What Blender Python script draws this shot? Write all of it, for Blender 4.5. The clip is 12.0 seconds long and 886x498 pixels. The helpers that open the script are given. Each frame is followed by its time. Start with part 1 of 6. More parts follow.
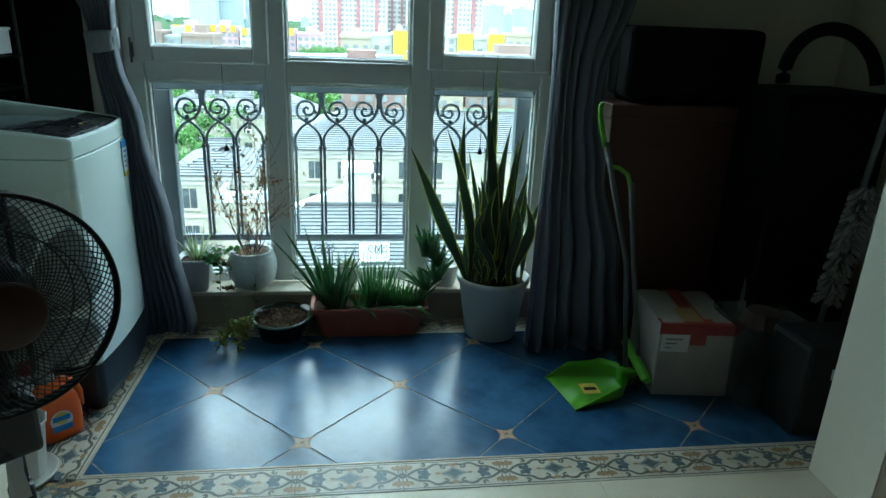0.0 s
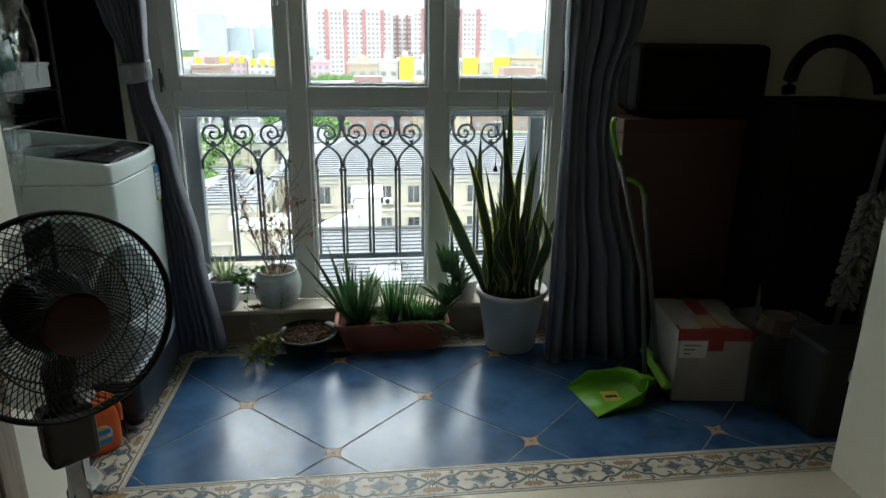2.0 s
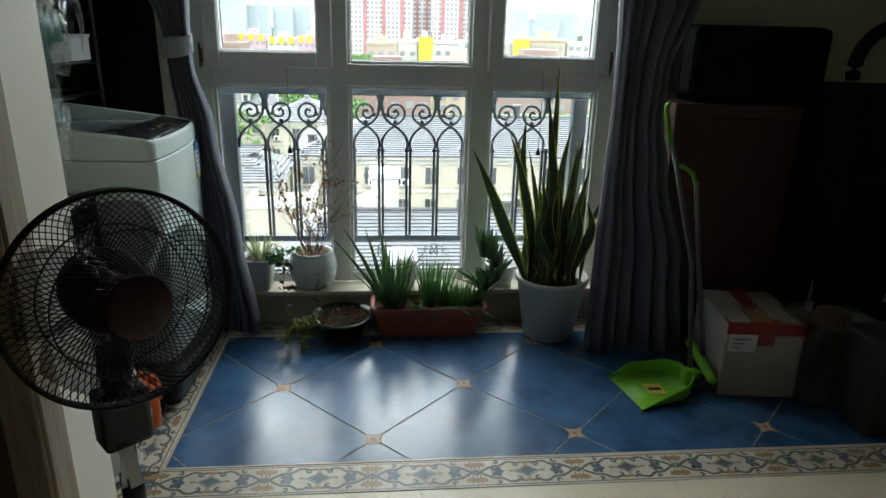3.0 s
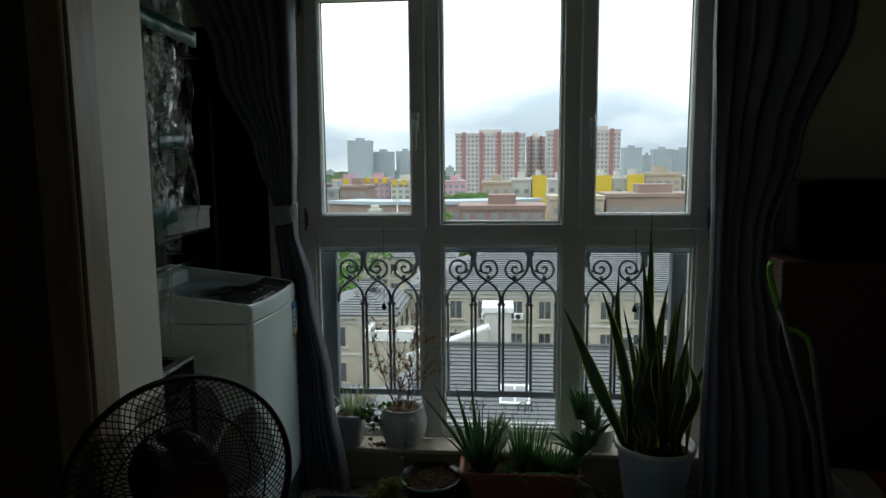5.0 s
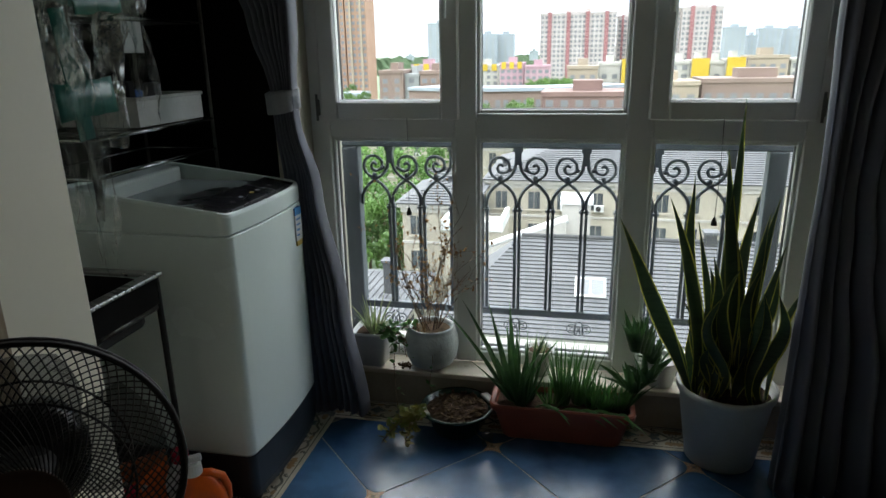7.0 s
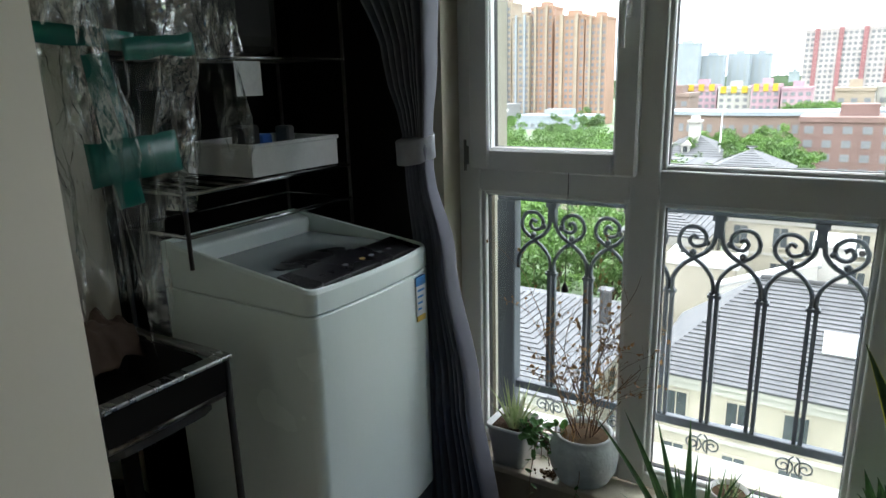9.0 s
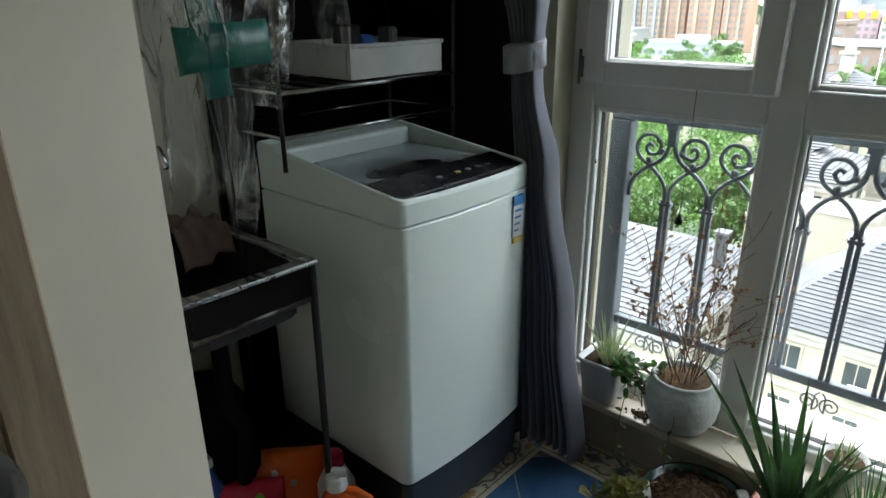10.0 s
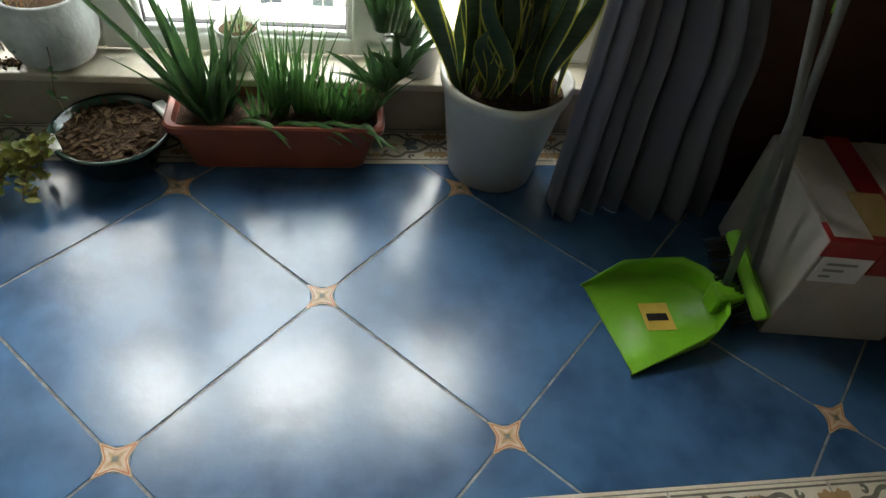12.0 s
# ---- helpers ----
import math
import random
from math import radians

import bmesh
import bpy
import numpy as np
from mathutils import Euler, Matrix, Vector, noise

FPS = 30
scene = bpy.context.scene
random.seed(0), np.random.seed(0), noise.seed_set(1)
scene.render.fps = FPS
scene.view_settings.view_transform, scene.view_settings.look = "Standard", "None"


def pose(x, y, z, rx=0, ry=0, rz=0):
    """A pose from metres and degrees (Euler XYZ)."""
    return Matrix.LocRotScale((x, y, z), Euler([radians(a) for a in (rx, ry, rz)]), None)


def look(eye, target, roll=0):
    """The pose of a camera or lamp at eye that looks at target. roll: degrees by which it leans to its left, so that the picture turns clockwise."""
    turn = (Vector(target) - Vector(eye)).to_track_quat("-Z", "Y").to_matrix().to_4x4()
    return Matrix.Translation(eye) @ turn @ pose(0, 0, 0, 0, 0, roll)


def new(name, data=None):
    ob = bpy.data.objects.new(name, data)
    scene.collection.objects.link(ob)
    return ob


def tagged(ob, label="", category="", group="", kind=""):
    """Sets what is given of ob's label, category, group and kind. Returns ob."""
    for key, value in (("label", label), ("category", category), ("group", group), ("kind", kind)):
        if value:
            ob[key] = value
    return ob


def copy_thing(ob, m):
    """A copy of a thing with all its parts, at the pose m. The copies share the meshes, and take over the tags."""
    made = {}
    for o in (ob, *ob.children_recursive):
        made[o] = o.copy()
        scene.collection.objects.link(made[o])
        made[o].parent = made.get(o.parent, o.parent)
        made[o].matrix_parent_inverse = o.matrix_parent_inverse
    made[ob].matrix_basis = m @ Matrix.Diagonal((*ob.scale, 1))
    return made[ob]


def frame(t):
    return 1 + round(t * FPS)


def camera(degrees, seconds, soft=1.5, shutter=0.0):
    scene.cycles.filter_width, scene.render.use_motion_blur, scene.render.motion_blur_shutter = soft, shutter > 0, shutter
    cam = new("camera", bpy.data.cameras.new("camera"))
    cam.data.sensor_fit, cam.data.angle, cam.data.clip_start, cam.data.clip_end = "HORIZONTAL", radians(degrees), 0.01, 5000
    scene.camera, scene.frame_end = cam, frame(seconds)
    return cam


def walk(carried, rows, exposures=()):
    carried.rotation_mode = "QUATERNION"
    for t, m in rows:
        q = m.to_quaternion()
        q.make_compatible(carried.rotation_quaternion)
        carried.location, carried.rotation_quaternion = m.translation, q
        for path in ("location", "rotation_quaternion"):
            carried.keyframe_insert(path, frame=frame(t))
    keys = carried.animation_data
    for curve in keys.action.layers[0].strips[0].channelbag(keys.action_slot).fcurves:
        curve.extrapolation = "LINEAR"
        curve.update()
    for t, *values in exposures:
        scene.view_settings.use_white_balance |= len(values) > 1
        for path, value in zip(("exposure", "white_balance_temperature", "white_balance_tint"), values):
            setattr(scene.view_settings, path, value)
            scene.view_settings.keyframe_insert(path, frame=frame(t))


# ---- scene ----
cam = camera(68.5, 12.0)
PATH = [
    (0, (0.544, -2.260, 1.362), (0.804, -0.388, 0.706), 2.3),
    (0.5, (0.599, -2.297, 1.385), (1.131, -0.468, 0.776), 1.8),
    (1, (0.660, -2.366, 1.405), (1.196, -0.528, 0.827), 0.6),
    (1.5, (0.584, -2.381, 1.383), (0.956, -0.504, 0.800), 1.0),
    (2, (0.491, -2.343, 1.356), (0.721, -0.446, 0.765), 0.6),
    (2.5, (0.402, -2.318, 1.346), (0.587, -0.418, 0.749), 0.4),
    (3, (0.388, -2.270, 1.343), (0.572, -0.385, 0.700), 1.5),
    (3.5, (0.410, -2.216, 1.349), (0.384, -0.333, 0.676), 0.1),
    (3.7, (0.398, -2.204, 1.364), (0.355, -0.303, 0.746), 0.0),
    (5.3, (0.503, -2.231, 1.445), (0.326, -0.252, 1.212), -0.5),
    (5.5, (0.484, -2.195, 1.445), (0.326, -0.221, 1.165), -0.7),
    (6, (0.595, -2.083, 1.420), (0.325, -0.143, 1.017), 1.5),
    (6.5, (0.604, -1.902, 1.407), (0.263, -0.003, 0.881), 0.3),
    (7, (0.623, -1.736, 1.406), (0.223, 0.137, 0.827), -1.0),
    (7.2, (0.634, -1.674, 1.382), (0.159, 0.190, 0.834), -1.1),
    (8.8, (0.691, -1.198, 1.435), (-0.292, 0.467, 0.924), -1.6),
    (9, (0.686, -1.180, 1.448), (-0.342, 0.460, 0.946), -1.5),
    (9.5, (0.723, -1.103, 1.437), (-0.511, 0.385, 0.925), -0.3),
    (10, (0.651, -1.086, 1.393), (-0.599, 0.303, 0.681), -0.4),
    (10.2, (0.675, -1.033, 1.394), (-0.582, 0.249, 0.512), -1.8),
    (10.5, (0.626, -1.024, 1.310), (-0.422, 0.310, 0.250), -4.7),
    (10.8, (0.704, -1.008, 1.221), (-0.238, 0.282, 0.017), -7.3),
    (11, (0.649, -1.010, 1.209), (-0.077, 0.295, -0.122), -4.4),
    (11.5, (0.699, -0.931, 1.200), (0.396, 0.367, -0.291), -2.3),
    (11.8, (0.719, -0.902, 1.157), (0.799, 0.445, -0.319), 6.2),
    (12, (0.748, -0.901, 1.147), (1.059, 0.424, -0.319), 9.1),
]

# exposures follow the phone's own metering
EXPOSURES = [(0, 1.3, 5300, -14), (0.5, 1.2, 5800, -6), (1, 1.15, 6250, 3), (1.5, 1.15, 6400, 5), (3.0, 1.18, 6450, 6), (3.7, 1.22, 6450, 6), (4.5, 0.05, 6400, 5), (5.3, -0.4, 6400, 5), (6, -0.05, 6400, 5), (7.2, 0.7, 6550, 10), (8.8, 0.9, 6500, 11), (10, 1.25, 6500, 10), (10.8, 1.52, 6450, 5), (11.5, 1.83, 6500, 6), (12, 2.05, 7000, 9)]
walk(cam, [(t, look(eye, target, roll)) for t, eye, target, roll in PATH], EXPOSURES)

# ---- world, sun, window light ----
GROUND = -22.0
world = bpy.data.worlds.new("daylight")
scene.world = world
world.use_nodes = True
wn, wl = world.node_tree.nodes, world.node_tree.links
wbg = wn["Background"]
sky = wn.new("ShaderNodeTexSky")
sky.sky_type = 'NISHITA'
sky.sun_disc = False
sky.sun_elevation, sky.sun_rotation = radians(48), radians(200)
sky.air_density, sky.dust_density = 1.0, 3.0
wco = wn.new("ShaderNodeTexCoord")
wmap = wn.new("ShaderNodeMapping")
wmap.inputs["Scale"].default_value = (1.0, 1.0, 2.6)
wl.new(wco.outputs["Generated"], wmap.inputs["Vector"])
cloud = wn.new("ShaderNodeTexNoise")
cloud.inputs["Scale"].default_value, cloud.inputs["Detail"].default_value = 2.0, 7
wl.new(wmap.outputs["Vector"], cloud.inputs["Vector"])
cramp = wn.new("ShaderNodeValToRGB")
cramp.color_ramp.elements[0].position, cramp.color_ramp.elements[1].position = 0.40, 0.60
cramp.color_ramp.elements[0].color = (0.40, 0.46, 0.53, 1)
cramp.color_ramp.elements[1].color = (1.0, 1.0, 1.0, 1)
wl.new(cloud.outputs["Fac"], cramp.inputs["Fac"])
# an overcast sky is about three times as bright overhead as at the horizon
wsep = wn.new("ShaderNodeSeparateXYZ")
wl.new(wco.outputs["Generated"], wsep.inputs["Vector"])
wgr = wn.new("ShaderNodeMapRange")
wgr.inputs["From Min"].default_value, wgr.inputs["From Max"].default_value = 0.0, 1.0
wgr.inputs["To Min"].default_value, wgr.inputs["To Max"].default_value = 21.0, 92.0
wl.new(wsep.outputs["Z"], wgr.inputs["Value"])
wov = wn.new("ShaderNodeVectorMath")
wov.operation = 'SCALE'
wl.new(cramp.outputs["Color"], wov.inputs[0])
wl.new(wgr.outputs["Result"], wov.inputs["Scale"])
wmix = wn.new("ShaderNodeMix")
wmix.data_type = 'RGBA'
wmix.inputs["Factor"].default_value = 0.92
wl.new(sky.outputs["Color"], wmix.inputs["A"])
wl.new(wov.outputs["Vector"], wmix.inputs["B"])
wl.new(wmix.outputs["Result"], wbg.inputs["Color"])
wbg.inputs["Strength"].default_value = 0.10

sun = new("sun", bpy.data.lights.new("sun", 'SUN'))
sun.data.energy, sun.data.angle, sun.data.color = 0.4, radians(12), (1, 0.95, 0.88)
sun.matrix_world = look((-8, -20, 30), (0, 10, 0))
portal = new("window_daylight", bpy.data.lights.new("window_daylight", 'AREA'))
portal.data.shape, portal.data.size, portal.data.size_y = 'RECTANGLE', 1.9, 2.2
portal.data.cycles.is_portal = True
portal.matrix_world = look((0.5, 0.80, 1.25), (0.5, -1.0, 1.25))


# ---- materials ----
def mat(name, col, rough=0.5, metal=0.0, col2=None, scale=6.0, amount=0.5, fine=90.0, bump=0.15, spread=0.08, coat=0.0, island=0.0, stretch=(1, 1, 1), detail=4.0, dist=0.002, spec=0.5, sheen=0.0, through_light=0.0):
    m = bpy.data.materials.new(name)
    m.use_nodes = True
    n, l = m.node_tree.nodes, m.node_tree.links
    b = n["Principled BSDF"]
    if col2 is None:
        col2 = tuple(c * 0.72 for c in col)
    geo = n.new("ShaderNodeNewGeometry")
    mp = n.new("ShaderNodeMapping")
    mp.inputs["Scale"].default_value = stretch
    l.new(geo.outputs["Position"], mp.inputs["Vector"])
    big = n.new("ShaderNodeTexNoise")
    big.inputs["Scale"].default_value, big.inputs["Detail"].default_value = scale, detail
    l.new(mp.outputs["Vector"], big.inputs["Vector"])
    small = n.new("ShaderNodeTexNoise")
    small.inputs["Scale"].default_value, small.inputs["Detail"].default_value = fine, 3
    l.new(mp.outputs["Vector"], small.inputs["Vector"])
    add = n.new("ShaderNodeMath")
    add.operation = 'MULTIPLY_ADD'
    l.new(small.outputs["Fac"], add.inputs[0])
    add.inputs[1].default_value = 0.35
    l.new(big.outputs["Fac"], add.inputs[2])
    ramp = n.new("ShaderNodeMapRange")
    ramp.inputs["From Min"].default_value, ramp.inputs["From Max"].default_value = 0.45, 0.95
    ramp.inputs["To Max"].default_value = amount * 2
    l.new(add.outputs["Value"], ramp.inputs["Value"])
    mix = n.new("ShaderNodeMix")
    mix.data_type = 'RGBA'
    l.new(ramp.outputs["Result"], mix.inputs["Factor"])
    mix.inputs["A"].default_value, mix.inputs["B"].default_value = (*col, 1), (*col2, 1)
    out = mix.outputs["Result"]
    if island:
        info = n.new("ShaderNodeObjectInfo")
        rnd = n.new("ShaderNodeMapRange")
        rnd.inputs["To Min"].default_value, rnd.inputs["To Max"].default_value = 1 - island, 1 + island
        l.new(info.outputs["Random"], rnd.inputs["Value"])
        hsv = n.new("ShaderNodeHueSaturation")
        l.new(rnd.outputs["Result"], hsv.inputs["Value"])
        l.new(out, hsv.inputs["Color"])
        out = hsv.outputs["Color"]
    l.new(out, b.inputs["Base Color"])
    rr = n.new("ShaderNodeMapRange")
    rr.inputs["To Min"].default_value, rr.inputs["To Max"].default_value = max(rough - spread, 0.02), min(rough + spread, 1)
    l.new(big.outputs["Fac"], rr.inputs["Value"])
    l.new(rr.outputs["Result"], b.inputs["Roughness"])
    b.inputs["Metallic"].default_value = metal
    b.inputs["Specular IOR Level"].default_value = spec
    b.inputs["Coat Weight"].default_value = coat
    b.inputs["Sheen Weight"].default_value = sheen
    if bump:
        bp = n.new("ShaderNodeBump")
        bp.inputs["Strength"].default_value, bp.inputs["Distance"].default_value = bump, dist
        l.new(small.outputs["Fac"], bp.inputs["Height"])
        l.new(bp.outputs["Normal"], b.inputs["Normal"])
    if through_light:
        tr = n.new("ShaderNodeBsdfTranslucent")
        l.new(out, tr.inputs["Color"])
        ms = n.new("ShaderNodeMixShader")
        ms.inputs["Fac"].default_value = through_light
        l.new(b.outputs["BSDF"], ms.inputs[1])
        l.new(tr.outputs["BSDF"], ms.inputs[2])
        l.new(ms.outputs["Shader"], n["Material Output"].inputs["Surface"])
    return m


def clear(name, tint=(1, 1, 1), gloss=0.0, rough=0.02, haze=0.0, crinkle=0.0):
    """Thin clear sheet: lets light straight through, mirrors a little by Fresnel."""
    m = bpy.data.materials.new(name)
    m.use_nodes = True
    n, l = m.node_tree.nodes, m.node_tree.links
    n.remove(n["Principled BSDF"])
    tr = n.new("ShaderNodeBsdfTransparent")
    tr.inputs["Color"].default_value = (*tint, 1)
    gl = n.new("ShaderNodeBsdfGlossy")
    gl.inputs["Roughness"].default_value = rough
    fr = n.new("ShaderNodeLayerWeight")
    fr.inputs["Blend"].default_value = 0.5
    p5 = n.new("ShaderNodeMath")
    p5.operation = 'POWER'
    p5.inputs[1].default_value = 5.0
    l.new(fr.outputs["Facing"], p5.inputs[0])
    ms = n.new("ShaderNodeMixShader")
    more = n.new("ShaderNodeMath")
    more.operation = 'MULTIPLY_ADD'
    more.use_clamp = True
    more.inputs[1].default_value = 0.85
    more.inputs[2].default_value = 0.02 + gloss
    if crinkle:
        pg = n.new("ShaderNodeNewGeometry")
        pn = n.new("ShaderNodeTexNoise")
        pn.inputs["Scale"].default_value, pn.inputs["Detail"].default_value = 7.0, 5
        l.new(pg.outputs["Position"], pn.inputs["Vector"])
        pm = n.new("ShaderNodeMapRange")
        pm.inputs["From Min"].default_value, pm.inputs["From Max"].default_value = 0.50, 0.68
        pm.inputs["To Min"].default_value, pm.inputs["To Max"].default_value = 0.03, gloss
        l.new(pn.outputs["Fac"], pm.inputs["Value"])
        l.new(pm.outputs["Result"], more.inputs[2])
    l.new(p5.outputs["Value"], more.inputs[0])
    l.new(more.outputs["Value"], ms.inputs["Fac"])
    l.new(tr.outputs["BSDF"], ms.inputs[1])
    l.new(gl.outputs["BSDF"], ms.inputs[2])
    last = ms
    if haze:
        df = n.new("ShaderNodeBsdfDiffuse")
        df.inputs["Color"].default_value = (0.7, 0.72, 0.72, 1)
        m2 = n.new("ShaderNodeMixShader")
        geo = n.new("ShaderNodeNewGeometry")
        nz = n.new("ShaderNodeTexNoise")
        nz.inputs["Scale"].default_value, nz.inputs["Detail"].default_value = 3.0, 8
        l.new(geo.outputs["Position"], nz.inputs["Vector"])
        mr = n.new("ShaderNodeMapRange")
        mr.inputs["From Min"].default_value, mr.inputs["From Max"].default_value = 0.45, 0.8
        mr.inputs["To Max"].default_value = haze
        l.new(nz.outputs["Fac"], mr.inputs["Value"])
        l.new(mr.outputs["Result"], m2.inputs["Fac"])
        l.new(ms.outputs["Shader"], m2.inputs[1])
        l.new(df.outputs["BSDF"], m2.inputs[2])
        last = m2
    if crinkle:
        geo2 = n.new("ShaderNodeNewGeometry")
        nz2 = n.new("ShaderNodeTexNoise")
        nz2.inputs["Scale"].default_value, nz2.inputs["Detail"].default_value = 15, 3
        l.new(geo2.outputs["Position"], nz2.inputs["Vector"])
        bp = n.new("ShaderNodeBump")
        bp.inputs["Strength"].default_value, bp.inputs["Distance"].default_value = crinkle, 0.03
        l.new(nz2.outputs["Fac"], bp.inputs["Height"])
        l.new(bp.outputs["Normal"], gl.inputs["Normal"])
        l.new(bp.outputs["Normal"], fr.inputs["Normal"])
    l.new(last.outputs["Shader"], n["Material Output"].inputs["Surface"])
    return m


M = {}
# wall tone lowered for the shaded corner, jamb tone raised for its strong light
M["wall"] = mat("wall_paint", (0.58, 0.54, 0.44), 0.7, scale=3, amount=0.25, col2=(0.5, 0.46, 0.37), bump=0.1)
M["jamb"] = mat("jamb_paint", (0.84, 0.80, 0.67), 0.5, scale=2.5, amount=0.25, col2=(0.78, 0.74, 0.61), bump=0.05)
M["plinth"] = mat("plinth_plaster", (0.42, 0.37, 0.28), 0.75, scale=7, amount=0.5, col2=(0.28, 0.24, 0.18))
# the room's side is backlit; this dark brown paints in that shade
M["room_wall"] = mat("room_wall_in_shade", (0.085, 0.058, 0.038), 0.7, scale=5, amount=0.4)
M["casing"] = mat("casing_wood", (0.36, 0.29, 0.20), 0.4, scale=9, amount=0.6, stretch=(8, 8, 0.6), col2=(0.24, 0.18, 0.12))
M["ceiling"] = mat("ceiling_paint", (0.52, 0.51, 0.48), 0.8, scale=2, amount=0.2)
M["room_floor"] = mat("cream_floor_tile", (0.70, 0.64, 0.50), 0.25, scale=3, amount=0.35, col2=(0.60, 0.53, 0.40), bump=0.02)
M["blue_tile"] = mat("blue_glazed_tile", (0.022, 0.060, 0.130), 0.23, scale=5.0, amount=0.75, col2=(0.050, 0.125, 0.240), fine=22, bump=0.16, spread=0.06, island=0.12, detail=2.0, dist=0.004, spec=0.75)
M["grout"] = mat("pale_grout", (0.30, 0.31, 0.30), 0.8, scale=30, amount=0.8, col2=(0.14, 0.15, 0.16))
M["insert"] = mat("ochre_insert_tile", (0.50, 0.40, 0.29), 0.35, scale=60, amount=0.6, col2=(0.42, 0.27, 0.16))
M["rust"] = mat("rust_glaze", (0.42, 0.14, 0.05), 0.4, scale=40, amount=0.5)
M["border"] = mat("cream_border_tile", (0.64, 0.60, 0.50), 0.30, scale=14, amount=0.6, col2=(0.52, 0.46, 0.36), island=0.08)
M["navy"] = mat("slate_blue_glaze", (0.048, 0.074, 0.105), 0.3, scale=40, amount=0.6, col2=(0.12, 0.15, 0.17))
M["stem"] = mat("olive_grey_glaze", (0.075, 0.074, 0.062), 0.35, scale=40, amount=0.5, col2=(0.17, 0.155, 0.12))
M["ochre"] = mat("ochre_glaze", (0.38, 0.24, 0.11), 0.35, scale=30, amount=0.5)
M["pvc"] = mat("white_pvc", (0.80, 0.81, 0.80), 0.32, scale=5, amount=0.3, col2=(0.70, 0.71, 0.69), bump=0.02)
M["gasket"] = mat("black_gasket", (0.012, 0.012, 0.013), 0.6)
M["pane"] = clear("window_glass", (0.95, 0.97, 0.97), haze=0.045)
M["sill"] = mat("cream_marble_sill", (0.62, 0.57, 0.47), 0.3, scale=8, amount=0.5, col2=(0.48, 0.41, 0.31), bump=0.03)
M["iron"] = mat("dark_slate_iron", (0.075, 0.088, 0.104), 0.5, scale=12, amount=0.4, col2=(0.11, 0.125, 0.145))
M["curtain"] = mat("grey_blue_curtain", (0.145, 0.150, 0.19), 0.6, scale=3, amount=0.35, col2=(0.10, 0.104, 0.135), fine=420, bump=0.25, dist=0.0008, sheen=0.1)
M["tieback"] = mat("silver_tieback", (0.34, 0.35, 0.38), 0.42, scale=40, amount=0.5, fine=300, bump=0.3)
M["washer"] = mat("washer_white", (0.74, 0.83, 0.80), 0.25, scale=2, amount=0.2, col2=(0.68, 0.77, 0.74), bump=0.0)
M["washer_base"] = mat("washer_base_plastic", (0.020, 0.028, 0.038), 0.45, bump=0.1)
M["black"] = mat("black_plastic", (0.012, 0.012, 0.014), 0.28, scale=8, amount=0.4, bump=0.03)
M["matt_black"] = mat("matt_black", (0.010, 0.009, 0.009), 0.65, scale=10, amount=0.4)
# near-black for black goods, and for boards and parts standing in for shade
M["felt_black"] = mat("deep_black_and_shade", (0.006, 0.0055, 0.005), 0.9, scale=10, amount=0.4, spec=0.12)
M["smoky"] = clear("smoky_blade", (0.40, 0.41, 0.41), gloss=0.03, rough=0.18, haze=0.12)
M["lid"] = mat("smoked_lid", (0.26, 0.30, 0.31), 0.16, scale=5, amount=0.2, bump=0.0)
M["blue_label"] = mat("blue_label", (0.05, 0.25, 0.60), 0.4, bump=0)
M["white_label"] = mat("white_label", (0.75, 0.76, 0.78), 0.5, bump=0)
M["yellow_label"] = mat("yellow_label", (0.75, 0.52, 0.10), 0.5, bump=0)
M["grey_ink"] = mat("grey_ink", (0.25, 0.26, 0.28), 0.5, bump=0)
M["gold"] = mat("amber_button", (0.8, 0.55, 0.15), 0.3, bump=0)
M["steel"] = mat("stainless_steel", (0.42, 0.42, 0.41), 0.28, 1.0, scale=6, amount=0.4, stretch=(1, 8, 1))
M["dull_steel"] = mat("dull_steel", (0.16, 0.155, 0.15), 0.38, 1.0, scale=9, amount=0.6, col2=(0.07, 0.06, 0.05), stretch=(1, 5, 1))
M["chrome"] = mat("chrome_tube", (0.55, 0.55, 0.56), 0.2, 1.0, bump=0)
M["film"] = clear("crinkled_film", (0.93, 0.95, 0.95), gloss=0.70, rough=0.10, haze=0.015, crinkle=1.3)
M["green_tape"] = mat("green_tape", (0.003, 0.095, 0.072), 0.35, scale=20, amount=0.4)
M["white_plastic"] = mat("white_plastic", (0.62, 0.63, 0.62), 0.4, scale=6, amount=0.3, bump=0.03)
M["pot_white"] = mat("white_pot", (0.60, 0.60, 0.57), 0.42, scale=5, amount=0.4, col2=(0.47, 0.46, 0.42), bump=0.05)
M["ceramic"] = mat("relief_ceramic", (0.58, 0.60, 0.58), 0.3, scale=25, amount=0.6, col2=(0.44, 0.47, 0.46), fine=45, bump=0.8, dist=0.004)
M["terracotta"] = mat("terracotta_plastic", (0.33, 0.085, 0.045), 0.45, scale=8, amount=0.5, col2=(0.22, 0.055, 0.032))
M["green_glaze"] = mat("dark_green_pot", (0.012, 0.040, 0.026), 0.22, scale=10, amount=0.5, coat=0.3)
M["soil"] = mat("dark_soil", (0.022, 0.014, 0.009), 0.95, scale=60, amount=0.9, col2=(0.07, 0.042, 0.027), fine=180, bump=1.0, dist=0.012, spec=0.12)
M["chips"] = mat("bark_chips", (0.050, 0.030, 0.016), 0.85, scale=50, amount=0.9, col2=(0.085, 0.055, 0.030), bump=0.6, island=0.3, spec=0.12)
M["leaf_dark"] = mat("snake_leaf", (0.014, 0.038, 0.015), 0.42, scale=30, amount=0.9, col2=(0.034, 0.068, 0.030), stretch=(0.4, 0.4, 3.5), fine=120, bump=0.1, through_light=0.12)
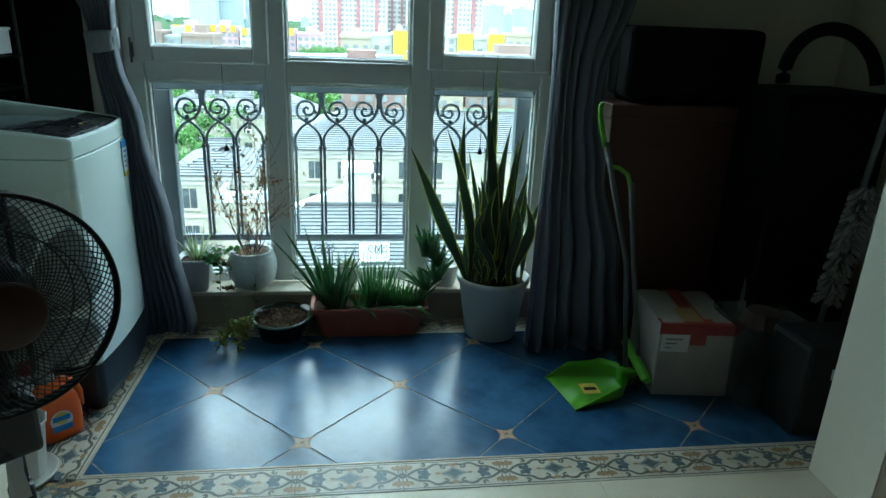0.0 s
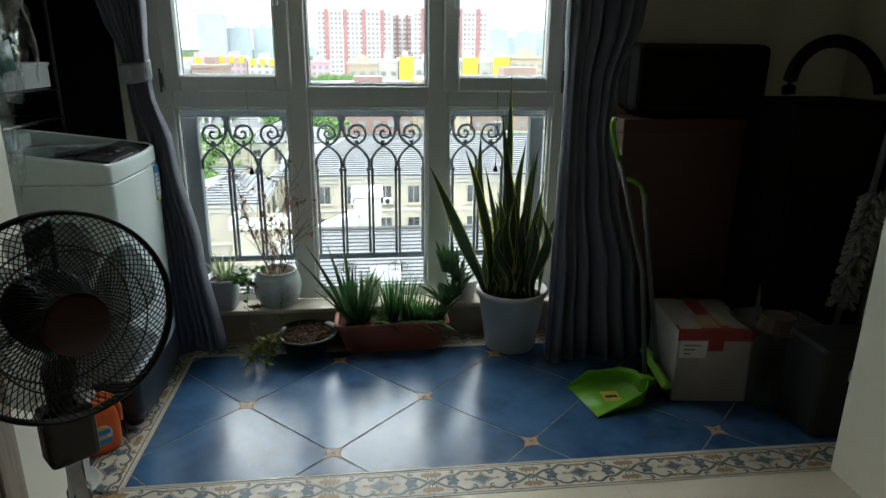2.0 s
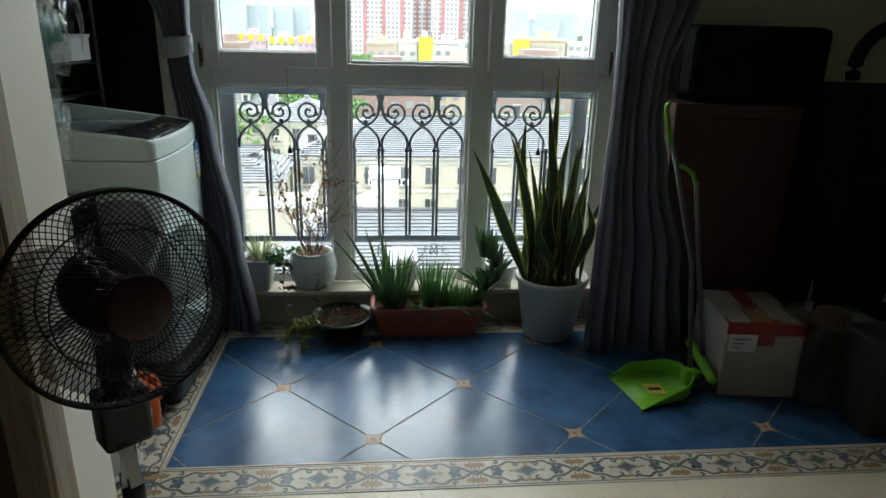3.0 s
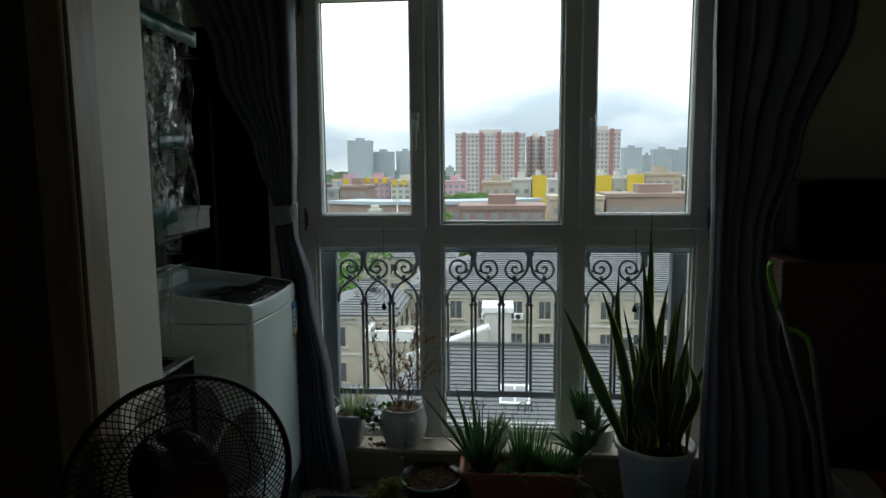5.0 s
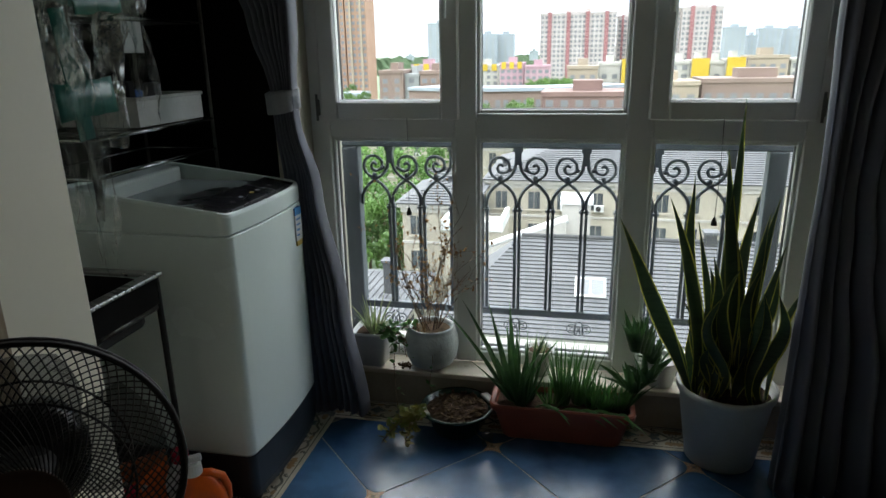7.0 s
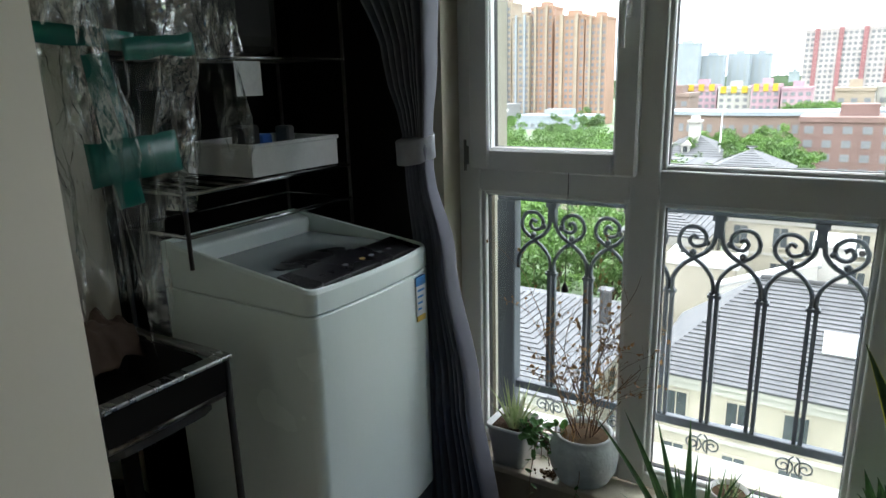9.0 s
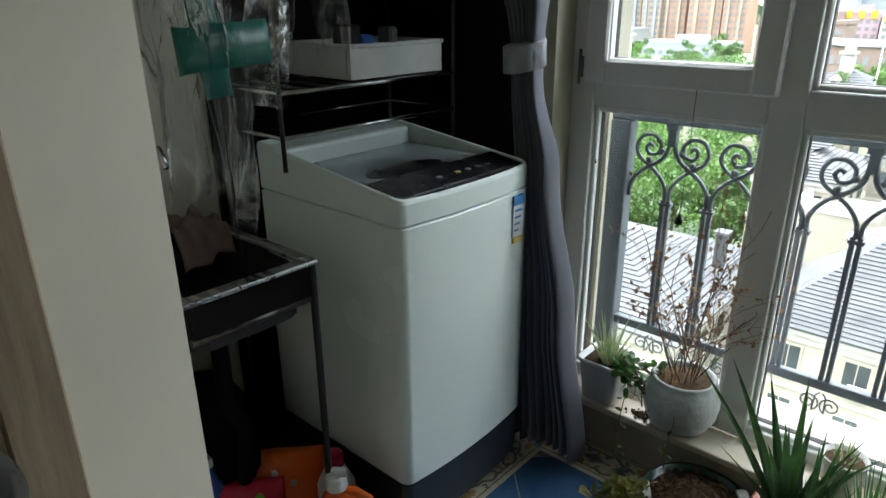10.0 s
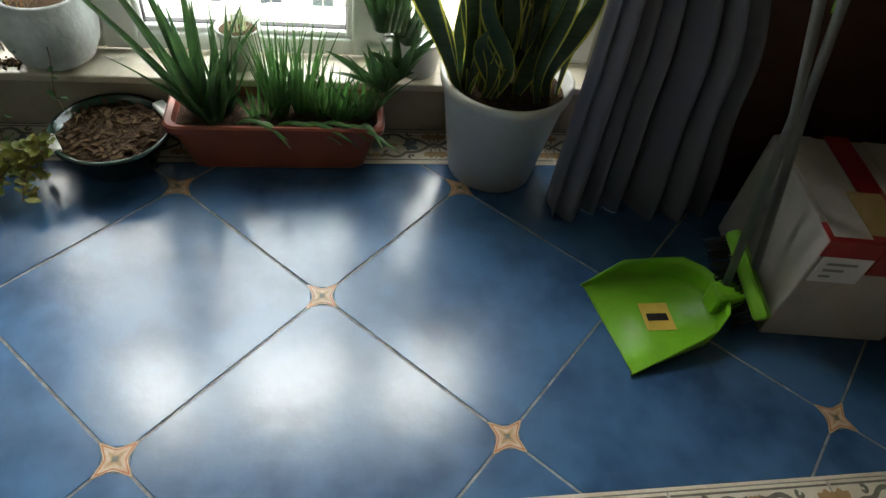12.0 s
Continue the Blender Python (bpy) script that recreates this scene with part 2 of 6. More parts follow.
M["leaf_edge"] = mat("yellow_leaf_margin", (0.50, 0.48, 0.08), 0.45, scale=20, amount=0.4, through_light=0.35)
M["aloe"] = mat("aloe_leaf", (0.080, 0.170, 0.048), 0.40, scale=14, amount=0.9, col2=(0.042, 0.100, 0.036), through_light=0.25, island=0.25)
M["grass"] = mat("thin_green_leaf", (0.095, 0.23, 0.055), 0.42, scale=14, amount=0.8, col2=(0.06, 0.155, 0.042), through_light=0.35, island=0.25)
M["spider"] = mat("pale_striped_leaf", (0.22, 0.32, 0.12), 0.45, scale=25, amount=0.8, col2=(0.40, 0.46, 0.25), through_light=0.3)
M["vine"] = mat("yellow_green_leaf", (0.16, 0.24, 0.05), 0.5, scale=25, amount=0.8, col2=(0.30, 0.28, 0.06), through_light=0.3, island=0.3)
M["twig"] = mat("dry_twig", (0.30, 0.19, 0.12), 0.8, scale=40, amount=0.7, col2=(0.10, 0.06, 0.04))
M["dry_leaf"] = mat("dry_leaf", (0.36, 0.20, 0.08), 0.7, scale=40, amount=0.7, through_light=0.2, island=0.3)
M["lime"] = mat("lime_plastic", (0.17, 0.44, 0.02), 0.4, scale=6, amount=0.3, bump=0.05)
M["grey_tube"] = mat("grey_handle", (0.11, 0.115, 0.115), 0.4, bump=0.02)
M["carton"] = mat("white_carton", (0.42, 0.385, 0.345), 0.75, scale=8, amount=0.4, bump=0.1)
M["red_tape"] = mat("red_tape", (0.30, 0.02, 0.02), 0.3, bump=0.05)
M["brown_tape"] = mat("brown_tape", (0.34, 0.23, 0.10), 0.35, bump=0.05)
M["brown_board"] = mat("red_brown_board", (0.060, 0.020, 0.012), 0.5, scale=6, amount=0.5, stretch=(1, 1, 6))
M["clear_bin"] = clear("cloudy_bin", (0.75, 0.80, 0.80), rough=0.25, haze=0.5)
M["chenille"] = mat("grey_chenille", (0.28, 0.26, 0.24), 0.95, scale=40, amount=0.6, bump=0.6)
M["orange"] = mat("orange_plastic", (0.80, 0.13, 0.01), 0.35, bump=0.02)
M["red_bag"] = mat("red_bag", (0.55, 0.02, 0.06), 0.22, scale=12, amount=0.4, bump=0.3, dist=0.006)
M["blue_cap"] = mat("blue_cap", (0.03, 0.12, 0.42), 0.35)
M["cloth"] = mat("brown_cloth", (0.085, 0.055, 0.038), 0.9, scale=12, amount=0.4, bump=0.4)
# outside
M["cream_render"] = mat("cream_facade", (0.31, 0.285, 0.23), 0.85, scale=0.6, amount=0.35, fine=8, bump=0.0)
M["white_render"] = mat("white_facade", (0.36, 0.35, 0.32), 0.85, scale=0.5, amount=0.3, fine=6, bump=0.0)
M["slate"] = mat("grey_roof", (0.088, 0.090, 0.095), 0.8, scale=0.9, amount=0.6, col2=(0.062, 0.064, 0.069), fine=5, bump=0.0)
# dark tone for vents and ridges; on slate edges it paints the course shade
M["slate_line"] = mat("dark_slate_course_shade", (0.040, 0.041, 0.044), 0.8, scale=2, amount=0.4, bump=0)
M["dark_glass"] = mat("dark_window", (0.030, 0.036, 0.040), 0.25, scale=0.8, amount=0.6, col2=(0.065, 0.075, 0.08), bump=0, island=0.4, spec=0.25)
M["win_frame"] = mat("grey_window_frame", (0.25, 0.26, 0.26), 0.5, bump=0)
M["ac_white"] = mat("ac_white", (0.52, 0.53, 0.52), 0.5, bump=0)
M["ground"] = mat("courtyard_ground", (0.16, 0.17, 0.13), 0.95, scale=0.05, amount=0.8, col2=(0.07, 0.12, 0.05), fine=0.6, bump=0)
M["tree_leaf"] = mat("tree_leaf", (0.10, 0.19, 0.035), 0.6, scale=0.5, amount=0.8, col2=(0.06, 0.125, 0.028), bump=0, through_light=0.3, island=0.25)
M["bark"] = mat("tree_bark", (0.12, 0.09, 0.06), 0.9)
for key, c in dict(pink=(0.56, 0.36, 0.42), yellow=(0.66, 0.46, 0.04), brick=(0.30, 0.215, 0.18), tan=(0.46, 0.38, 0.29), tower_red=(0.40, 0.18, 0.19), tower_white=(0.62, 0.56, 0.55), tower_grey=(0.40, 0.45, 0.50), tower_orange=(0.47, 0.29, 0.20), tower_crimson=(0.42, 0.09, 0.10), red_roof=(0.27, 0.17, 0.15), far_green=(0.10, 0.16, 0.08), far_glass=(0.26, 0.27, 0.29), city_haze=(0.36, 0.42, 0.44)).items():
    M[key] = mat(key + "_far", tuple(0.62 * v for v in c), 0.85, scale=0.15, amount=0.35, fine=2, bump=0)


# ---- builders ----
def part(name, bm, material, parent=None, label="", smooth=False):
    me = bpy.data.meshes.new(name)
    bm.to_mesh(me)
    bm.free()
    for m in (material if isinstance(material, (list, tuple)) else [material]):
        me.materials.append(M[m])
    if smooth:
        for p in me.polygons:
            p.use_smooth = True
    ob = new(name, me)
    ob.parent = parent
    if label:
        tagged(ob, label)
    return ob


def thing(name, loc=(0, 0, 0), rz=0.0, label="", category="", group="", kind=""):
    ob = new(name)
    ob.empty_display_size = 0.05
    ob.matrix_basis = pose(*loc, 0, 0, rz)
    return tagged(ob, label, category, group, kind)


def block(bm, x0, x1, y0, y1, z0, z1, bevel=0.0, seg=2, mi=0):
    r = bmesh.ops.create_cube(bm, size=1)
    vs = r["verts"]
    for v in vs:
        v.co = Vector(((x0 + x1) / 2 + v.co.x * (x1 - x0), (y0 + y1) / 2 + v.co.y * (y1 - y0), (z0 + z1) / 2 + v.co.z * (z1 - z0)))
    fs = {f for v in vs for f in v.link_faces}
    for f in fs:
        f.material_index = mi
    if bevel:
        es = list({e for v in vs for e in v.link_edges})
        bmesh.ops.bevel(bm, geom=es, offset=bevel, segments=seg, profile=0.5, affect='EDGES')
    return bm


def boxes(*specs):
    bm = bmesh.new()
    for s in specs:
        block(bm, *s)
    return bm


def lathe(profile, seg=32, sq=0.0, bm=None, cx=0.0, cy=0.0, facet=False):
    """Turned body from (radius, height) pairs."""
    bm = bm or bmesh.new()
    rings = []
    for r, z in profile:
        ring = []
        for i in range(seg):
            a = 2 * math.pi * i / seg
            k = 1.0
            if sq:
                k = (abs(math.cos(a)) ** sq + abs(math.sin(a)) ** sq) ** (-1 / sq)
            ring.append(bm.verts.new((cx + r * k * math.cos(a), cy + r * k * math.sin(a), z)))
        rings.append(ring)
    for a, b in zip(rings, rings[1:]):
        for i in range(seg):
            bm.faces.new((a[i], a[(i + 1) % seg], b[(i + 1) % seg], b[i]))
    if profile[0][0] > 1e-4:
        bm.faces.new(rings[0][::-1])
    if profile[-1][0] > 1e-4:
        bm.faces.new(rings[-1])
    return bm


def tube(bm, pts, r, seg=6, r1=None, cap=True, mi=0):
    pts = [Vector(p) for p in pts]
    prev, up = None, Vector((0.13, 0.27, 0.95))
    n = len(pts)
    for i, p in enumerate(pts):
        d = (pts[min(i + 1, n - 1)] - pts[max(i - 1, 0)]).normalized()
        s = d.cross(up)
        if s.length < 0.1:
            s = d.cross(Vector((1, 0, 0)))
        s.normalize()
        t = s.cross(d)
        rr = r if r1 is None else r + (r1 - r) * i / (n - 1)
        ring = [bm.verts.new(p + s * rr * math.cos(2 * math.pi * k / seg) + t * rr * math.sin(2 * math.pi * k / seg)) for k in range(seg)]
        if prev:
            for k in range(seg):
                f = bm.faces.new((prev[k], prev[(k + 1) % seg], ring[(k + 1) % seg], ring[k]))
                f.material_index = mi
                f.smooth = True
        elif cap:
            bm.faces.new(ring[::-1]).material_index = mi
        prev = ring
    if cap:
        bm.faces.new(prev).material_index = mi
    return bm


def ribbon(bm, pts, w, z, mi=0):
    """Flat painted band along pts in the plane, at height z."""
    pts = [Vector((p[0], p[1])) for p in pts]
    prev = None
    for i, p in enumerate(pts):
        d = (pts[min(i + 1, len(pts) - 1)] - pts[max(i - 1, 0)]).normalized()
        s = Vector((-d.y, d.x)) * w / 2
        pair = (bm.verts.new((p.x + s.x, p.y + s.y, z)), bm.verts.new((p.x - s.x, p.y - s.y, z)))
        if prev:
            bm.faces.new((prev[0], prev[1], pair[1], pair[0])).material_index = mi
        prev = pair


def flat(bm, pts, z, mi=0):
    f = bm.faces.new([bm.verts.new((p[0], p[1], z)) for p in pts])
    if f.normal.z < 0:
        f.normal_flip()
    f.material_index = mi


def slab(bm, pts, z0, z1, mi=0, inset=0.0):
    """Prism over a convex outline, its top edge drawn in a little."""
    c = Vector((sum(p[0] for p in pts) / len(pts), sum(p[1] for p in pts) / len(pts)))
    lo = [bm.verts.new((*p, z0)) for p in pts]
    mid = [bm.verts.new((*p, z1 - inset * 0.6)) for p in pts]
    hi = []
    for p in pts:
        d = Vector(p) - c
        hi.append(bm.verts.new((*(c + d * (1 - inset / max(d.length, 1e-6))), z1)))
    n = len(pts)
    for a, b in ((lo, mid), (mid, hi)):
        for i in range(n):
            bm.faces.new((a[i], a[(i + 1) % n], b[(i + 1) % n], b[i])).material_index = mi
    bm.faces.new(hi).material_index = mi


def area_sign(pts):
    return sum(a[0] * b[1] - b[0] * a[1] for a, b in zip(pts, pts[1:] + pts[:1]))


def share(name, mesh, parent, m=None):
    ob = new(name, mesh)
    ob.parent = parent
    if m is not None:
        ob.matrix_basis = m
    return ob


# ---- the large structure ----
WX0, WX1, WZ1 = -0.42, 1.46, 2.30      # window opening
FRONT, BACK = -0.62, 0.60              # inner faces of the balcony
JL, JR, JF = -0.392, 2.035, -0.87      # doorway jambs and the room's wall face
CEIL = 2.60
SILL = 0.168


def setting(name, bm, material, label, smooth=False):
    return tagged(part(name, bm, material, None, "", smooth), label, "", "", "structure")


setting("floor", boxes((-1.05, 2.75, FRONT, 0.66, -0.12, -0.0016)), "grout", "tiled balcony floor bed with pale grout")
setting("floor_room", boxes((-2.6, 4.2, -4.6, -0.618, -0.12, -0.002)), "room_floor", "cream polished tile floor of the dim room")
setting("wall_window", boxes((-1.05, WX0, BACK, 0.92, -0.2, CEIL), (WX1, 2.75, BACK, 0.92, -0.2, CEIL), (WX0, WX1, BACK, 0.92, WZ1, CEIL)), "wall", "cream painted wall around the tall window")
setting("plinth", boxes((WX0 + 0.002, WX1 - 0.002, BACK, 0.92, 0, SILL - 0.024)), "plinth", "low plastered plinth under the window sill")
setting("wall_left", boxes((-1.2, -1.05, -0.87, 0.92, -0.2, CEIL)), "wall", "cream painted end wall behind the washing machine")
setting("wall_right", boxes((2.75, 2.9, -0.87, 0.92, 0, CEIL)), "wall", "cream painted end wall of the balcony")
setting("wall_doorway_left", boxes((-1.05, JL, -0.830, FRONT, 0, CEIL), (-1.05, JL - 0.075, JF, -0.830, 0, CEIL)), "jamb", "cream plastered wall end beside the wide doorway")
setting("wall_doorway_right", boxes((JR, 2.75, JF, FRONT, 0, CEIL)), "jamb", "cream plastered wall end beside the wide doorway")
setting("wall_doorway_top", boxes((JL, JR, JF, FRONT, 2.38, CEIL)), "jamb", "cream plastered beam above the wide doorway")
setting("wall_room_left", boxes((-2.6, JL - 0.075, JF - 0.03, JF, 0, CEIL)), "room_wall", "room wall beside the doorway, painted dark brown for its backlit shade")
setting("wall_room_right", boxes((JR + 0.075, 4.2, JF - 0.03, JF, 0, CEIL)), "room_wall", "room wall beside the doorway, painted dark brown for its backlit shade")
setting("wall_room_top", boxes((JL - 0.075, JR + 0.075, JF - 0.03, JF, 2.46, CEIL)), "room_wall", "room wall above the doorway, painted dark brown for its backlit shade")
# unseen walls behind the camera, coloured cream to throw fill light back
setting("wall_room_west", boxes((-2.75, -2.6, -4.6, JF, 0, CEIL)), "wall", "unseen cream side wall, added to bounce fill light")
setting("wall_room_east", boxes((4.2, 4.35, -4.6, JF, 0, CEIL)), "wall", "unseen cream side wall, added to bounce fill light")
setting("wall_room_south", boxes((-2.75, 4.35, -4.75, -4.6, 0, CEIL)), "wall", "unseen cream back wall, added to bounce fill light")
setting("ceiling", boxes((-2.75, 4.35, -4.75, 0.92, CEIL, CEIL + 0.15)), "ceiling", "plain white ceiling")
setting("slab_outside", boxes((-3.0, 5.0, 0.66, 1.10, -0.2, 0.10)), "white_render", "outer concrete ledge below the railing")
setting("wall_return", boxes((-0.52, -0.40, 0.92, 1.02, 0.10, 2.7)), "cream_render", "pale outer return of the facade beside the window")


def casing(x, side):
    """Stepped timber architrave on the room's side of a jamb."""
    bm = bmesh.new()
    s = side
    for a, b, y in ((0, 0.075, 0.022), (0.008, 0.03, 0.032), (0.05, 0.075, 0.036)):
        xs = sorted((x + s * a, x + s * b))
        block(bm, xs[0], xs[1], JF - y - 0.03, JF, 0, 2.38, 0.004, 1)
    return bm


setting("trim_left", boxes((JL - 0.075, JL + 0.010, JF - 0.052, -0.830, 0, 2.38, 0.004, 1), (JL - 0.075, JL + 0.003, JF - 0.064, JF - 0.05, 0, 2.38, 0.004, 1)), "casing", "dark stained timber door casing")
setting("trim_right", casing(JR, 1), "casing", "dark stained timber door casing")
setting("trim_top", boxes((JL - 0.075, JR + 0.075, JF - 0.055, JF - 0.002, 2.382, 2.46)), "casing", "dark stained timber door casing head")

# window: one frame, fixed lights and two side sashes
PY = 0.742


def frame_ring(bm, x0, x1, z0, z1, w, y0, y1, bev=0.004):
    block(bm, x0, x0 + w, y0, y1, z0, z1, bev, 1)
    block(bm, x1 - w, x1, y0, y1, z0, z1, bev, 1)
    block(bm, x0 + w, x1 - w, y0, y1, z0, z0 + w, bev, 1)
    block(bm, x0 + w, x1 - w, y0, y1, z1 - w, z1, bev, 1)


win = thing("window_1", (0, 0, 0), 0, "tall white plastic window with six lights, grimy in the corners", "window", "", "structure")
LOW = [(-0.342, 0.154), (0.239, 0.784), (0.875, 1.372)]
bm = bmesh.new()
ZB, ZT, ZU, ZC = 0.215, 1.091, 1.186, 2.22
for x0, x1 in ((WX0, -0.342), (0.154, 0.239), (0.784, 0.875), (1.372, WX1)):
    block(bm, x0, x1, 0.700, 0.785, SILL, WZ1, 0.006, 2)
for x0, x1 in LOW:
    block(bm, x0, x1, 0.702, 0.783, SILL, ZB, 0.006, 2)
    block(bm, x0, x1, 0.702, 0.783, ZT, ZU, 0.006, 2)
    block(bm, x0, x1, 0.702, 0.783, ZC, WZ1, 0.006, 2)
part("window_frame", bm, "pvc", win)
for i, (x0, x1) in enumerate(LOW):
    for z0, z1, top in ((ZB, ZT, False), (ZU, ZC, True)):
        sash = top and i != 1
        g = 0.0
        if sash:
            bm = bmesh.new()
            frame_ring(bm, x0 - 0.022, x1 + 0.022, z0 - 0.022, z1 + 0.022, 0.068, 0.672, 0.745, 0.006)
            frame_ring(bm, x0 + 0.036, x1 - 0.036, z0 + 0.036, z1 - 0.036, 0.014, 0.686, 0.73, 0.003)
            part("sash_frame", bm, "pvc", win)
            g = 0.047
        else:
            bm = bmesh.new()
            frame_ring(bm, x0 - 0.002, x1 + 0.002, z0 - 0.002, z1 + 0.002, 0.016, 0.714, 0.74, 0.004)
            part("glazing_bead", bm, "pvc", win)
            g = 0.012
        yy = 0.722 if sash else PY
        bm = bmesh.new()
        frame_ring(bm, x0 + g - 0.003, x1 - g + 0.003, z0 + g - 0.003, z1 - g + 0.003, 0.007, yy - 0.008, yy + 0.012, 0)
        part("gasket", bm, "gasket", win)
        bm = boxes((x0 + g, x1 - g, yy, yy + 0.005, z0 + g, z1 - g))
        pane = part("pane", bm, "pane", win)
        pane.visible_shadow = False
for hx in (0.134, 0.900):
    bm = bmesh.new()
    block(bm, hx - 0.014, hx + 0.014, 0.660, 0.674, 1.60, 1.68, 0.004)
    tube(bm, [(hx, 0.668, 1.64), (hx, 0.638, 1.64), (hx, 0.630, 1.63), (hx, 0.630, 1.52)], 0.009, 8)
    part("handle", bm, "pvc", win, "white lever handle", True)
for hx, hz in ((-0.376, 1.21), (-0.376, 2.15), (1.405, 1.21)):
    bm = bmesh.new()
    tube(bm, [(hx, 0.666, hz - 0.05), (hx, 0.666, hz + 0.05)], 0.005, 8)
    block(bm, hx - 0.004, hx + 0.010, 0.666, 0.674, hz - 0.030, hz + 0.030, 0.002, 1)
    part("hinge", bm, "grey_tube", win, "dark metal hinge")
part("window_sill", boxes((WX0 + 0.002, WX1 - 0.002, 0.572, 0.702, SILL - 0.022, SILL, 0.005, 2)), "sill", win, "cream marble sill with dirt")

# roller-blind pulls hanging in front of the glass
for px_, zlow in ((-0.02, 0.80), (1.10, 0.80)):
    pull = thing("blind_pull", (px_, 0.655, zlow), 0, "thin dark pull cord with a small black toggle before the window", "blind pull", "blind pulls")
    bm = bmesh.new()
    tube(bm, [(0, 0, 0.02), (0.003, 0, 0.2), (0, 0.01, 0.37)], 0.0014, 4)
    part("cord", bm, "matt_black", pull)
    part("toggle", lathe([(0.003, 0.03), (0.010, 0.012), (0.011, 0.0)][::-1], 10), "matt_black", pull, "", True)

# ---- iron railing outside the glass ----
RY = 0.885
rail = thing("railing", (0.0, RY, 0.0), 0, "dark slate wrought iron balcony railing with scrolls", "railing")
part("top_rail", boxes((-0.36, 1.42, -0.025, 0.025, 1.035, 1.085, 0.005, 1)), "iron", rail)
part("bottom_rail", boxes((-0.36, 1.42, -0.014, 0.014, 0.315, 0.345, 0.003, 1)), "iron", rail)
for x in (-0.325, 1.345):
    part("post", boxes((x - 0.034, x + 0.034, -0.03, 0.03, 0.10, 1.035, 0.005, 1)), "iron", rail)
BAR, HALF = 0.1345, 0.0672
bm = bmesh.new()
for s in (-1, 1):
    block(bm, s * 0.009 - 0.006, s * 0.009 + 0.006, -0.008, 0.008, 0.345, 0.79, 0, 1)
block(bm, -0.02, 0.02, -0.011, 0.011, 0.772, 0.782)
bar = part("baluster", bm, "iron", rail)
bar.matrix_basis = pose(-0.158 + BAR, 0, 0)
bars = [round(-0.158 + BAR * k, 4) for k in range(0, 11)]
for x in bars:
    if x != bars[1]:
        share("baluster", bar.data, rail, pose(x, 0, 0))


def scroll_cell(s):
    """From the plain bar up over the arch, crossing and into the finial; from the finial's bar over the crossing into the scroll."""
    bm = bmesh.new()

    def curve(pts, r):
        n = 8
        out = []
        for i in range(len(pts) - 1):
            p0, p1, p2, p3 = (Vector(pts[max(0, min(len(pts) - 1, i + k))]) for k in (-1, 0, 1, 2))
            for t in range(n):
                u = t / n
                out.append(0.5 * ((2 * p1) + (p2 - p0) * u + (2 * p0 - 5 * p1 + 4 * p2 - p3) * u * u + (3 * p1 - p0 - 3 * p2 + p3) * u ** 3))
        out.append(Vector(pts[-1]))
        tube(bm, [(p.x * s, 0, p.y) for p in out], r, 5)
    # s * x runs from the finial's bar at 0 outward to the plain bar at BAR
    curve([(BAR - 0.006, 0.785), (BAR - 0.010, 0.83), (BAR - 0.035, 0.868), (HALF, 0.893), (0.035, 0.915), (0.014, 0.945), (0.008, 0.985)], 0.0075)
    c = (HALF - 0.002, 0.955)
    loop = [(0.006, 0.785), (0.010, 0.83), (0.035, 0.868), (HALF, 0.893), (HALF + 0.038, 0.922), (HALF + 0.048, 0.955), (HALF + 0.030, 0.988), (HALF - 0.006, 0.992), (HALF - 0.030, 0.970), (HALF - 0.026, 0.940), (HALF + 0.002, 0.932), (HALF + 0.016, 0.950), (HALF + 0.006, 0.966), (HALF - 0.008, 0.958)]
    curve(loop, 0.0068)
    for bx, bz in ((HALF - 0.034, 0.946), (HALF + 0.004, 0.912)):
        bmesh.ops.create_uvsphere(bm, u_segments=8, v_segments=6, radius=0.011, matrix=Matrix.Translation((s * bx, 0, bz)))
    return bm


cells = {s: part("scroll", scroll_cell(s), "iron", rail) for s in (-1, 1)}
fin = boxes((-0.013, 0.013, -0.012, 0.012, 0.965, 1.020), (-0.019, 0.019, -0.018, 0.018, 1.018, 1.035))
fin_ob = part("finial", fin, "iron", rail)
bm = bmesh.new()
for s in (-1, 1):
    pts = [(s * (0.004 + 0.002 * a), 0, 0.30 - 0.0025 * a) for a in range(6)]
    for k in range(26):
        a = k * 0.42
        r = 0.030 * (1 - k / 30)
        pts.append((s * (0.030 + r * math.sin(a + 3.6)), 0, 0.262 + r * math.cos(a + 3.6)))
    tube(bm, pts, 0.0028, 5)
curl = part("lower_scroll", bm, "iron", rail)
for k, x in enumerate(bars[::2]):
    if k == 0:
        for s in (-1, 1):
            cells[s].matrix_basis = pose(x, 0, 0)
        fin_ob.matrix_basis = pose(x, 0, 0)
        curl.matrix_basis = pose(x, 0, 0)
        continue
    for s in (-1, 1):
        if s > 0 and k == 5:
            continue
        share("scroll", cells[s].data, rail, pose(x, 0, 0))
    share("finial", fin_ob.data, rail, pose(x, 0, 0))
    share("lower_scroll", curl.data, rail, pose(x, 0, 0))

# ---- curtains ----


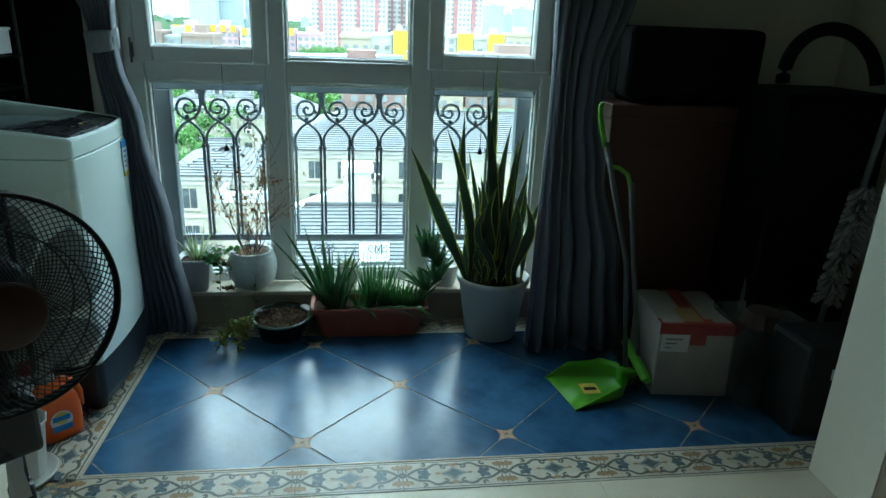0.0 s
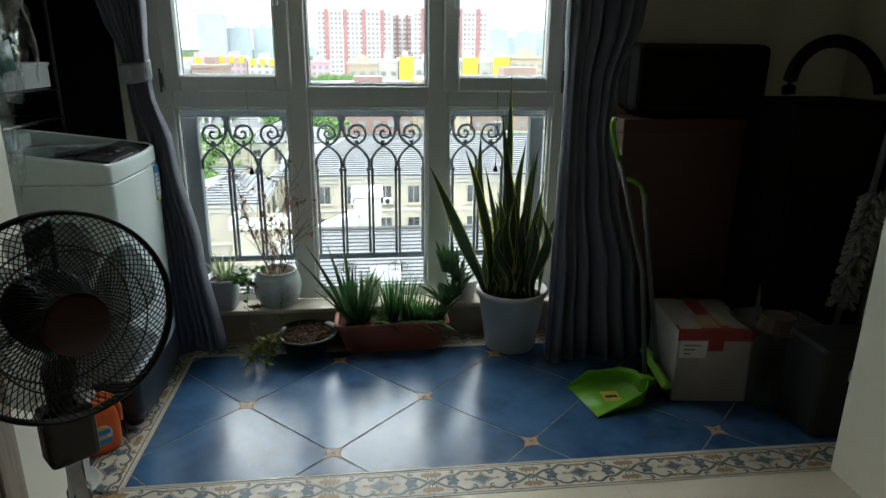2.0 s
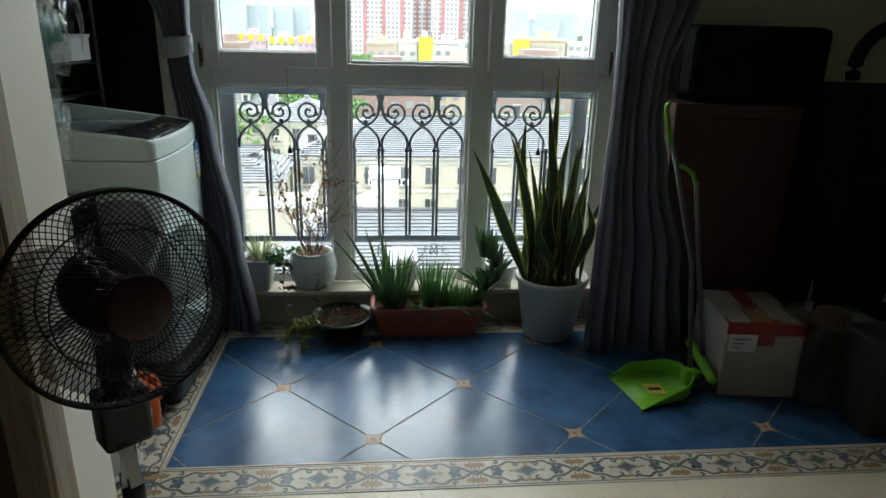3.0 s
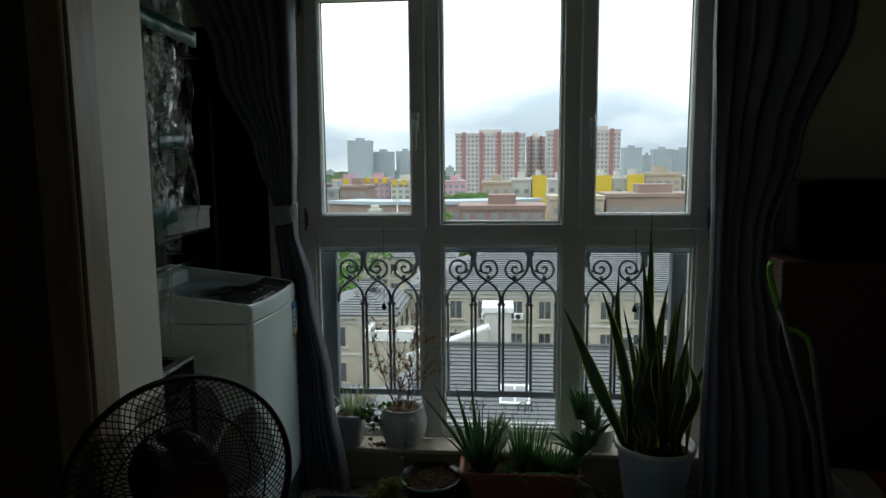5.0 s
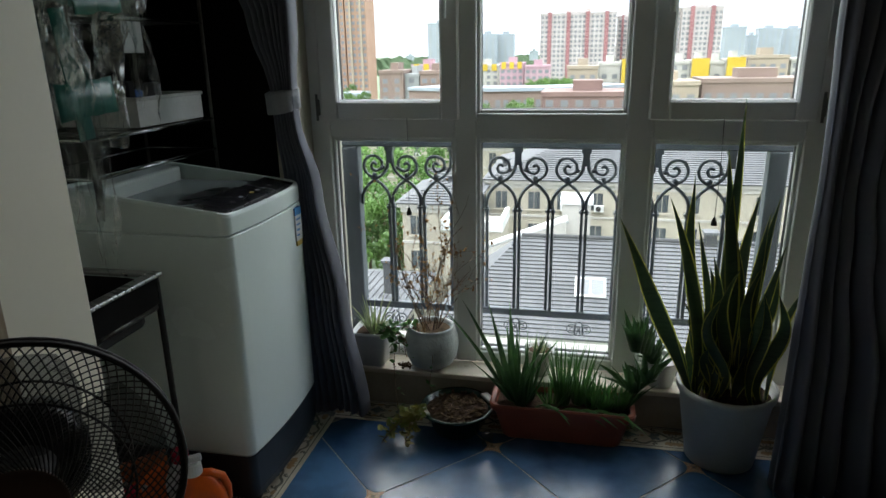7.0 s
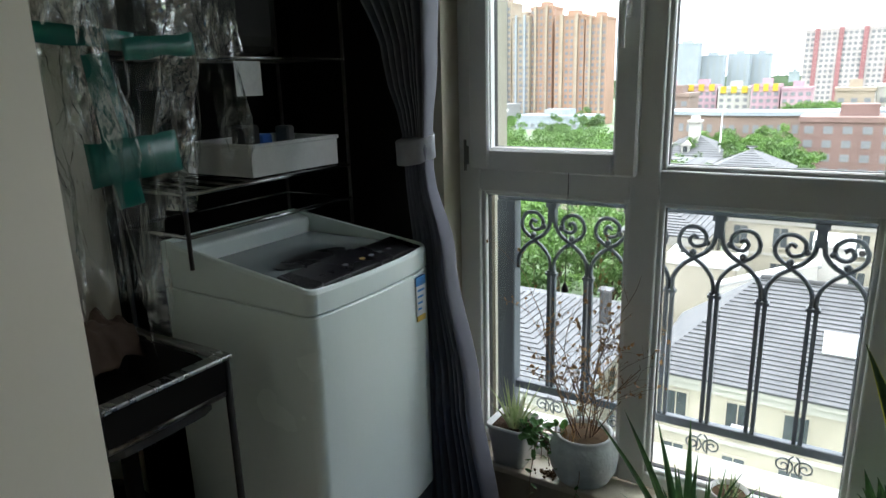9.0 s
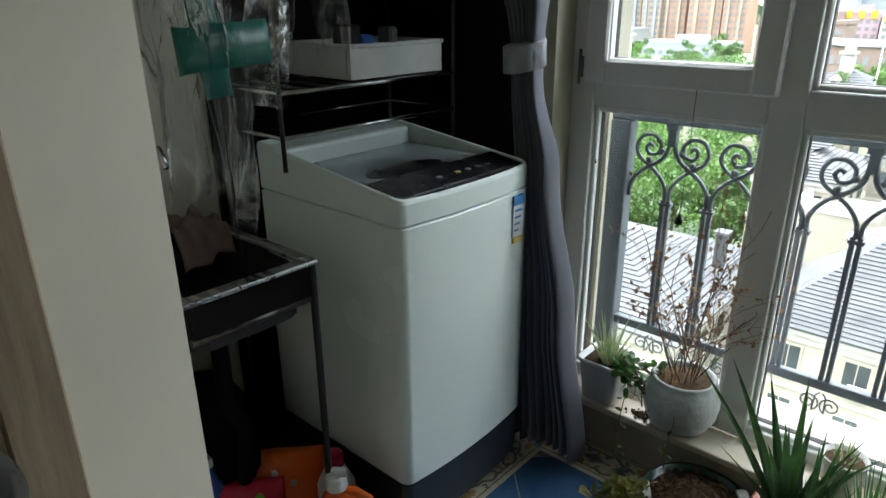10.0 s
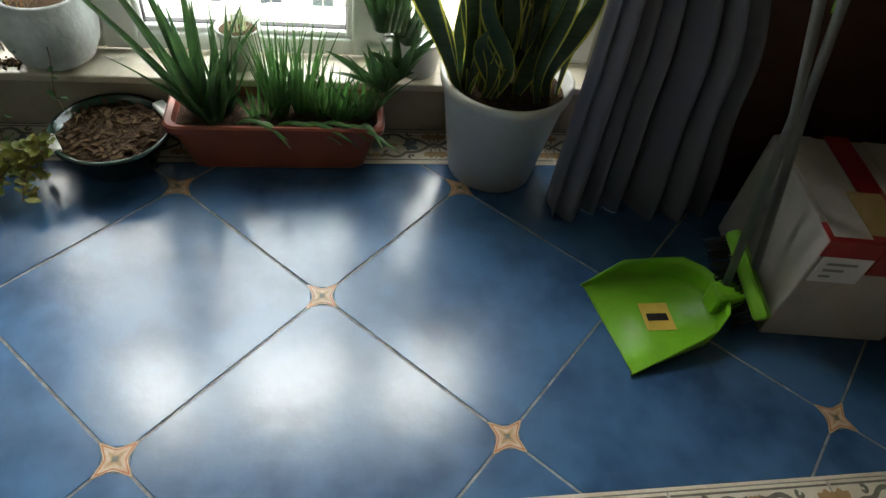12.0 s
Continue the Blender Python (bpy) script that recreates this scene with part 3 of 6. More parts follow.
def curtain(rows, folds, depth, seed, n=160):
    """Pleated cloth: rows of (z, x_left, x_right, y, squeeze)."""
    rng = random.Random(seed)
    ph = [rng.uniform(-0.5, 0.5) for _ in range(64)]
    bm = bmesh.new()
    grid = []
    for z, x0, x1, y, k in rows:
        line = []
        for i in range(n + 1):
            u = i / n
            w = u + 0.018 * math.sin(7 * u + seed) + 0.010 * math.sin(19 * u + ph[3])
            a = 2 * math.pi * folds * w + 0.22 * math.sin(z * 1.3 + 6 * u + ph[1])
            amp = depth * k * (0.75 + 0.35 * math.sin(9 * u + ph[2] * 5 + z * 0.3))
            yy = y + amp * (math.sin(a) + 0.28 * math.sin(2 * a + ph[4])) + 0.25 * depth * math.sin(3 * u + z)
            xx = x0 + (x1 - x0) * u + 0.35 * amp * math.cos(a)
            line.append(bm.verts.new((xx, yy, z)))
        grid.append(line)
    for a, b in zip(grid, grid[1:]):
        for i in range(n):
            f = bm.faces.new((a[i], a[i + 1], b[i + 1], b[i]))
            f.smooth = True
    return bm


def blend_rows(keys, step=0.05):
    rows = []
    for a, b in zip(keys, keys[1:]):
        m = max(2, int(abs(b[0] - a[0]) / step))
        for i in range(m):
            t = i / m
            s = t * t * (3 - 2 * t)
            rows.append((a[0] + (b[0] - a[0]) * t, *(a[j] + (b[j] - a[j]) * s for j in range(1, 5))))
    rows.append(keys[-1])
    return rows


def thick(ob, t=0.0025):
    md = ob.modifiers.new("cloth", 'SOLIDIFY')
    md.thickness = t
    return ob


cl = thing("curtain", (0, 0, 0), 0, "grey-blue pleated curtain gathered by a silver tieback, beside the washing machine", "curtain", "curtains")
keys = [(0.03, -0.43, -0.165, 0.455, 1.0), (0.5, -0.42, -0.220, 0.43, 0.95), (0.95, -0.415, -0.285, 0.41, 0.85), (1.20, -0.432, -0.338, 0.40, 0.55), (1.30, -0.438, -0.338, 0.40, 0.55), (1.5, -0.51, -0.332, 0.42, 0.8), (1.85, -0.68, -0.330, 0.45, 1.0), (2.5, -0.95, -0.325, 0.49, 1.0)]
thick(part("drape", curtain(blend_rows(keys), 8.5, 0.034, 3, 220), "curtain", cl, "", True))
bm = lathe([(0.0555, 0), (0.0575, 0.004), (0.0565, 0.035), (0.0580, 0.066), (0.0555, 0.070)], 40)
for v in bm.verts:
    a = math.atan2(v.co.y, v.co.x)
    v.co.x *= 1 + 0.05 * math.sin(5 * a + 30 * v.co.z)
    v.co.y *= 1 + 0.05 * math.sin(7 * a)
    v.co.z += 0.012 * math.sin(a + 0.6)
tb = part("tieback", bm, "tieback", cl, "silver-grey cloth tieback", True)
tb.matrix_basis = pose(-0.388, 0.40, 1.222) @ Matrix.Diagonal((1, 0.95, 1, 1))
cr = thing("curtain", (0, 0, 0), 0, "long grey-blue pleated curtain gathered low over the clutter corner", "curtain", "curtains")
keys = [(0.003, 1.272, 1.735, 0.27, 1.1), (0.4, 1.285, 1.68, 0.28, 1.05), (0.8, 1.30, 1.57, 0.30, 0.85), (1.02, 1.31, 1.525, 0.31, 0.75), (1.2, 1.31, 1.535, 0.32, 0.8), (1.5, 1.31, 1.64, 0.36, 0.95), (2.0, 1.31, 1.84, 0.42, 1.0), (2.5, 1.31, 2.0, 0.46, 1.0)]
thick(part("drape", curtain(blend_rows(keys), 6.5, 0.044, 5), "curtain", cr, "", True))
rod = thing("curtain_rail", (0, 0.50, 2.5), 0, "plain white curtain rail under the ceiling", "curtain rail")
part("track", boxes((-1.04, 2.74, -0.02, 0.02, -0.0, 0.04, 0.004, 1)), "pvc", rod)
part("bracket", boxes((-0.02, 0.02, -0.015, 0.015, 0.04, 0.1)), "pvc", rod)

# ---- washing machine ----
wm = thing("washing_machine", (-0.340, 0.125, 0), 0, "white top-loading washing machine with a smoked lid and black panel", "washing machine")
wm.matrix_basis = wm.matrix_basis @ Matrix.Diagonal((1, 1, 1.04, 1))
HW, DP_ = 0.255, 0.54          # half width along the wall, depth


def shell(z0, z1, inset=0.0, bulge=0.018, n=14, rc=0.032):
    """Rounded body outline with a slightly bowed front towards +x."""
    hw, r = HW - inset, rc - 0.5 * inset
    pts = []
    for i in range(9):
        a = radians(-90 + 76 * i / 8)
        pts.append((-r - inset + r * math.cos(a) + 0.002, -hw + r + r * math.sin(a)))
    y0, x0 = pts[-1][1], pts[-1][0]
    for i in range(1, n):
        u = -1 + 2 * i / n
        pts.append((x0 + bulge * (1 - u * u) * 0.85, u * -y0))
    pts += [(x, -y) for x, y in pts[8::-1]]
    pts += [(-DP_ + inset, hw), (-DP_ + inset, -hw)]
    return pts


def prism(bm, layers):
    prev = None
    first = last = None
    for pts, z in layers:
        ringv = [bm.verts.new((*p, z(p) if callable(z) else z)) for p in pts]
        if prev:
            for i in range(len(ringv)):
                j = (i + 1) % len(ringv)
                bm.faces.new((prev[i], prev[j], ringv[j], ringv[i]))
        else:
            first = ringv
        prev = last = ringv
    bm.faces.new(first[::-1])
    bm.faces.new(last)
    return bm


part("base", prism(bmesh.new(), [(shell(0, 0, 0.012), 0.03), (shell(0, 0, 0.004), 0.06), (shell(0, 0, 0.006), 0.180)]), "washer_base", wm, "dark blue-black plastic base")
part("body", prism(bmesh.new(), [(shell(0, 0, 0.010), 0.180), (shell(0, 0, 0.0), 0.192), (shell(0, 0, 0.0), 0.874), (shell(0, 0, 0.004), 0.877)]), "washer", wm)
for fx in (-0.05, -0.48):
    for fy in (-0.2, 0.2):
        part("foot", lathe([(0.028, 0), (0.03, 0.01), (0.022, 0.032)], 14), "matt_black", wm).matrix_basis = pose(fx, fy, 0)


def sloped(bm, x0, x1, y0, y1, z0, za, zb, bev=0.008):
    """Block whose top runs from za at x0 to zb at x1."""
    r = bmesh.ops.create_cube(bm, size=1)
    for v in r["verts"]:
        fx, fy, fz = v.co.x + 0.5, v.co.y + 0.5, v.co.z + 0.5
        v.co = Vector((x0 + (x1 - x0) * fx, y0 + (y1 - y0) * fy, z0 if fz < 0.5 else za + (zb - za) * fx))
    bmesh.ops.bevel(bm, geom=list({e for v in r["verts"] for e in v.link_edges}), offset=bev, segments=2, profile=0.5, affect='EDGES')


def crest(p):
    """Collar's top edge: low at the front, rising in a curve to the back."""
    t = min(1.0, max(0.0, -p[0] / 0.42))
    return 0.940 + 0.066 * math.sin(t * math.pi / 2)


bm = prism(bmesh.new(), [(shell(0, 0, 0.004), 0.879), (shell(0, 0, 0.0), 0.884), (shell(0, 0, 0.0), lambda p: crest(p) - 0.010), (shell(0, 0, 0.003), lambda p: crest(p) - 0.002), (shell(0, 0, 0.008), crest), (shell(0, 0, 0.013), lambda p: crest(p) - 0.003), (shell(0, 0, 0.016), 0.926)])
part("top_collar", bm, "washer", wm)
bm = bmesh.new()
sloped(bm, -0.518, -0.450, -HW + 0.019, HW - 0.019, 0.925, 1.000, 0.990, 0.010)
part("rear_console", bm, "washer", wm)
bm = bmesh.new()
sloped(bm, -0.125, -0.016, -HW + 0.020, HW - 0.020, 0.925, 0.958, 0.941, 0.003)
part("control_panel", bm, "black", wm, "glossy black control panel")
part("lid", boxes((-0.449, -0.127, -HW + 0.019, HW - 0.019, 0.927, 0.944, 0.006, 2)), "lid", wm, "smoked grey see-through lid")
# black disc laid on the opaque lid paints in the tub's shade
bm = lathe([(0.5, 0), (0.5, 0.002)], 40)
for v in bm.verts:
    v.co = Vector((-0.20 + v.co.x * 0.10, -0.03 + v.co.y * 0.26, 0.9442 + v.co.z))
part("tub_opening", bm, "black", wm, "black disc on the lid painting in the tub's shade")
part("lid_handle", boxes((-0.150, -0.129, -0.07, 0.07, 0.944, 0.954, 0.003, 1)), "black", wm)
for k, yb in enumerate((-0.05, 0.02, 0.06, 0.10, 0.14)):
    part("button", lathe([(0.009, 0), (0.009, 0.004)], 12), "gold" if k == 1 else "grey_ink", wm).matrix_basis = pose(-0.065, yb, 0.9455)
part("energy_label", boxes((0.0035, 0.0140, 0.160, 0.208, 0.755, 0.865)), "white_label", wm, "blue and white energy label")
part("label_header", boxes((0.0035, 0.0146, 0.160, 0.208, 0.842, 0.867)), "blue_label", wm)
part("label_footer", boxes((0.0035, 0.0146, 0.163, 0.204, 0.738, 0.754)), "yellow_label", wm)
for k in range(4):
    part("label_line", boxes((0.0035, 0.0146, 0.166, 0.20 - 0.005 * k, 0.825 - 0.018 * k, 0.831 - 0.018 * k)), "blue_label", wm)

# ---- sink stand, rack and what hangs there ----
sink = thing("sink_stand", (-0.470, -0.425, -0.02), 0, "narrow stainless steel utility sink on a tube stand", "sink")
bm = bmesh.new()
X0, X1, Y0, Y1 = -0.47, 0.0, -0.165, 0.165
for (x0, x1, y0, y1) in ((X0, X0 + 0.05, Y0, Y1), (X1 - 0.035, X1, Y0, Y1), (X0 + 0.05, X1 - 0.035, Y0, Y0 + 0.03), (X0 + 0.05, X1 - 0.035, Y1 - 0.03, Y1)):
    block(bm, x0, x1, y0, y1, 0.860, 0.872, 0.004, 2)
part("rim", bm, "steel", sink)
# steel sink: basin, legs, apron and hose painted black for the shade there
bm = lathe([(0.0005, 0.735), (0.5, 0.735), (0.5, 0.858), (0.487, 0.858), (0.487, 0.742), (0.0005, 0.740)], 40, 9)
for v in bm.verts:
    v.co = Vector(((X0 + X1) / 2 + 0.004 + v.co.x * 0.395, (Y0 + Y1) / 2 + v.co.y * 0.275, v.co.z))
part("basin", bm, "matt_black", sink, "basin blackened for its shade")
for x, y in ((X0 + 0.02, Y0 + 0.012), (X0 + 0.02, Y1 - 0.02), (X1 - 0.05, Y0 + 0.012), (X1 - 0.018, Y1 - 0.008)):
    bm = bmesh.new()
    tube(bm, [(x, y, 0.02), (x, y, 0.858)], 0.009, 8)
    part("leg", bm, "matt_black", sink)
for z in (0.775,):
    bm = bmesh.new()
    tube(bm, [(X1 - 0.02, Y0 + 0.02, z), (X1 - 0.02, Y1 - 0.02, z)], 0.009, 6)
    part("crossbar", bm, "dull_steel", sink)
part("apron", boxes((X1 - 0.012, X1 - 0.008, Y0 + 0.02, Y1 - 0.02, 0.785, 0.858)), "felt_black", sink, "front apron blackened for its shade")
bm = bmesh.new()
tube(bm, [(X0 + 0.02, 0, 0.87), (X0 + 0.02, 0, 1.05), (X0 + 0.05, 0, 1.10), (X0 + 0.12, 0, 1.10), (X0 + 0.15, 0, 1.06)], 0.008, 8)
part("tap", bm, "chrome", sink, "bent chrome tap")
bm = bmesh.new()
tube(bm, [(-0.2, 0, 0.735), (-0.2, 0, 0.5), (-0.16, 0.02, 0.42), (-0.2, 0.03, 0.3), (-0.24, 0.03, 0.1)], 0.02, 8)
part("drain_hose", bm, "felt_black", sink, "drain hose blackened for its shade")
# black lump added under the sink to stand in for deep shade
under = thing("dark_sack", (-0.83, -0.40, 0), 0, "black lump added to fill the shade under the sink", "sack")
bm = lathe([(0.10, 0), (0.135, 0.03), (0.13, 0.20), (0.10, 0.38), (0.05, 0.46), (0.0005, 0.47)], 28)
for v in bm.verts:
    q = v.co * 9
    v.co += Vector((0.03 * noise.noise(q), 0.018 * noise.noise(q + Vector((4, 2, 1))), 0.03 * noise.noise(q + Vector((1, 7, 3))) * min(1, v.co.z * 6)))
part("body", bm, "felt_black", under, "", True)
cloth = thing("floor_cloth", (-0.805, -0.375, 0.862), 0, "crumpled brown cloth at the back of the sink", "cloth")
bm = bmesh.new()
bmesh.ops.create_grid(bm, x_segments=22, y_segments=18, size=0.5)
for v in bm.verts:
    x, y = v.co.x * 0.14, v.co.y * 0.14
    q = Vector((x * 15, y * 15, 1))
    sag = 5.0 * max(0.0, x - 0.005) ** 1.5
    v.co = Vector((x + 0.03 * noise.noise(q * 0.8), y + 0.03 * noise.noise(q * 0.7 + Vector((5, 1, 2))), 0.016 + 0.055 * abs(noise.noise(q)) + 0.03 * abs(noise.noise(q * 2.2)) - sag))
thick(part("cloth", bm, "cloth", cloth, "", True), 0.004)

rack = thing("laundry_rack", (-0.72, 0.13, 0), 0, "chrome tube rack over the washing machine", "rack")
RXF, RXB, RYA, RYB = 0.0, -0.29, -0.285, 0.36
for x, y in ((RXF, RYA), (RXF, RYB), (RXB, RYA), (RXB, RYB)):
    bm = bmesh.new()
    tube(bm, [(x, y, 0.0 if x == RXB else 0.99), (x, y, 1.95)], 0.006, 8)
    part("post", bm, "dull_steel", rack)
for z in (1.075, 1.185, 1.52, 1.90):
    bm = bmesh.new()
    tube(bm, [(RXF, RYA, z), (RXF, RYB, z), (RXB, RYB, z), (RXB, RYA, z), (RXF, RYA, z)], 0.006, 6)
    shelf = part("shelf", bm, "chrome", rack)
    if z != 1.075:
        bm = bmesh.new()
        tube(bm, [(RXF, 0, z), (RXB, 0, z)], 0.0035, 5)
        rod0 = part("rod", bm, "dull_steel", shelf)
        rod0.matrix_basis = pose(0, RYA + (RYB - RYA) / 18, 0)
        for k in range(1, 9):
            share("rod", rod0.data, shelf, pose(0, RYA + (RYB - RYA) * (k + 0.5) / 9, 0))
# boards added to darken the shaded wall behind and beside the rack
part("back_panel", boxes((-0.318, -0.306, RYA - 0.02, 0.462, 0.02, 2.05)), "felt_black", rack, "black board added for the shade behind the rack")
part("side_panel", boxes((-0.305, 0.20, 0.450, 0.462, 0.02, 2.05)), "felt_black", rack, "black board added for the shade beside the rack")
basket = thing("storage_tray", (-0.865, 0.262, 1.196), 0, "pale plastic storage tray on the rack shelf", "tray")
bm = bmesh.new()
for s in ((-0.14, 0.14, -0.18, -0.173, 0, 0.085), (-0.14, 0.14, 0.173, 0.18, 0, 0.085), (0.133, 0.14, -0.173, 0.173, 0, 0.085), (-0.14, -0.133, -0.173, 0.173, 0, 0.085), (-0.133, 0.133, -0.173, 0.173, 0, 0.006)):
    block(bm, *s)
part("body", bm, "white_plastic", basket)
part("rim", boxes((-0.146, 0.146, -0.186, -0.172, 0.080, 0.092, 0.003, 1), (-0.146, 0.146, 0.172, 0.186, 0.080, 0.092, 0.003, 1), (0.132, 0.146, -0.172, 0.172, 0.080, 0.092, 0.003, 1), (-0.146, -0.132, -0.172, 0.172, 0.080, 0.092, 0.003, 1)), "white_plastic", basket)
for (x, y, w, d, h, m_, nm) in ((-0.84, 0.17, 0.07, 0.05, 0.13, "matt_black", "dark"), (-0.86, 0.24, 0.06, 0.06, 0.10, "blue_cap", "blue"), (-0.84, 0.33, 0.05, 0.04, 0.12, "grey_tube", "grey")):
    bx = thing("packet", (x, y, 1.203), 12, nm + " packet standing in the storage tray", "packet", "tray contents")
    part("box", boxes((-w / 2, w / 2, -d / 2, d / 2, 0, h, 0.006, 1)), m_, bx)
card = thing("paper_card", (-0.705, 0.08, 1.42), 0, "small white paper card clipped to the rack", "card")
part("sheet", boxes((-0.001, 0.001, -0.045, 0.045, 0, 0.09)), "white_label", card)
bag = thing("dark_bag", (-0.86, 0.02, 1.528), 0, "dark folded bag on the upper rack shelf", "bag")
part("body", boxes((-0.12, 0.12, -0.22, 0.24, 0, 0.26, 0.05, 3)), "matt_black", bag)

film = thing("plastic_sheet", (-0.52, -0.37, 1.03), 0, "crinkled clear plastic sheet held by green tape", "plastic sheet")


def sheet_strip(y0, y1, z0, z1, seed, xo=0.0, taper=0.0):
    bm = bmesh.new()
    nu, nv = 44, 90
    g = []
    for j in range(nv + 1):
        v = j / nv
        z = z0 + (z1 - z0) * v
        row = []
        for i in range(nu + 1):
            u = i / nu
            w = (y1 - y0) * (1 - taper * (1 - v))
            y = y0 + w * u + 0.02 * noise.noise(Vector((z * 4, u * 2, seed)))
            x = xo + 0.030 * noise.noise(Vector((u * 9 + z * 2, z * 9, seed + 20))) + 0.012 * abs(noise.noise(Vector((u * 30, z * 26 + u * 9, seed + 4)))) + 0.045 * noise.noise(Vector((u * 3.2, z * 1.4, seed + 3))) + 0.045 * abs(noise.noise(Vector((u * 5, z * 3.0, seed + 7)))) + 0.026 * abs(noise.noise(Vector((u * 11 + z * 3, z * 6, seed)))) + 0.010 * abs(noise.noise(Vector((u * 22, z * 15 + u * 6, seed))))
            row.append(bm.verts.new((x, y, z + (0.10 * math.sin(6 * u + seed) + 0.16 * noise.noise(Vector((u * 6, seed, 2)))) * (1 - v))))
        g.append(row)
    for a, b in zip(g, g[1:]):
        for i in range(nu):
            bm.faces.new((a[i], a[i + 1], b[i + 1], b[i]))
    return bm


part("sheet", sheet_strip(-0.235, 0.20, 0.10, 1.50, 2, taper=0.25), "film", film)
part("fold", sheet_strip(-0.20, 0.02, 0.02, 1.45, 6, 0.03, 0.2), "film", film)
part("fold", sheet_strip(0.08, 0.34, 0.30, 1.5, 11, -0.03, 0.3), "film", film)
for k, (ya, yb, z0, z1, tilt) in enumerate(((-0.235, -0.03, 0.490, 0.525, -4), (-0.06, 0.10, 0.475, 0.515, 5), (-0.16, 0.04, 0.25, 0.33, 3), (-0.22, 0.20, 0.80, 0.85, -2), (-0.13, -0.07, 0.20, 0.48, 6))):
    bm = bmesh.new()
    n_ = 16
    g = []
    for i in range(n_ + 1):
        y = ya + (yb - ya) * i / n_
        dx = 0.056 + 0.016 * noise.noise(Vector((y * 12, k * 3.1, 0)))
        g.append([bm.verts.new((dx, y, z0 + 0.006 * noise.noise(Vector((y * 20, k, 4))))), bm.verts.new((dx + 0.012 * noise.noise(Vector((y * 9, k, 8))), y, z1 + 0.005 * noise.noise(Vector((y * 26, k, 6)))))])
    for a, b in zip(g, g[1:]):
        bm.faces.new((a[0], b[0], b[1], a[1]))
    c_ = pose(0, (ya + yb) / 2, (z0 + z1) / 2)
    tp = part("tape", bm, "green_tape", film, "strip of green tape", True)
    tp.matrix_basis = c_ @ pose(0, 0, 0, tilt) @ c_.inverted()
    thick(tp, 0.001)

# ---- things on the floor by the washing machine ----
det = thing("detergent_bottle", (-0.452, -0.252, 0), 40, "orange laundry detergent bottle with a white cap", "bottle")
bm = lathe([(0.062, 0), (0.070, 0.01), (0.074, 0.08), (0.068, 0.14), (0.048, 0.19), (0.024, 0.21), (0.024, 0.222)], 28, 2.6)
for v in bm.verts:
    v.co.y *= 0.55
    if v.co.z > 0.15:
        v.co.x -= (v.co.z - 0.15) * 0.25
part("body", bm, "orange", det, "", True)
bm = bmesh.new()
tube(bm, [(-0.012, 0, 0.212), (0.03, 0, 0.205), (0.064, 0, 0.18), (0.075, 0, 0.14), (0.073, 0, 0.09)], 0.013, 8)
part("handle", bm, "orange", det, "", True)
cap = lathe([(0.028, 0), (0.029, 0.004), (0.026, 0.035), (0.022, 0.04)], 20)
part("cap", cap, "white_plastic", det, "white screw cap").matrix_basis = pose(-0.018, 0, 0.218)
part("spout", boxes((-0.012, 0.03, -0.010, 0.010, 0, 0.022, 0.006, 2)), "white_plastic", det).matrix_basis = pose(-0.018, 0, 0.254)
for s in (-1, 1):
    part("label_patch", lathe([(0.034, 0), (0.034, 0.0015)], 24), "white_label", det).matrix_basis = pose(0.0, s * 0.0395, 0.078, -90 * s)
    part("label_patch", lathe([(0.022, 0), (0.022, 0.0015)], 24), "yellow_label", det).matrix_basis = pose(0.0, s * 0.0410, 0.088, -90 * s)
    part("writing_bar", boxes((-0.026, 0.026, -0.001, 0.001, -0.008, 0.010)), "blue_label", det).matrix_basis = pose(0.0, s * 0.0425, 0.086)
    part("writing_bar", boxes((-0.030, 0.030, -0.001, 0.001, -0.010, 0.012)), "blue_label", det).matrix_basis = pose(0.0, s * 0.0415, 0.050)
det2 = thing("detergent_bottle", (-0.545, -0.205, 0), 40, "off-white detergent bottle with a red cap", "bottle")
bm = lathe([(0.045, 0), (0.052, 0.01), (0.052, 0.15), (0.03, 0.20), (0.022, 0.215)], 24, 2.6)
for v in bm.verts:
    v.co.y *= 0.7
part("body", bm, "white_plastic", det2, "", True)
part("cap", lathe([(0.026, 0), (0.026, 0.03), (0.022, 0.036)], 18), "red_bag", det2, "red cap").matrix_basis = pose(0, 0, 0.214)

octp = thing("octagonal_pot", (-0.486, -0.462, 0), 8, "white twelve-sided planter with an empty dark inside on a saucer", "plant pot")
part("saucer", lathe([(0.072, 0.0), (0.102, 0.006), (0.106, 0.016), (0.101, 0.017), (0.094, 0.010), (0.0005, 0.009)], 36), "pot_white", octp, "", True)
part("pot", lathe([(0.070, 0.011), (0.075, 0.013), (0.094, 0.180), (0.099, 0.186), (0.096, 0.192), (0.090, 0.188), (0.078, 0.09), (0.0005, 0.085)], 12), "pot_white", octp)
part("soil", lathe([(0.0855, 0.140), (0.03, 0.147), (0.0005, 0.148)], 20), "soil", octp)


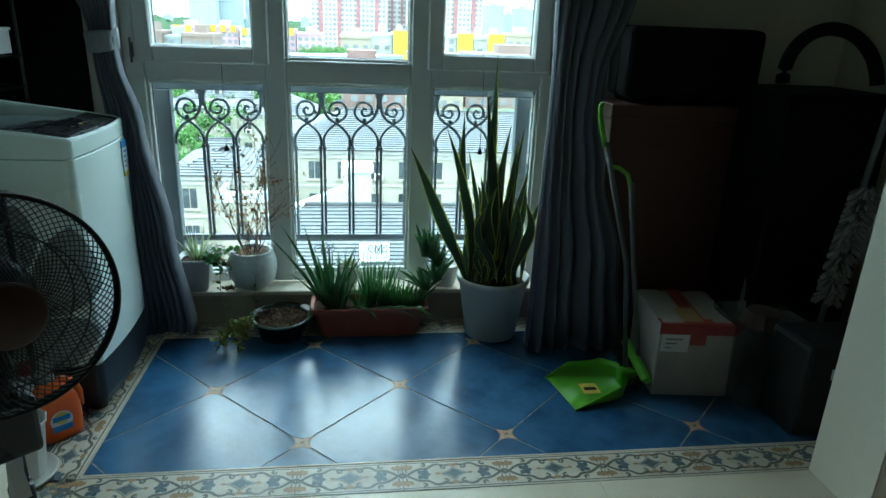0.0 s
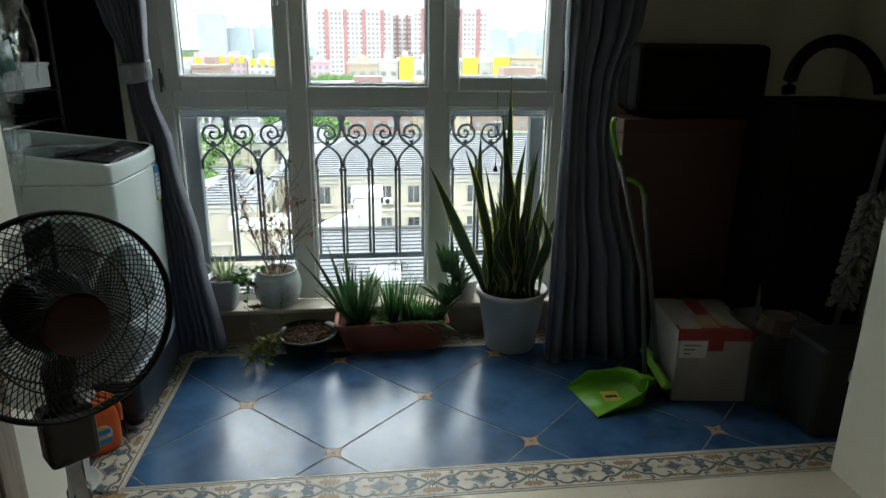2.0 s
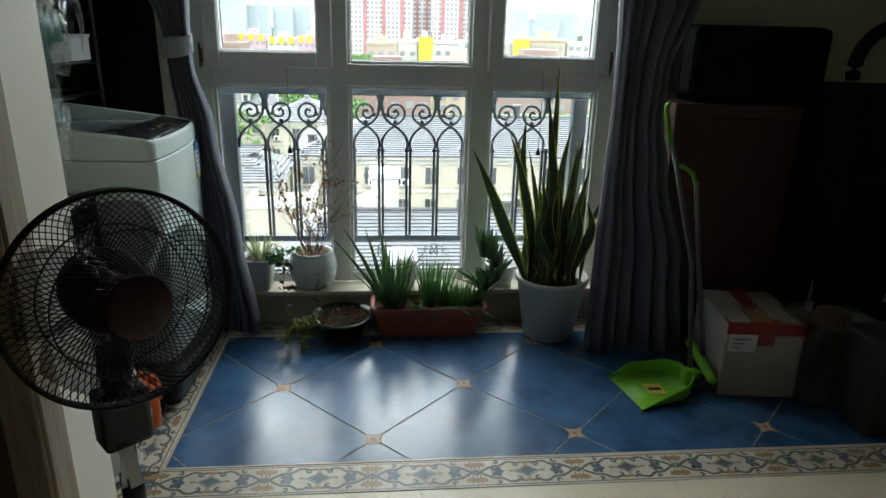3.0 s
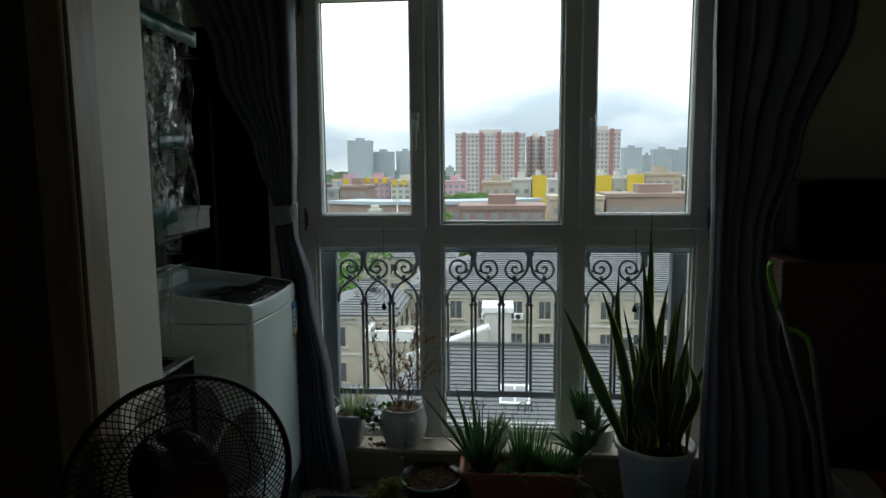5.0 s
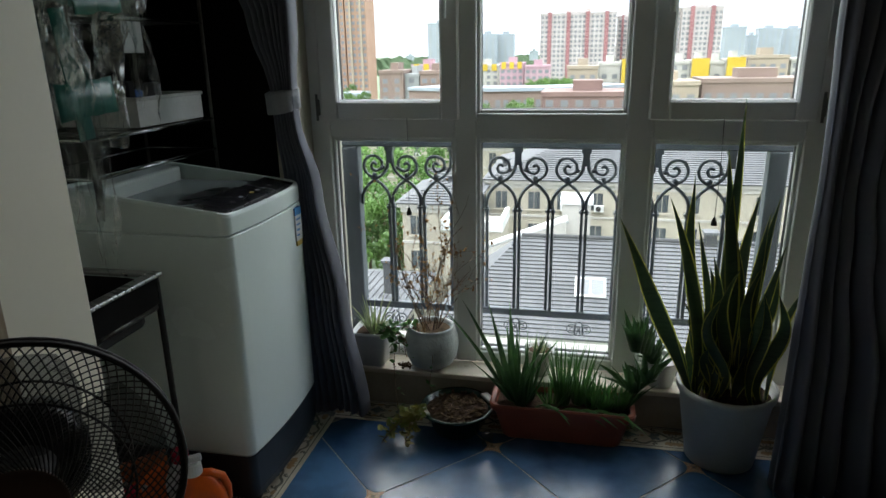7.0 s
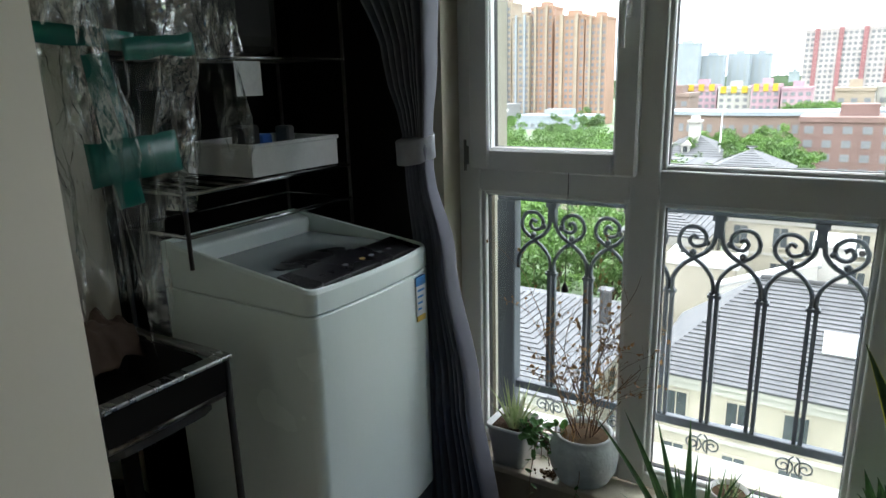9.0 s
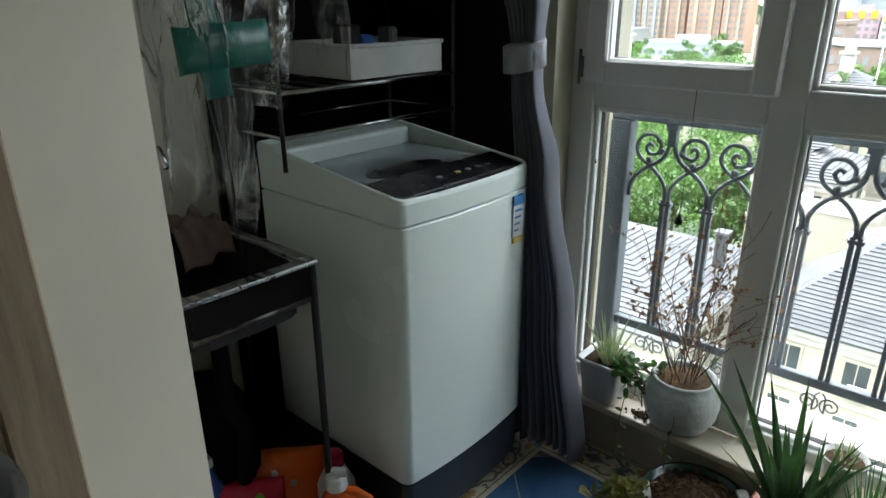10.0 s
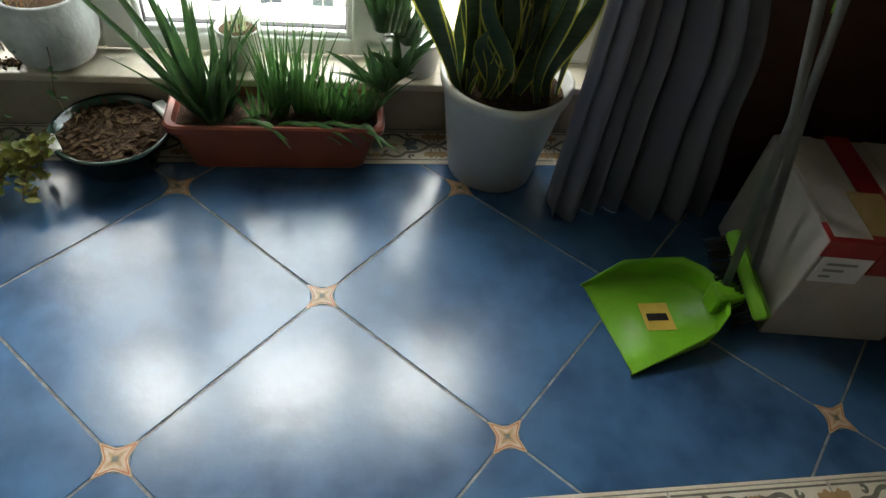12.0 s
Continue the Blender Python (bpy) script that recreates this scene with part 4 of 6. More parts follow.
def pillow_bag(name, loc, rz, size, m_, label, tilt=20):
    t = thing(name, loc, rz, label, "bag", "laundry bags")
    bm = bmesh.new()
    nu = 18
    for side in (-1, 1):
        g = []
        for j in range(nu + 1):
            row = []
            for i in range(nu + 1):
                u, v = i / nu, j / nu
                puff = (math.sin(math.pi * u) * math.sin(math.pi * v)) ** 0.55
                y = side * size[1] * 0.5 * puff + 0.008 * noise.noise(Vector((u * 7, v * 7, side))) * puff
                row.append(bm.verts.new(((u - 0.5) * size[0], y, v * size[2])))
            g.append(row)
        for a, b in zip(g, g[1:]):
            for i in range(nu):
                bm.faces.new((a[i], a[i + 1], b[i + 1], b[i]) if side > 0 else (a[i], b[i], b[i + 1], a[i + 1]))
    bmesh.ops.remove_doubles(bm, verts=bm.verts, dist=0.0004)
    b = part("pouch", bm, m_, t, "", True)
    b.matrix_basis = pose(0, 0, 0.0, tilt)
    return t, size


b1, sz = pillow_bag("refill_pouch", (-0.655, -0.325, 0.012), 48, (0.27, 0.10, 0.23), "orange", "orange detergent refill pouch with pale blossoms", -14)
for k, (u, v) in enumerate(((-0.07, 0.16), (0.0, 0.18), (0.05, 0.15), (-0.02, 0.09), (0.06, 0.08))):
    part("blossom", lathe([(0.011, 0), (0.008, 0.002)], 5), "carton", b1).matrix_basis = pose(0, 0, 0, -14) @ pose(u, -0.052, v, 90)
b2, sz = pillow_bag("refill_pouch", (-0.640, -0.445, 0.012), 50, (0.22, 0.09, 0.20), "red_bag", "glossy red detergent pouch with pale writing bars", -20)
for k in range(3):
    part("writing_bar", boxes((-0.04, 0.04 - 0.02 * k, -0.0485, -0.0455, 0.06 + 0.022 * k, 0.068 + 0.022 * k)), "white_label", b2).matrix_basis = pose(0, 0, 0, -20)
part("leaf_mark", lathe([(0.012, 0), (0.010, 0.002)], 6), "lime", b2).matrix_basis = pose(0, 0, 0, -20) @ pose(0.05, -0.047, 0.165, 90)
bb = thing("blue_bottle", (-0.755, -0.475, 0), 0, "blue bottle with white pump among the laundry goods", "bottle")
part("body", lathe([(0.05, 0), (0.052, 0.2), (0.03, 0.25), (0.015, 0.27)], 20), "blue_cap", bb, "", True)
part("pump", boxes((-0.012, 0.045, -0.012, 0.012, 0.27, 0.30, 0.006, 2)), "white_plastic", bb)

# ---- pedestal fan ----
fan = thing("pedestal_fan", (-0.078, -1.135, 0), 0, "dark pedestal fan with five blades and a wire guard", "fan")
FZ, FR = 0.862, 0.199
AX = 40.0                        # the way it faces, from -y towards +x
turn = pose(0, 0, FZ, -6, 0, AX) @ pose(0, 0, 0, 90)
part("foot", lathe([(0.17, 0), (0.18, 0.012), (0.165, 0.03), (0.06, 0.045), (0.035, 0.07), (0.0005, 0.072)], 40), "black", fan, "", True)
bm = bmesh.new()
back = Matrix.Rotation(radians(AX), 4, 'Z') @ Vector((0, 0.12, 0))
tube(bm, [(back.x, back.y, 0.06), (back.x, back.y, 0.66)], 0.017, 12)
tube(bm, [(back.x, back.y, 0.30), (back.x, back.y, 0.42)], 0.024, 12)
tube(bm, [(back.x * 0.3, back.y * 0.3, 0.052), (back.x, back.y, 0.062)], 0.02, 8)
part("pole", bm, "black", fan, "", True)
part("control_box", boxes((-0.05, 0.05, -0.035, 0.035, 0.50, 0.63, 0.012, 2)), "black", fan).matrix_basis = pose(back.x, back.y, 0, 0, 0, AX)
mot = part("motor_housing", lathe([(0.03, -0.21), (0.062, -0.19), (0.078, -0.13), (0.080, -0.07), (0.05, -0.055)], 28), "black", fan, "", True)
mot.matrix_basis = turn
part("paper_tag", boxes((-0.028, 0.002, -0.040, -0.038, 0.40, 0.52)), "white_label", fan, "white paper tag on the pole").matrix_basis = pose(back.x - 0.035, back.y, 0, 0, 4, AX)
part("paper_tag", boxes((0.0, 0.026, -0.040, -0.038, 0.42, 0.51)), "white_label", fan).matrix_basis = pose(back.x + 0.022, back.y, 0, 0, -5, AX)
neck = bmesh.new()
tube(neck, [(back.x, back.y, 0.63), (back.x, back.y, 0.72)], 0.03, 12)
part("neck", neck, "black", fan)


def guard(front, name):
    bm = bmesh.new()
    for r, z, w in ((FR, 0.0, 0.0045), (0.134, 0.0455 if front else -0.042, 0.0018)):
        pts = [(r * math.cos(2 * math.pi * i / 64), r * math.sin(2 * math.pi * i / 64), z) for i in range(65)]
        tube(bm, pts, w, 6, cap=False)
    if not front:
        for z in (-0.012, 0.006):
            pts = [((FR + 0.001) * math.cos(2 * math.pi * i / 64), (FR + 0.001) * math.sin(2 * math.pi * i / 64), z) for i in range(65)]
            tube(bm, pts, 0.004, 6, cap=False)
    g = part(name, bm, "matt_black", fan)
    g.matrix_basis = turn
    bm = bmesh.new()
    pts = []
    for j in range(10):
        t = j / 9
        r = 0.058 + (FR - 0.058) * t
        z = (0.062 * (1 - t ** 2.6) + 0.004) if front else (-0.050 * (1 - t ** 3) - 0.004)
        a = (0.85 if front else -0.7) * (t ** 0.8)
        pts.append((r * math.cos(a), r * math.sin(a), z))
    tube(bm, pts, 0.0013, 3, cap=False)
    wire = part("wire", bm, "matt_black", g)
    for k in range(1, 84):
        share("wire", wire.data, g, Matrix.Rotation(2 * math.pi * k / 84, 4, 'Z'))


guard(True, "front_guard")
guard(False, "rear_guard")
part("badge", lathe([(0.058, 0.060), (0.058, 0.068), (0.051, 0.074), (0.0005, 0.077)], 40), "brown_board", fan, "round dark brown badge", True).matrix_basis = turn
part("hub", lathe([(0.04, -0.05), (0.04, 0.03), (0.02, 0.045)], 24), "matt_black", fan, "", True).matrix_basis = turn
bm = bmesh.new()
g = []
for j in range(9):
    t = j / 8
    r = 0.036 + 0.144 * t
    half = 0.30 + 0.42 * math.sin(math.pi * min(1, t * 0.78 + 0.12)) * (1 - 0.25 * t)
    sweep = 0.35 * t
    g.append([bm.verts.new((r * math.cos(sweep + half * u), r * math.sin(sweep + half * u), -0.006 + 0.022 * u * (1 - 0.3 * t))) for u in (-1, -0.6, -0.2, 0.2, 0.6, 1)])
for a, b in zip(g, g[1:]):
    for i in range(5):
        bm.faces.new((a[i], a[i + 1], b[i + 1], b[i]))
bmesh.ops.solidify(bm, geom=bm.faces[:], thickness=0.002)
blade = part("blade", bm, "smoky", fan, "smoky plastic blade", True)
blade.matrix_basis = turn
for k in range(1, 5):
    share("blade", blade.data, fan, turn @ Matrix.Rotation(2 * math.pi * k / 5, 4, 'Z'))

# ---- plants ----


def blade_leaf(pts, widths, normal_hint, margin=0.0, cup=0.25):
    """Long leaf along pts: rib, two halves and, if asked, pale margins."""
    bm = bmesh.new()
    rows = []
    n = len(pts)
    for i in range(n):
        d = (Vector(pts[min(i + 1, n - 1)]) - Vector(pts[max(i - 1, 0)])).normalized()
        s = d.cross(Vector(normal_hint)).normalized()
        up = s.cross(d)
        w = widths[i]
        c = Vector(pts[i])
        cols = (-1, -1 + margin * 2, 0, 1 - margin * 2, 1) if margin else (-1, -0.5, 0, 0.5, 1)
        rows.append([bm.verts.new(c + s * w * u + up * w * cup * u * u) for u in cols])
    for a, b in zip(rows, rows[1:]):
        for k in range(4):
            f = bm.faces.new((a[k], a[k + 1], b[k + 1], b[k]))
            f.smooth = True
            f.material_index = 1 if margin and k in (0, 3) else 0
    return bm


def arc_leaf(base, tip, bow, w, n=12, droop=0.0, sway=0.0):
    base, tip = Vector(base), Vector(tip)
    pts, ws = [], []
    side = Vector((tip.x - base.x, tip.y - base.y, 0))
    for i in range(n + 1):
        t = i / n
        p = base.lerp(tip, t) - side * bow * math.sin(math.pi * t) + Vector((0, 0, droop * math.sin(math.pi * t)))
        p += Vector((-side.y + 0.02, side.x + 0.02, 0)) * sway * math.sin(2.2 * math.pi * t)
        pts.append(p)
        ws.append(w * (0.62 + 0.62 * math.sin(math.pi * min(1.0, t * 0.85)) ** 1.5) * (1 - t ** 3.2) + 0.0006 if t < 1 else 0.0008)
    return pts, ws


sp = thing("snake_plant", (1.155, 0.445, 0), 0, "tall snake plant with yellow-edged leaves in a large white pot", "potted plant")
part("pot", lathe([(0.105, 0.0), (0.115, 0.004), (0.155, 0.265), (0.163, 0.268), (0.166, 0.290), (0.160, 0.296), (0.152, 0.290), (0.148, 0.25), (0.0005, 0.245)], 56), "pot_white", sp, "large white plastic pot", True)
part("soil", lathe([(0.147, 0.252), (0.08, 0.262), (0.0005, 0.266)], 30), "soil", sp)
rng = random.Random(12)
# tip, height, half width, bend of each of the leaves that stand out
STANDING = [(-0.047, 1.262, 0.027, 0.3, 0.05), (-0.075, 1.105, 0.031, 0.4, 0.1), (-0.179, 1.015, 0.021, 0.15, 0.35), (-0.249, 0.95, 0.027, 0.38, 0.1), (-0.394, 0.87, 0.028, 0.04, -0.12), (-0.300, 0.635, 0.017, 0.08, 0.1), (0.225, 0.715, 0.022, 0.38, 0.0), (0.041, 0.965, 0.026, 0.4, 0.1), (0.095, 0.95, 0.020, 0.38, -0.1), (0.075, 0.90, 0.022, 0.3, 0.15), (-0.100, 0.71, 0.030, 0.6, 0.1), (-0.020, 0.82, 0.025, 0.2, -0.2), (0.110, 0.80, 0.018, 0.3, 0.1), (-0.165, 0.59, 0.027, 0.5, -0.1), (0.085, 0.565, 0.034, -0.4, 0.1), (-0.137, 0.86, 0.016, 0.3, 0.1)]
leaves = [(tx, rng.uniform(-0.06, 0.04), tz, w, bow, sway) for tx, tz, w, bow, sway in STANDING]
for k in range(30):
    leaves.append((rng.uniform(-0.15, 0.15), rng.uniform(-0.13, 0.10), rng.uniform(0.40, 0.62) if k % 4 else rng.uniform(0.62, 0.80), rng.uniform(0.018, 0.026), rng.uniform(-0.3, 0.6), rng.choice((-1, 1)) * rng.uniform(0.1, 0.5)))
for tx, ty, tz, w, bow, sway in leaves:
    base = (max(-0.12, min(0.12, 0.62 * tx + rng.uniform(-0.03, 0.03))), max(-0.10, min(0.09, 0.6 * ty + rng.uniform(-0.03, 0.03))), 0.250)
    pts, ws = arc_leaf(base, (tx, ty, tz), bow, w * 0.92, 18, 0.0, sway)
    lag, sweep = rng.uniform(0, 6.28), rng.uniform(0.008, 0.022)
    for i, p in enumerate(pts):
        t = i / (len(pts) - 1)
        p.x += sweep * math.sin(5.5 * t + lag) * t * (1.3 - t)
        p.y += 0.6 * sweep * math.cos(4.5 * t + lag) * t
        ws[i] *= 0.55 + 0.45 * min(1.0, 2.6 * t)
    yaw = rng.uniform(-0.8, 0.8)
    part("leaf", blade_leaf(pts, ws, (math.sin(yaw), -math.cos(yaw), 0.1), 0.085, 0.35), ["leaf_dark", "leaf_edge"], sp)

pl = thing("aloe_planter", (0.596, 0.495, 0), 0, "terracotta trough with aloe and thin-leaved succulents", "potted plant")


def trough(bm, layers):
    prev = None
    for hx, hy, z in layers:
        rr = 0.03
        ringv = []
        for (sx, sy) in ((1, 1), (-1, 1), (-1, -1), (1, -1)):
            for k in range(5):
                a0 = {(1, 1): 0, (-1, 1): 90, (-1, -1): 180, (1, -1): 270}[(sx, sy)] + k * 22.5
                ringv.append(bm.verts.new((sx * (hx - rr) + rr * math.cos(radians(a0)), sy * (hy - rr) + rr * math.sin(radians(a0)), z)))
        if prev:
            for i in range(20):
                bm.faces.new((prev[i], prev[(i + 1) % 20], ringv[(i + 1) % 20], ringv[i]))
        else:
            bm.faces.new(ringv[::-1])
        prev = ringv
    bm.faces.new(prev)
    return bm


part("trough", trough(bmesh.new(), [(0.212, 0.066, 0), (0.218, 0.070, 0.006), (0.250, 0.084, 0.120), (0.264, 0.094, 0.124), (0.266, 0.096, 0.142), (0.260, 0.092, 0.147), (0.248, 0.080, 0.143), (0.244, 0.077, 0.118)]), "terracotta", pl, "terracotta-red plastic trough")
part("soil", trough(bmesh.new(), [(0.243, 0.076, 0.116), (0.240, 0.073, 0.126)]), "soil", pl)
rng = random.Random(21)


def rosette(parent, cx, cy, z, count, lo, hi, w, spread, mat_, lean=(0, 0), name="leaf", up=0.55):
    for k in range(count):
        a = k * 2.399 + rng.uniform(-0.3, 0.3)
        L = rng.uniform(lo, hi)
        out = spread * (0.25 + 0.75 * k / count)
        tip = (cx + lean[0] * L + L * out * math.cos(a), cy + lean[1] * L + 0.75 * L * out * math.sin(a), z + L * math.sqrt(max(0.1, 1 - out * out)) * rng.uniform(0.85, 1))
        base = (cx + 0.02 * math.cos(a), cy + 0.02 * math.sin(a), z - 0.004)
        n = 8
        b, t_ = Vector(base), Vector(tip)
        pts, ws = [], []
        for i in range(n + 1):
            t = i / n
            p = b.lerp(t_, t)
            p.z += 0.10 * L * math.sin(math.pi * t * 0.9) * out
            pts.append(p)
            ws.append(max(0.0006, w * (1 - t ** 1.5)))
        part(name, blade_leaf(pts, ws, (math.cos(a), math.sin(a), 0.35), 0, -0.55), mat_, parent)


rosette(pl, -0.180, 0.0, 0.122, 22, 0.24, 0.45, 0.0155, 0.68, "aloe", (-0.12, -0.03))
rosette(pl, -0.130, 0.01, 0.122, 16, 0.16, 0.34, 0.0095, 0.42, "aloe", (0.05, 0.0))
rosette(pl, -0.150, -0.03, 0.122, 12, 0.10, 0.20, 0.011, 0.85, "aloe", (0.0, -0.15))
rosette(pl, 0.005, 0.0, 0.122, 52, 0.15, 0.31, 0.0058, 0.42, "grass", (0.0, 0.0))
rosette(pl, 0.060, 0.015, 0.122, 34, 0.12, 0.29, 0.0058, 0.45, "grass", (0.08, 0.0))
rosette(pl, 0.155, -0.01, 0.122, 44, 0.06, 0.17, 0.0058, 0.88, "grass", (0.1, -0.1))
rosette(pl, -0.04, -0.03, 0.122, 10, 0.10, 0.20, 0.0055, 0.85, "grass", (0.0, -0.1))
rosette(pl, 0.110, 0.0, 0.122, 26, 0.08, 0.19, 0.0058, 0.68, "grass", (0.05, -0.05))
rosette(pl, 0.215, 0.0, 0.122, 18, 0.10, 0.19, 0.010, 0.75, "aloe", (0.15, -0.1))
for k in range(7):
    x = -0.10 + 0.05 * k
    pts, ws = arc_leaf((x, -0.05, 0.125), (x + rng.uniform(0.05, 0.16), -0.10 - rng.uniform(0, 0.05), 0.135 - rng.uniform(0.0, 0.03)), 0.1, 0.006, 8, 0.03)
    part("leaf", blade_leaf(pts, ws, (0, -0.3, 1), 0, -0.3), "grass", pl)

sp2 = thing("succulent_pot", (0.955, 0.645, SILL), 0, "spiky dark green succulent in a white pot on the sill", "potted plant")
part("pot", lathe([(0.05, 0), (0.055, 0.004), (0.070, 0.10), (0.076, 0.104), (0.070, 0.108), (0.066, 0.09), (0.0005, 0.088)], 30), "pot_white", sp2, "", True)
for lvl in range(7):
    rosette(sp2, -0.02 - 0.014 * lvl, -0.04 - 0.016 * lvl, 0.10 + 0.028 * lvl - 0.002 * lvl * lvl, 8, 0.10, 0.17, 0.017, 0.95 - 0.07 * lvl, "aloe", (-0.12, -0.15))
rosette(sp2, -0.10, -0.13, 0.03, 14, 0.09, 0.15, 0.016, 0.95, "aloe", (-0.25, -0.15))
rosette(sp2, -0.06, -0.14, 0.08, 10, 0.09, 0.15, 0.016, 0.9, "aloe", (0.1, -0.15))
cup = thing("small_white_pot", (0.50, 0.640, SILL), 0, "small white pot with dry plant on the sill behind the aloe", "potted plant")
part("pot", lathe([(0.034, 0), (0.038, 0.003), (0.054, 0.105), (0.058, 0.108), (0.054, 0.114), (0.048, 0.10), (0.0005, 0.098)], 28), "pot_white", cup, "", True)
part("soil", lathe([(0.047, 0.10), (0.0005, 0.106)], 16), "chips", cup)
rosette(cup, 0, 0, 0.103, 14, 0.04, 0.08, 0.003, 0.85, "spider")

dish = thing("shallow_pot", (0.20, 0.455, 0), 0, "shallow dark green glazed pot of soil and bark", "plant pot")
part("bowl", lathe([(0.085, 0), (0.09, 0.004), (0.125, 0.085), (0.138, 0.090), (0.141, 0.102), (0.136, 0.106), (0.128, 0.100), (0.120, 0.085), (0.0005, 0.080)], 48), "green_glaze", dish, "", True)
for a in (210, 35):
    part("grip", boxes((0.118, 0.150, -0.035, 0.035, 0.094, 0.108, 0.006, 2)), "pot_white", dish, "pale worn grip").matrix_basis = pose(0, 0, 0, 0, 0, a)
part("soil", lathe([(0.121, 0.086), (0.07, 0.094), (0.0005, 0.096)], 30), "soil", dish)
rng2 = random.Random(3)
bm = bmesh.new()
for k in range(210):
    a, r = rng2.uniform(0, 6.28), 0.117 * math.sqrt(rng2.random())
    s = rng2.uniform(0.004, 0.017)
    mtx = Matrix.Translation((r * math.cos(a), r * math.sin(a), 0.096)) @ Euler((rng2.uniform(-0.6, 0.6), rng2.uniform(-0.6, 0.6), rng2.uniform(0, 6))).to_matrix().to_4x4() @ Matrix.Diagonal((s, s * 0.4, 0.002, 1))
    bmesh.ops.create_cube(bm, size=1.6, matrix=mtx)
ch_ob = part("bark_mulch", bm, "chips", dish)
tagged(ch_ob, kind="stuff")

rp = thing("round_relief_pot", (0.062, 0.640, SILL), 0, "round white relief pot with a dried twiggy shrub", "potted plant")
part("pot", lathe([(0.050, 0), (0.058, 0.003), (0.086, 0.022), (0.104, 0.058), (0.111, 0.098), (0.108, 0.134), (0.098, 0.160), (0.091, 0.172), (0.094, 0.178), (0.087, 0.182), (0.080, 0.174), (0.078, 0.162), (0.0005, 0.160)], 44), "ceramic", rp, "", True)
part("soil", lathe([(0.077, 0.164), (0.03, 0.170), (0.0005, 0.171)], 24), "chips", rp)
rng = random.Random(9)
bm, lf = bmesh.new(), bmesh.new()


def grow(p, d, L, r, depth):
    pts = [Vector(p)]
    for k in range(4):
        d = (d + Vector((rng.gauss(0, 0.16), rng.gauss(0, 0.16), rng.gauss(0, 0.10)))).normalized()
        pts.append(pts[-1] + d * L / 4)
        if depth and rng.random() < 0.65:
            q = (d + Vector((rng.gauss(0, 0.7), rng.gauss(0, 0.5), rng.uniform(-0.1, 0.5)))).normalized()
            grow(pts[-1], q, L * rng.uniform(0.35, 0.65), r * 0.6, depth - 1)
        if rng.random() < 0.33:
            s = rng.uniform(0.005, 0.012)
            m3 = Euler((rng.uniform(0, 6), rng.uniform(0, 6), rng.uniform(0, 6))).to_matrix()
            lf.faces.new([lf.verts.new(pts[-1] + m3 @ Vector(v)) for v in ((0, 0, 0), (s, s * 0.6, s * 0.3), (s * 1.8, 0, 0), (s, -s * 0.6, s * 0.3))])
    tube(bm, pts, r, 4, r * 0.55)


for k in range(15):
    a = k * 2.4
    grow((0.03 * math.cos(a), 0.03 * math.sin(a), 0.165), Vector((0.30 * math.cos(a), 0.22 * math.sin(a), 1)).normalized(), rng.uniform(0.18, 0.40), 0.0022, 3)
tagged(part("twig_tangle", bm, "twig", rp, "dry brown twigs"), kind="stuff")
tagged(part("dry_leaves", lf, "dry_leaf", rp), kind="stuff")
rosette(rp, -0.03, -0.05, 0.165, 16, 0.03, 0.09, 0.0016, 0.95, "dry_leaf", name="dry_blade")


def vine_leaf(bm, p, s, rngv):
    m3 = Euler((rngv.uniform(-0.9, 0.9), rngv.uniform(-0.9, 0.9), rngv.uniform(0, 6))).to_matrix()
    c = bm.verts.new(Vector(p) + m3 @ Vector((0.5 * s, 0, -0.12 * s)))
    ringv = [bm.verts.new(Vector(p) + m3 @ Vector((0.5 * s + 0.5 * s * math.cos(t), 0.42 * s * math.sin(t) * (1 + 0.25 * math.cos(2 * t)), 0))) for t in (0, 0.8, 1.6, 2.5, 3.6, 4.6, 5.5)]
    for i in range(7):
        bm.faces.new((c, ringv[i], ringv[(i + 1) % 7]))


bm, lf = bmesh.new(), bmesh.new()
for pts, cnt, s in (([(-0.05, -0.04, 0.175), (-0.10, -0.09, 0.20), (-0.115, -0.13, 0.15), (-0.12, -0.15, 0.06), (-0.10, -0.20, -0.03), (-0.075, -0.26, -0.09), (-0.05, -0.30, -0.135)], 9, 0.022), ([(0.01, -0.06, 0.17), (0.03, -0.12, 0.08), (0.02, -0.14, 0.0), (0.03, -0.15, -0.05)], 7, 0.02), ([(-0.06, -0.02, 0.17), (-0.13, -0.05, 0.19), (-0.17, -0.07, 0.15)], 16, 0.034)):
    tube(bm, pts, 0.0016, 4)
    for k in range(cnt * 2):
        i = rng.randrange(len(pts) - 1)
        p = Vector(pts[i]).lerp(Vector(pts[i + 1]), rng.random()) + Vector((rng.gauss(0, 0.008),) * 3)
        vine_leaf(lf, p, s * rng.uniform(0.7, 1.3), rng)
part("runner", bm, "twig", rp)
part("green_leaves", lf, "grass", rp, "fresh green ivy-like leaves")

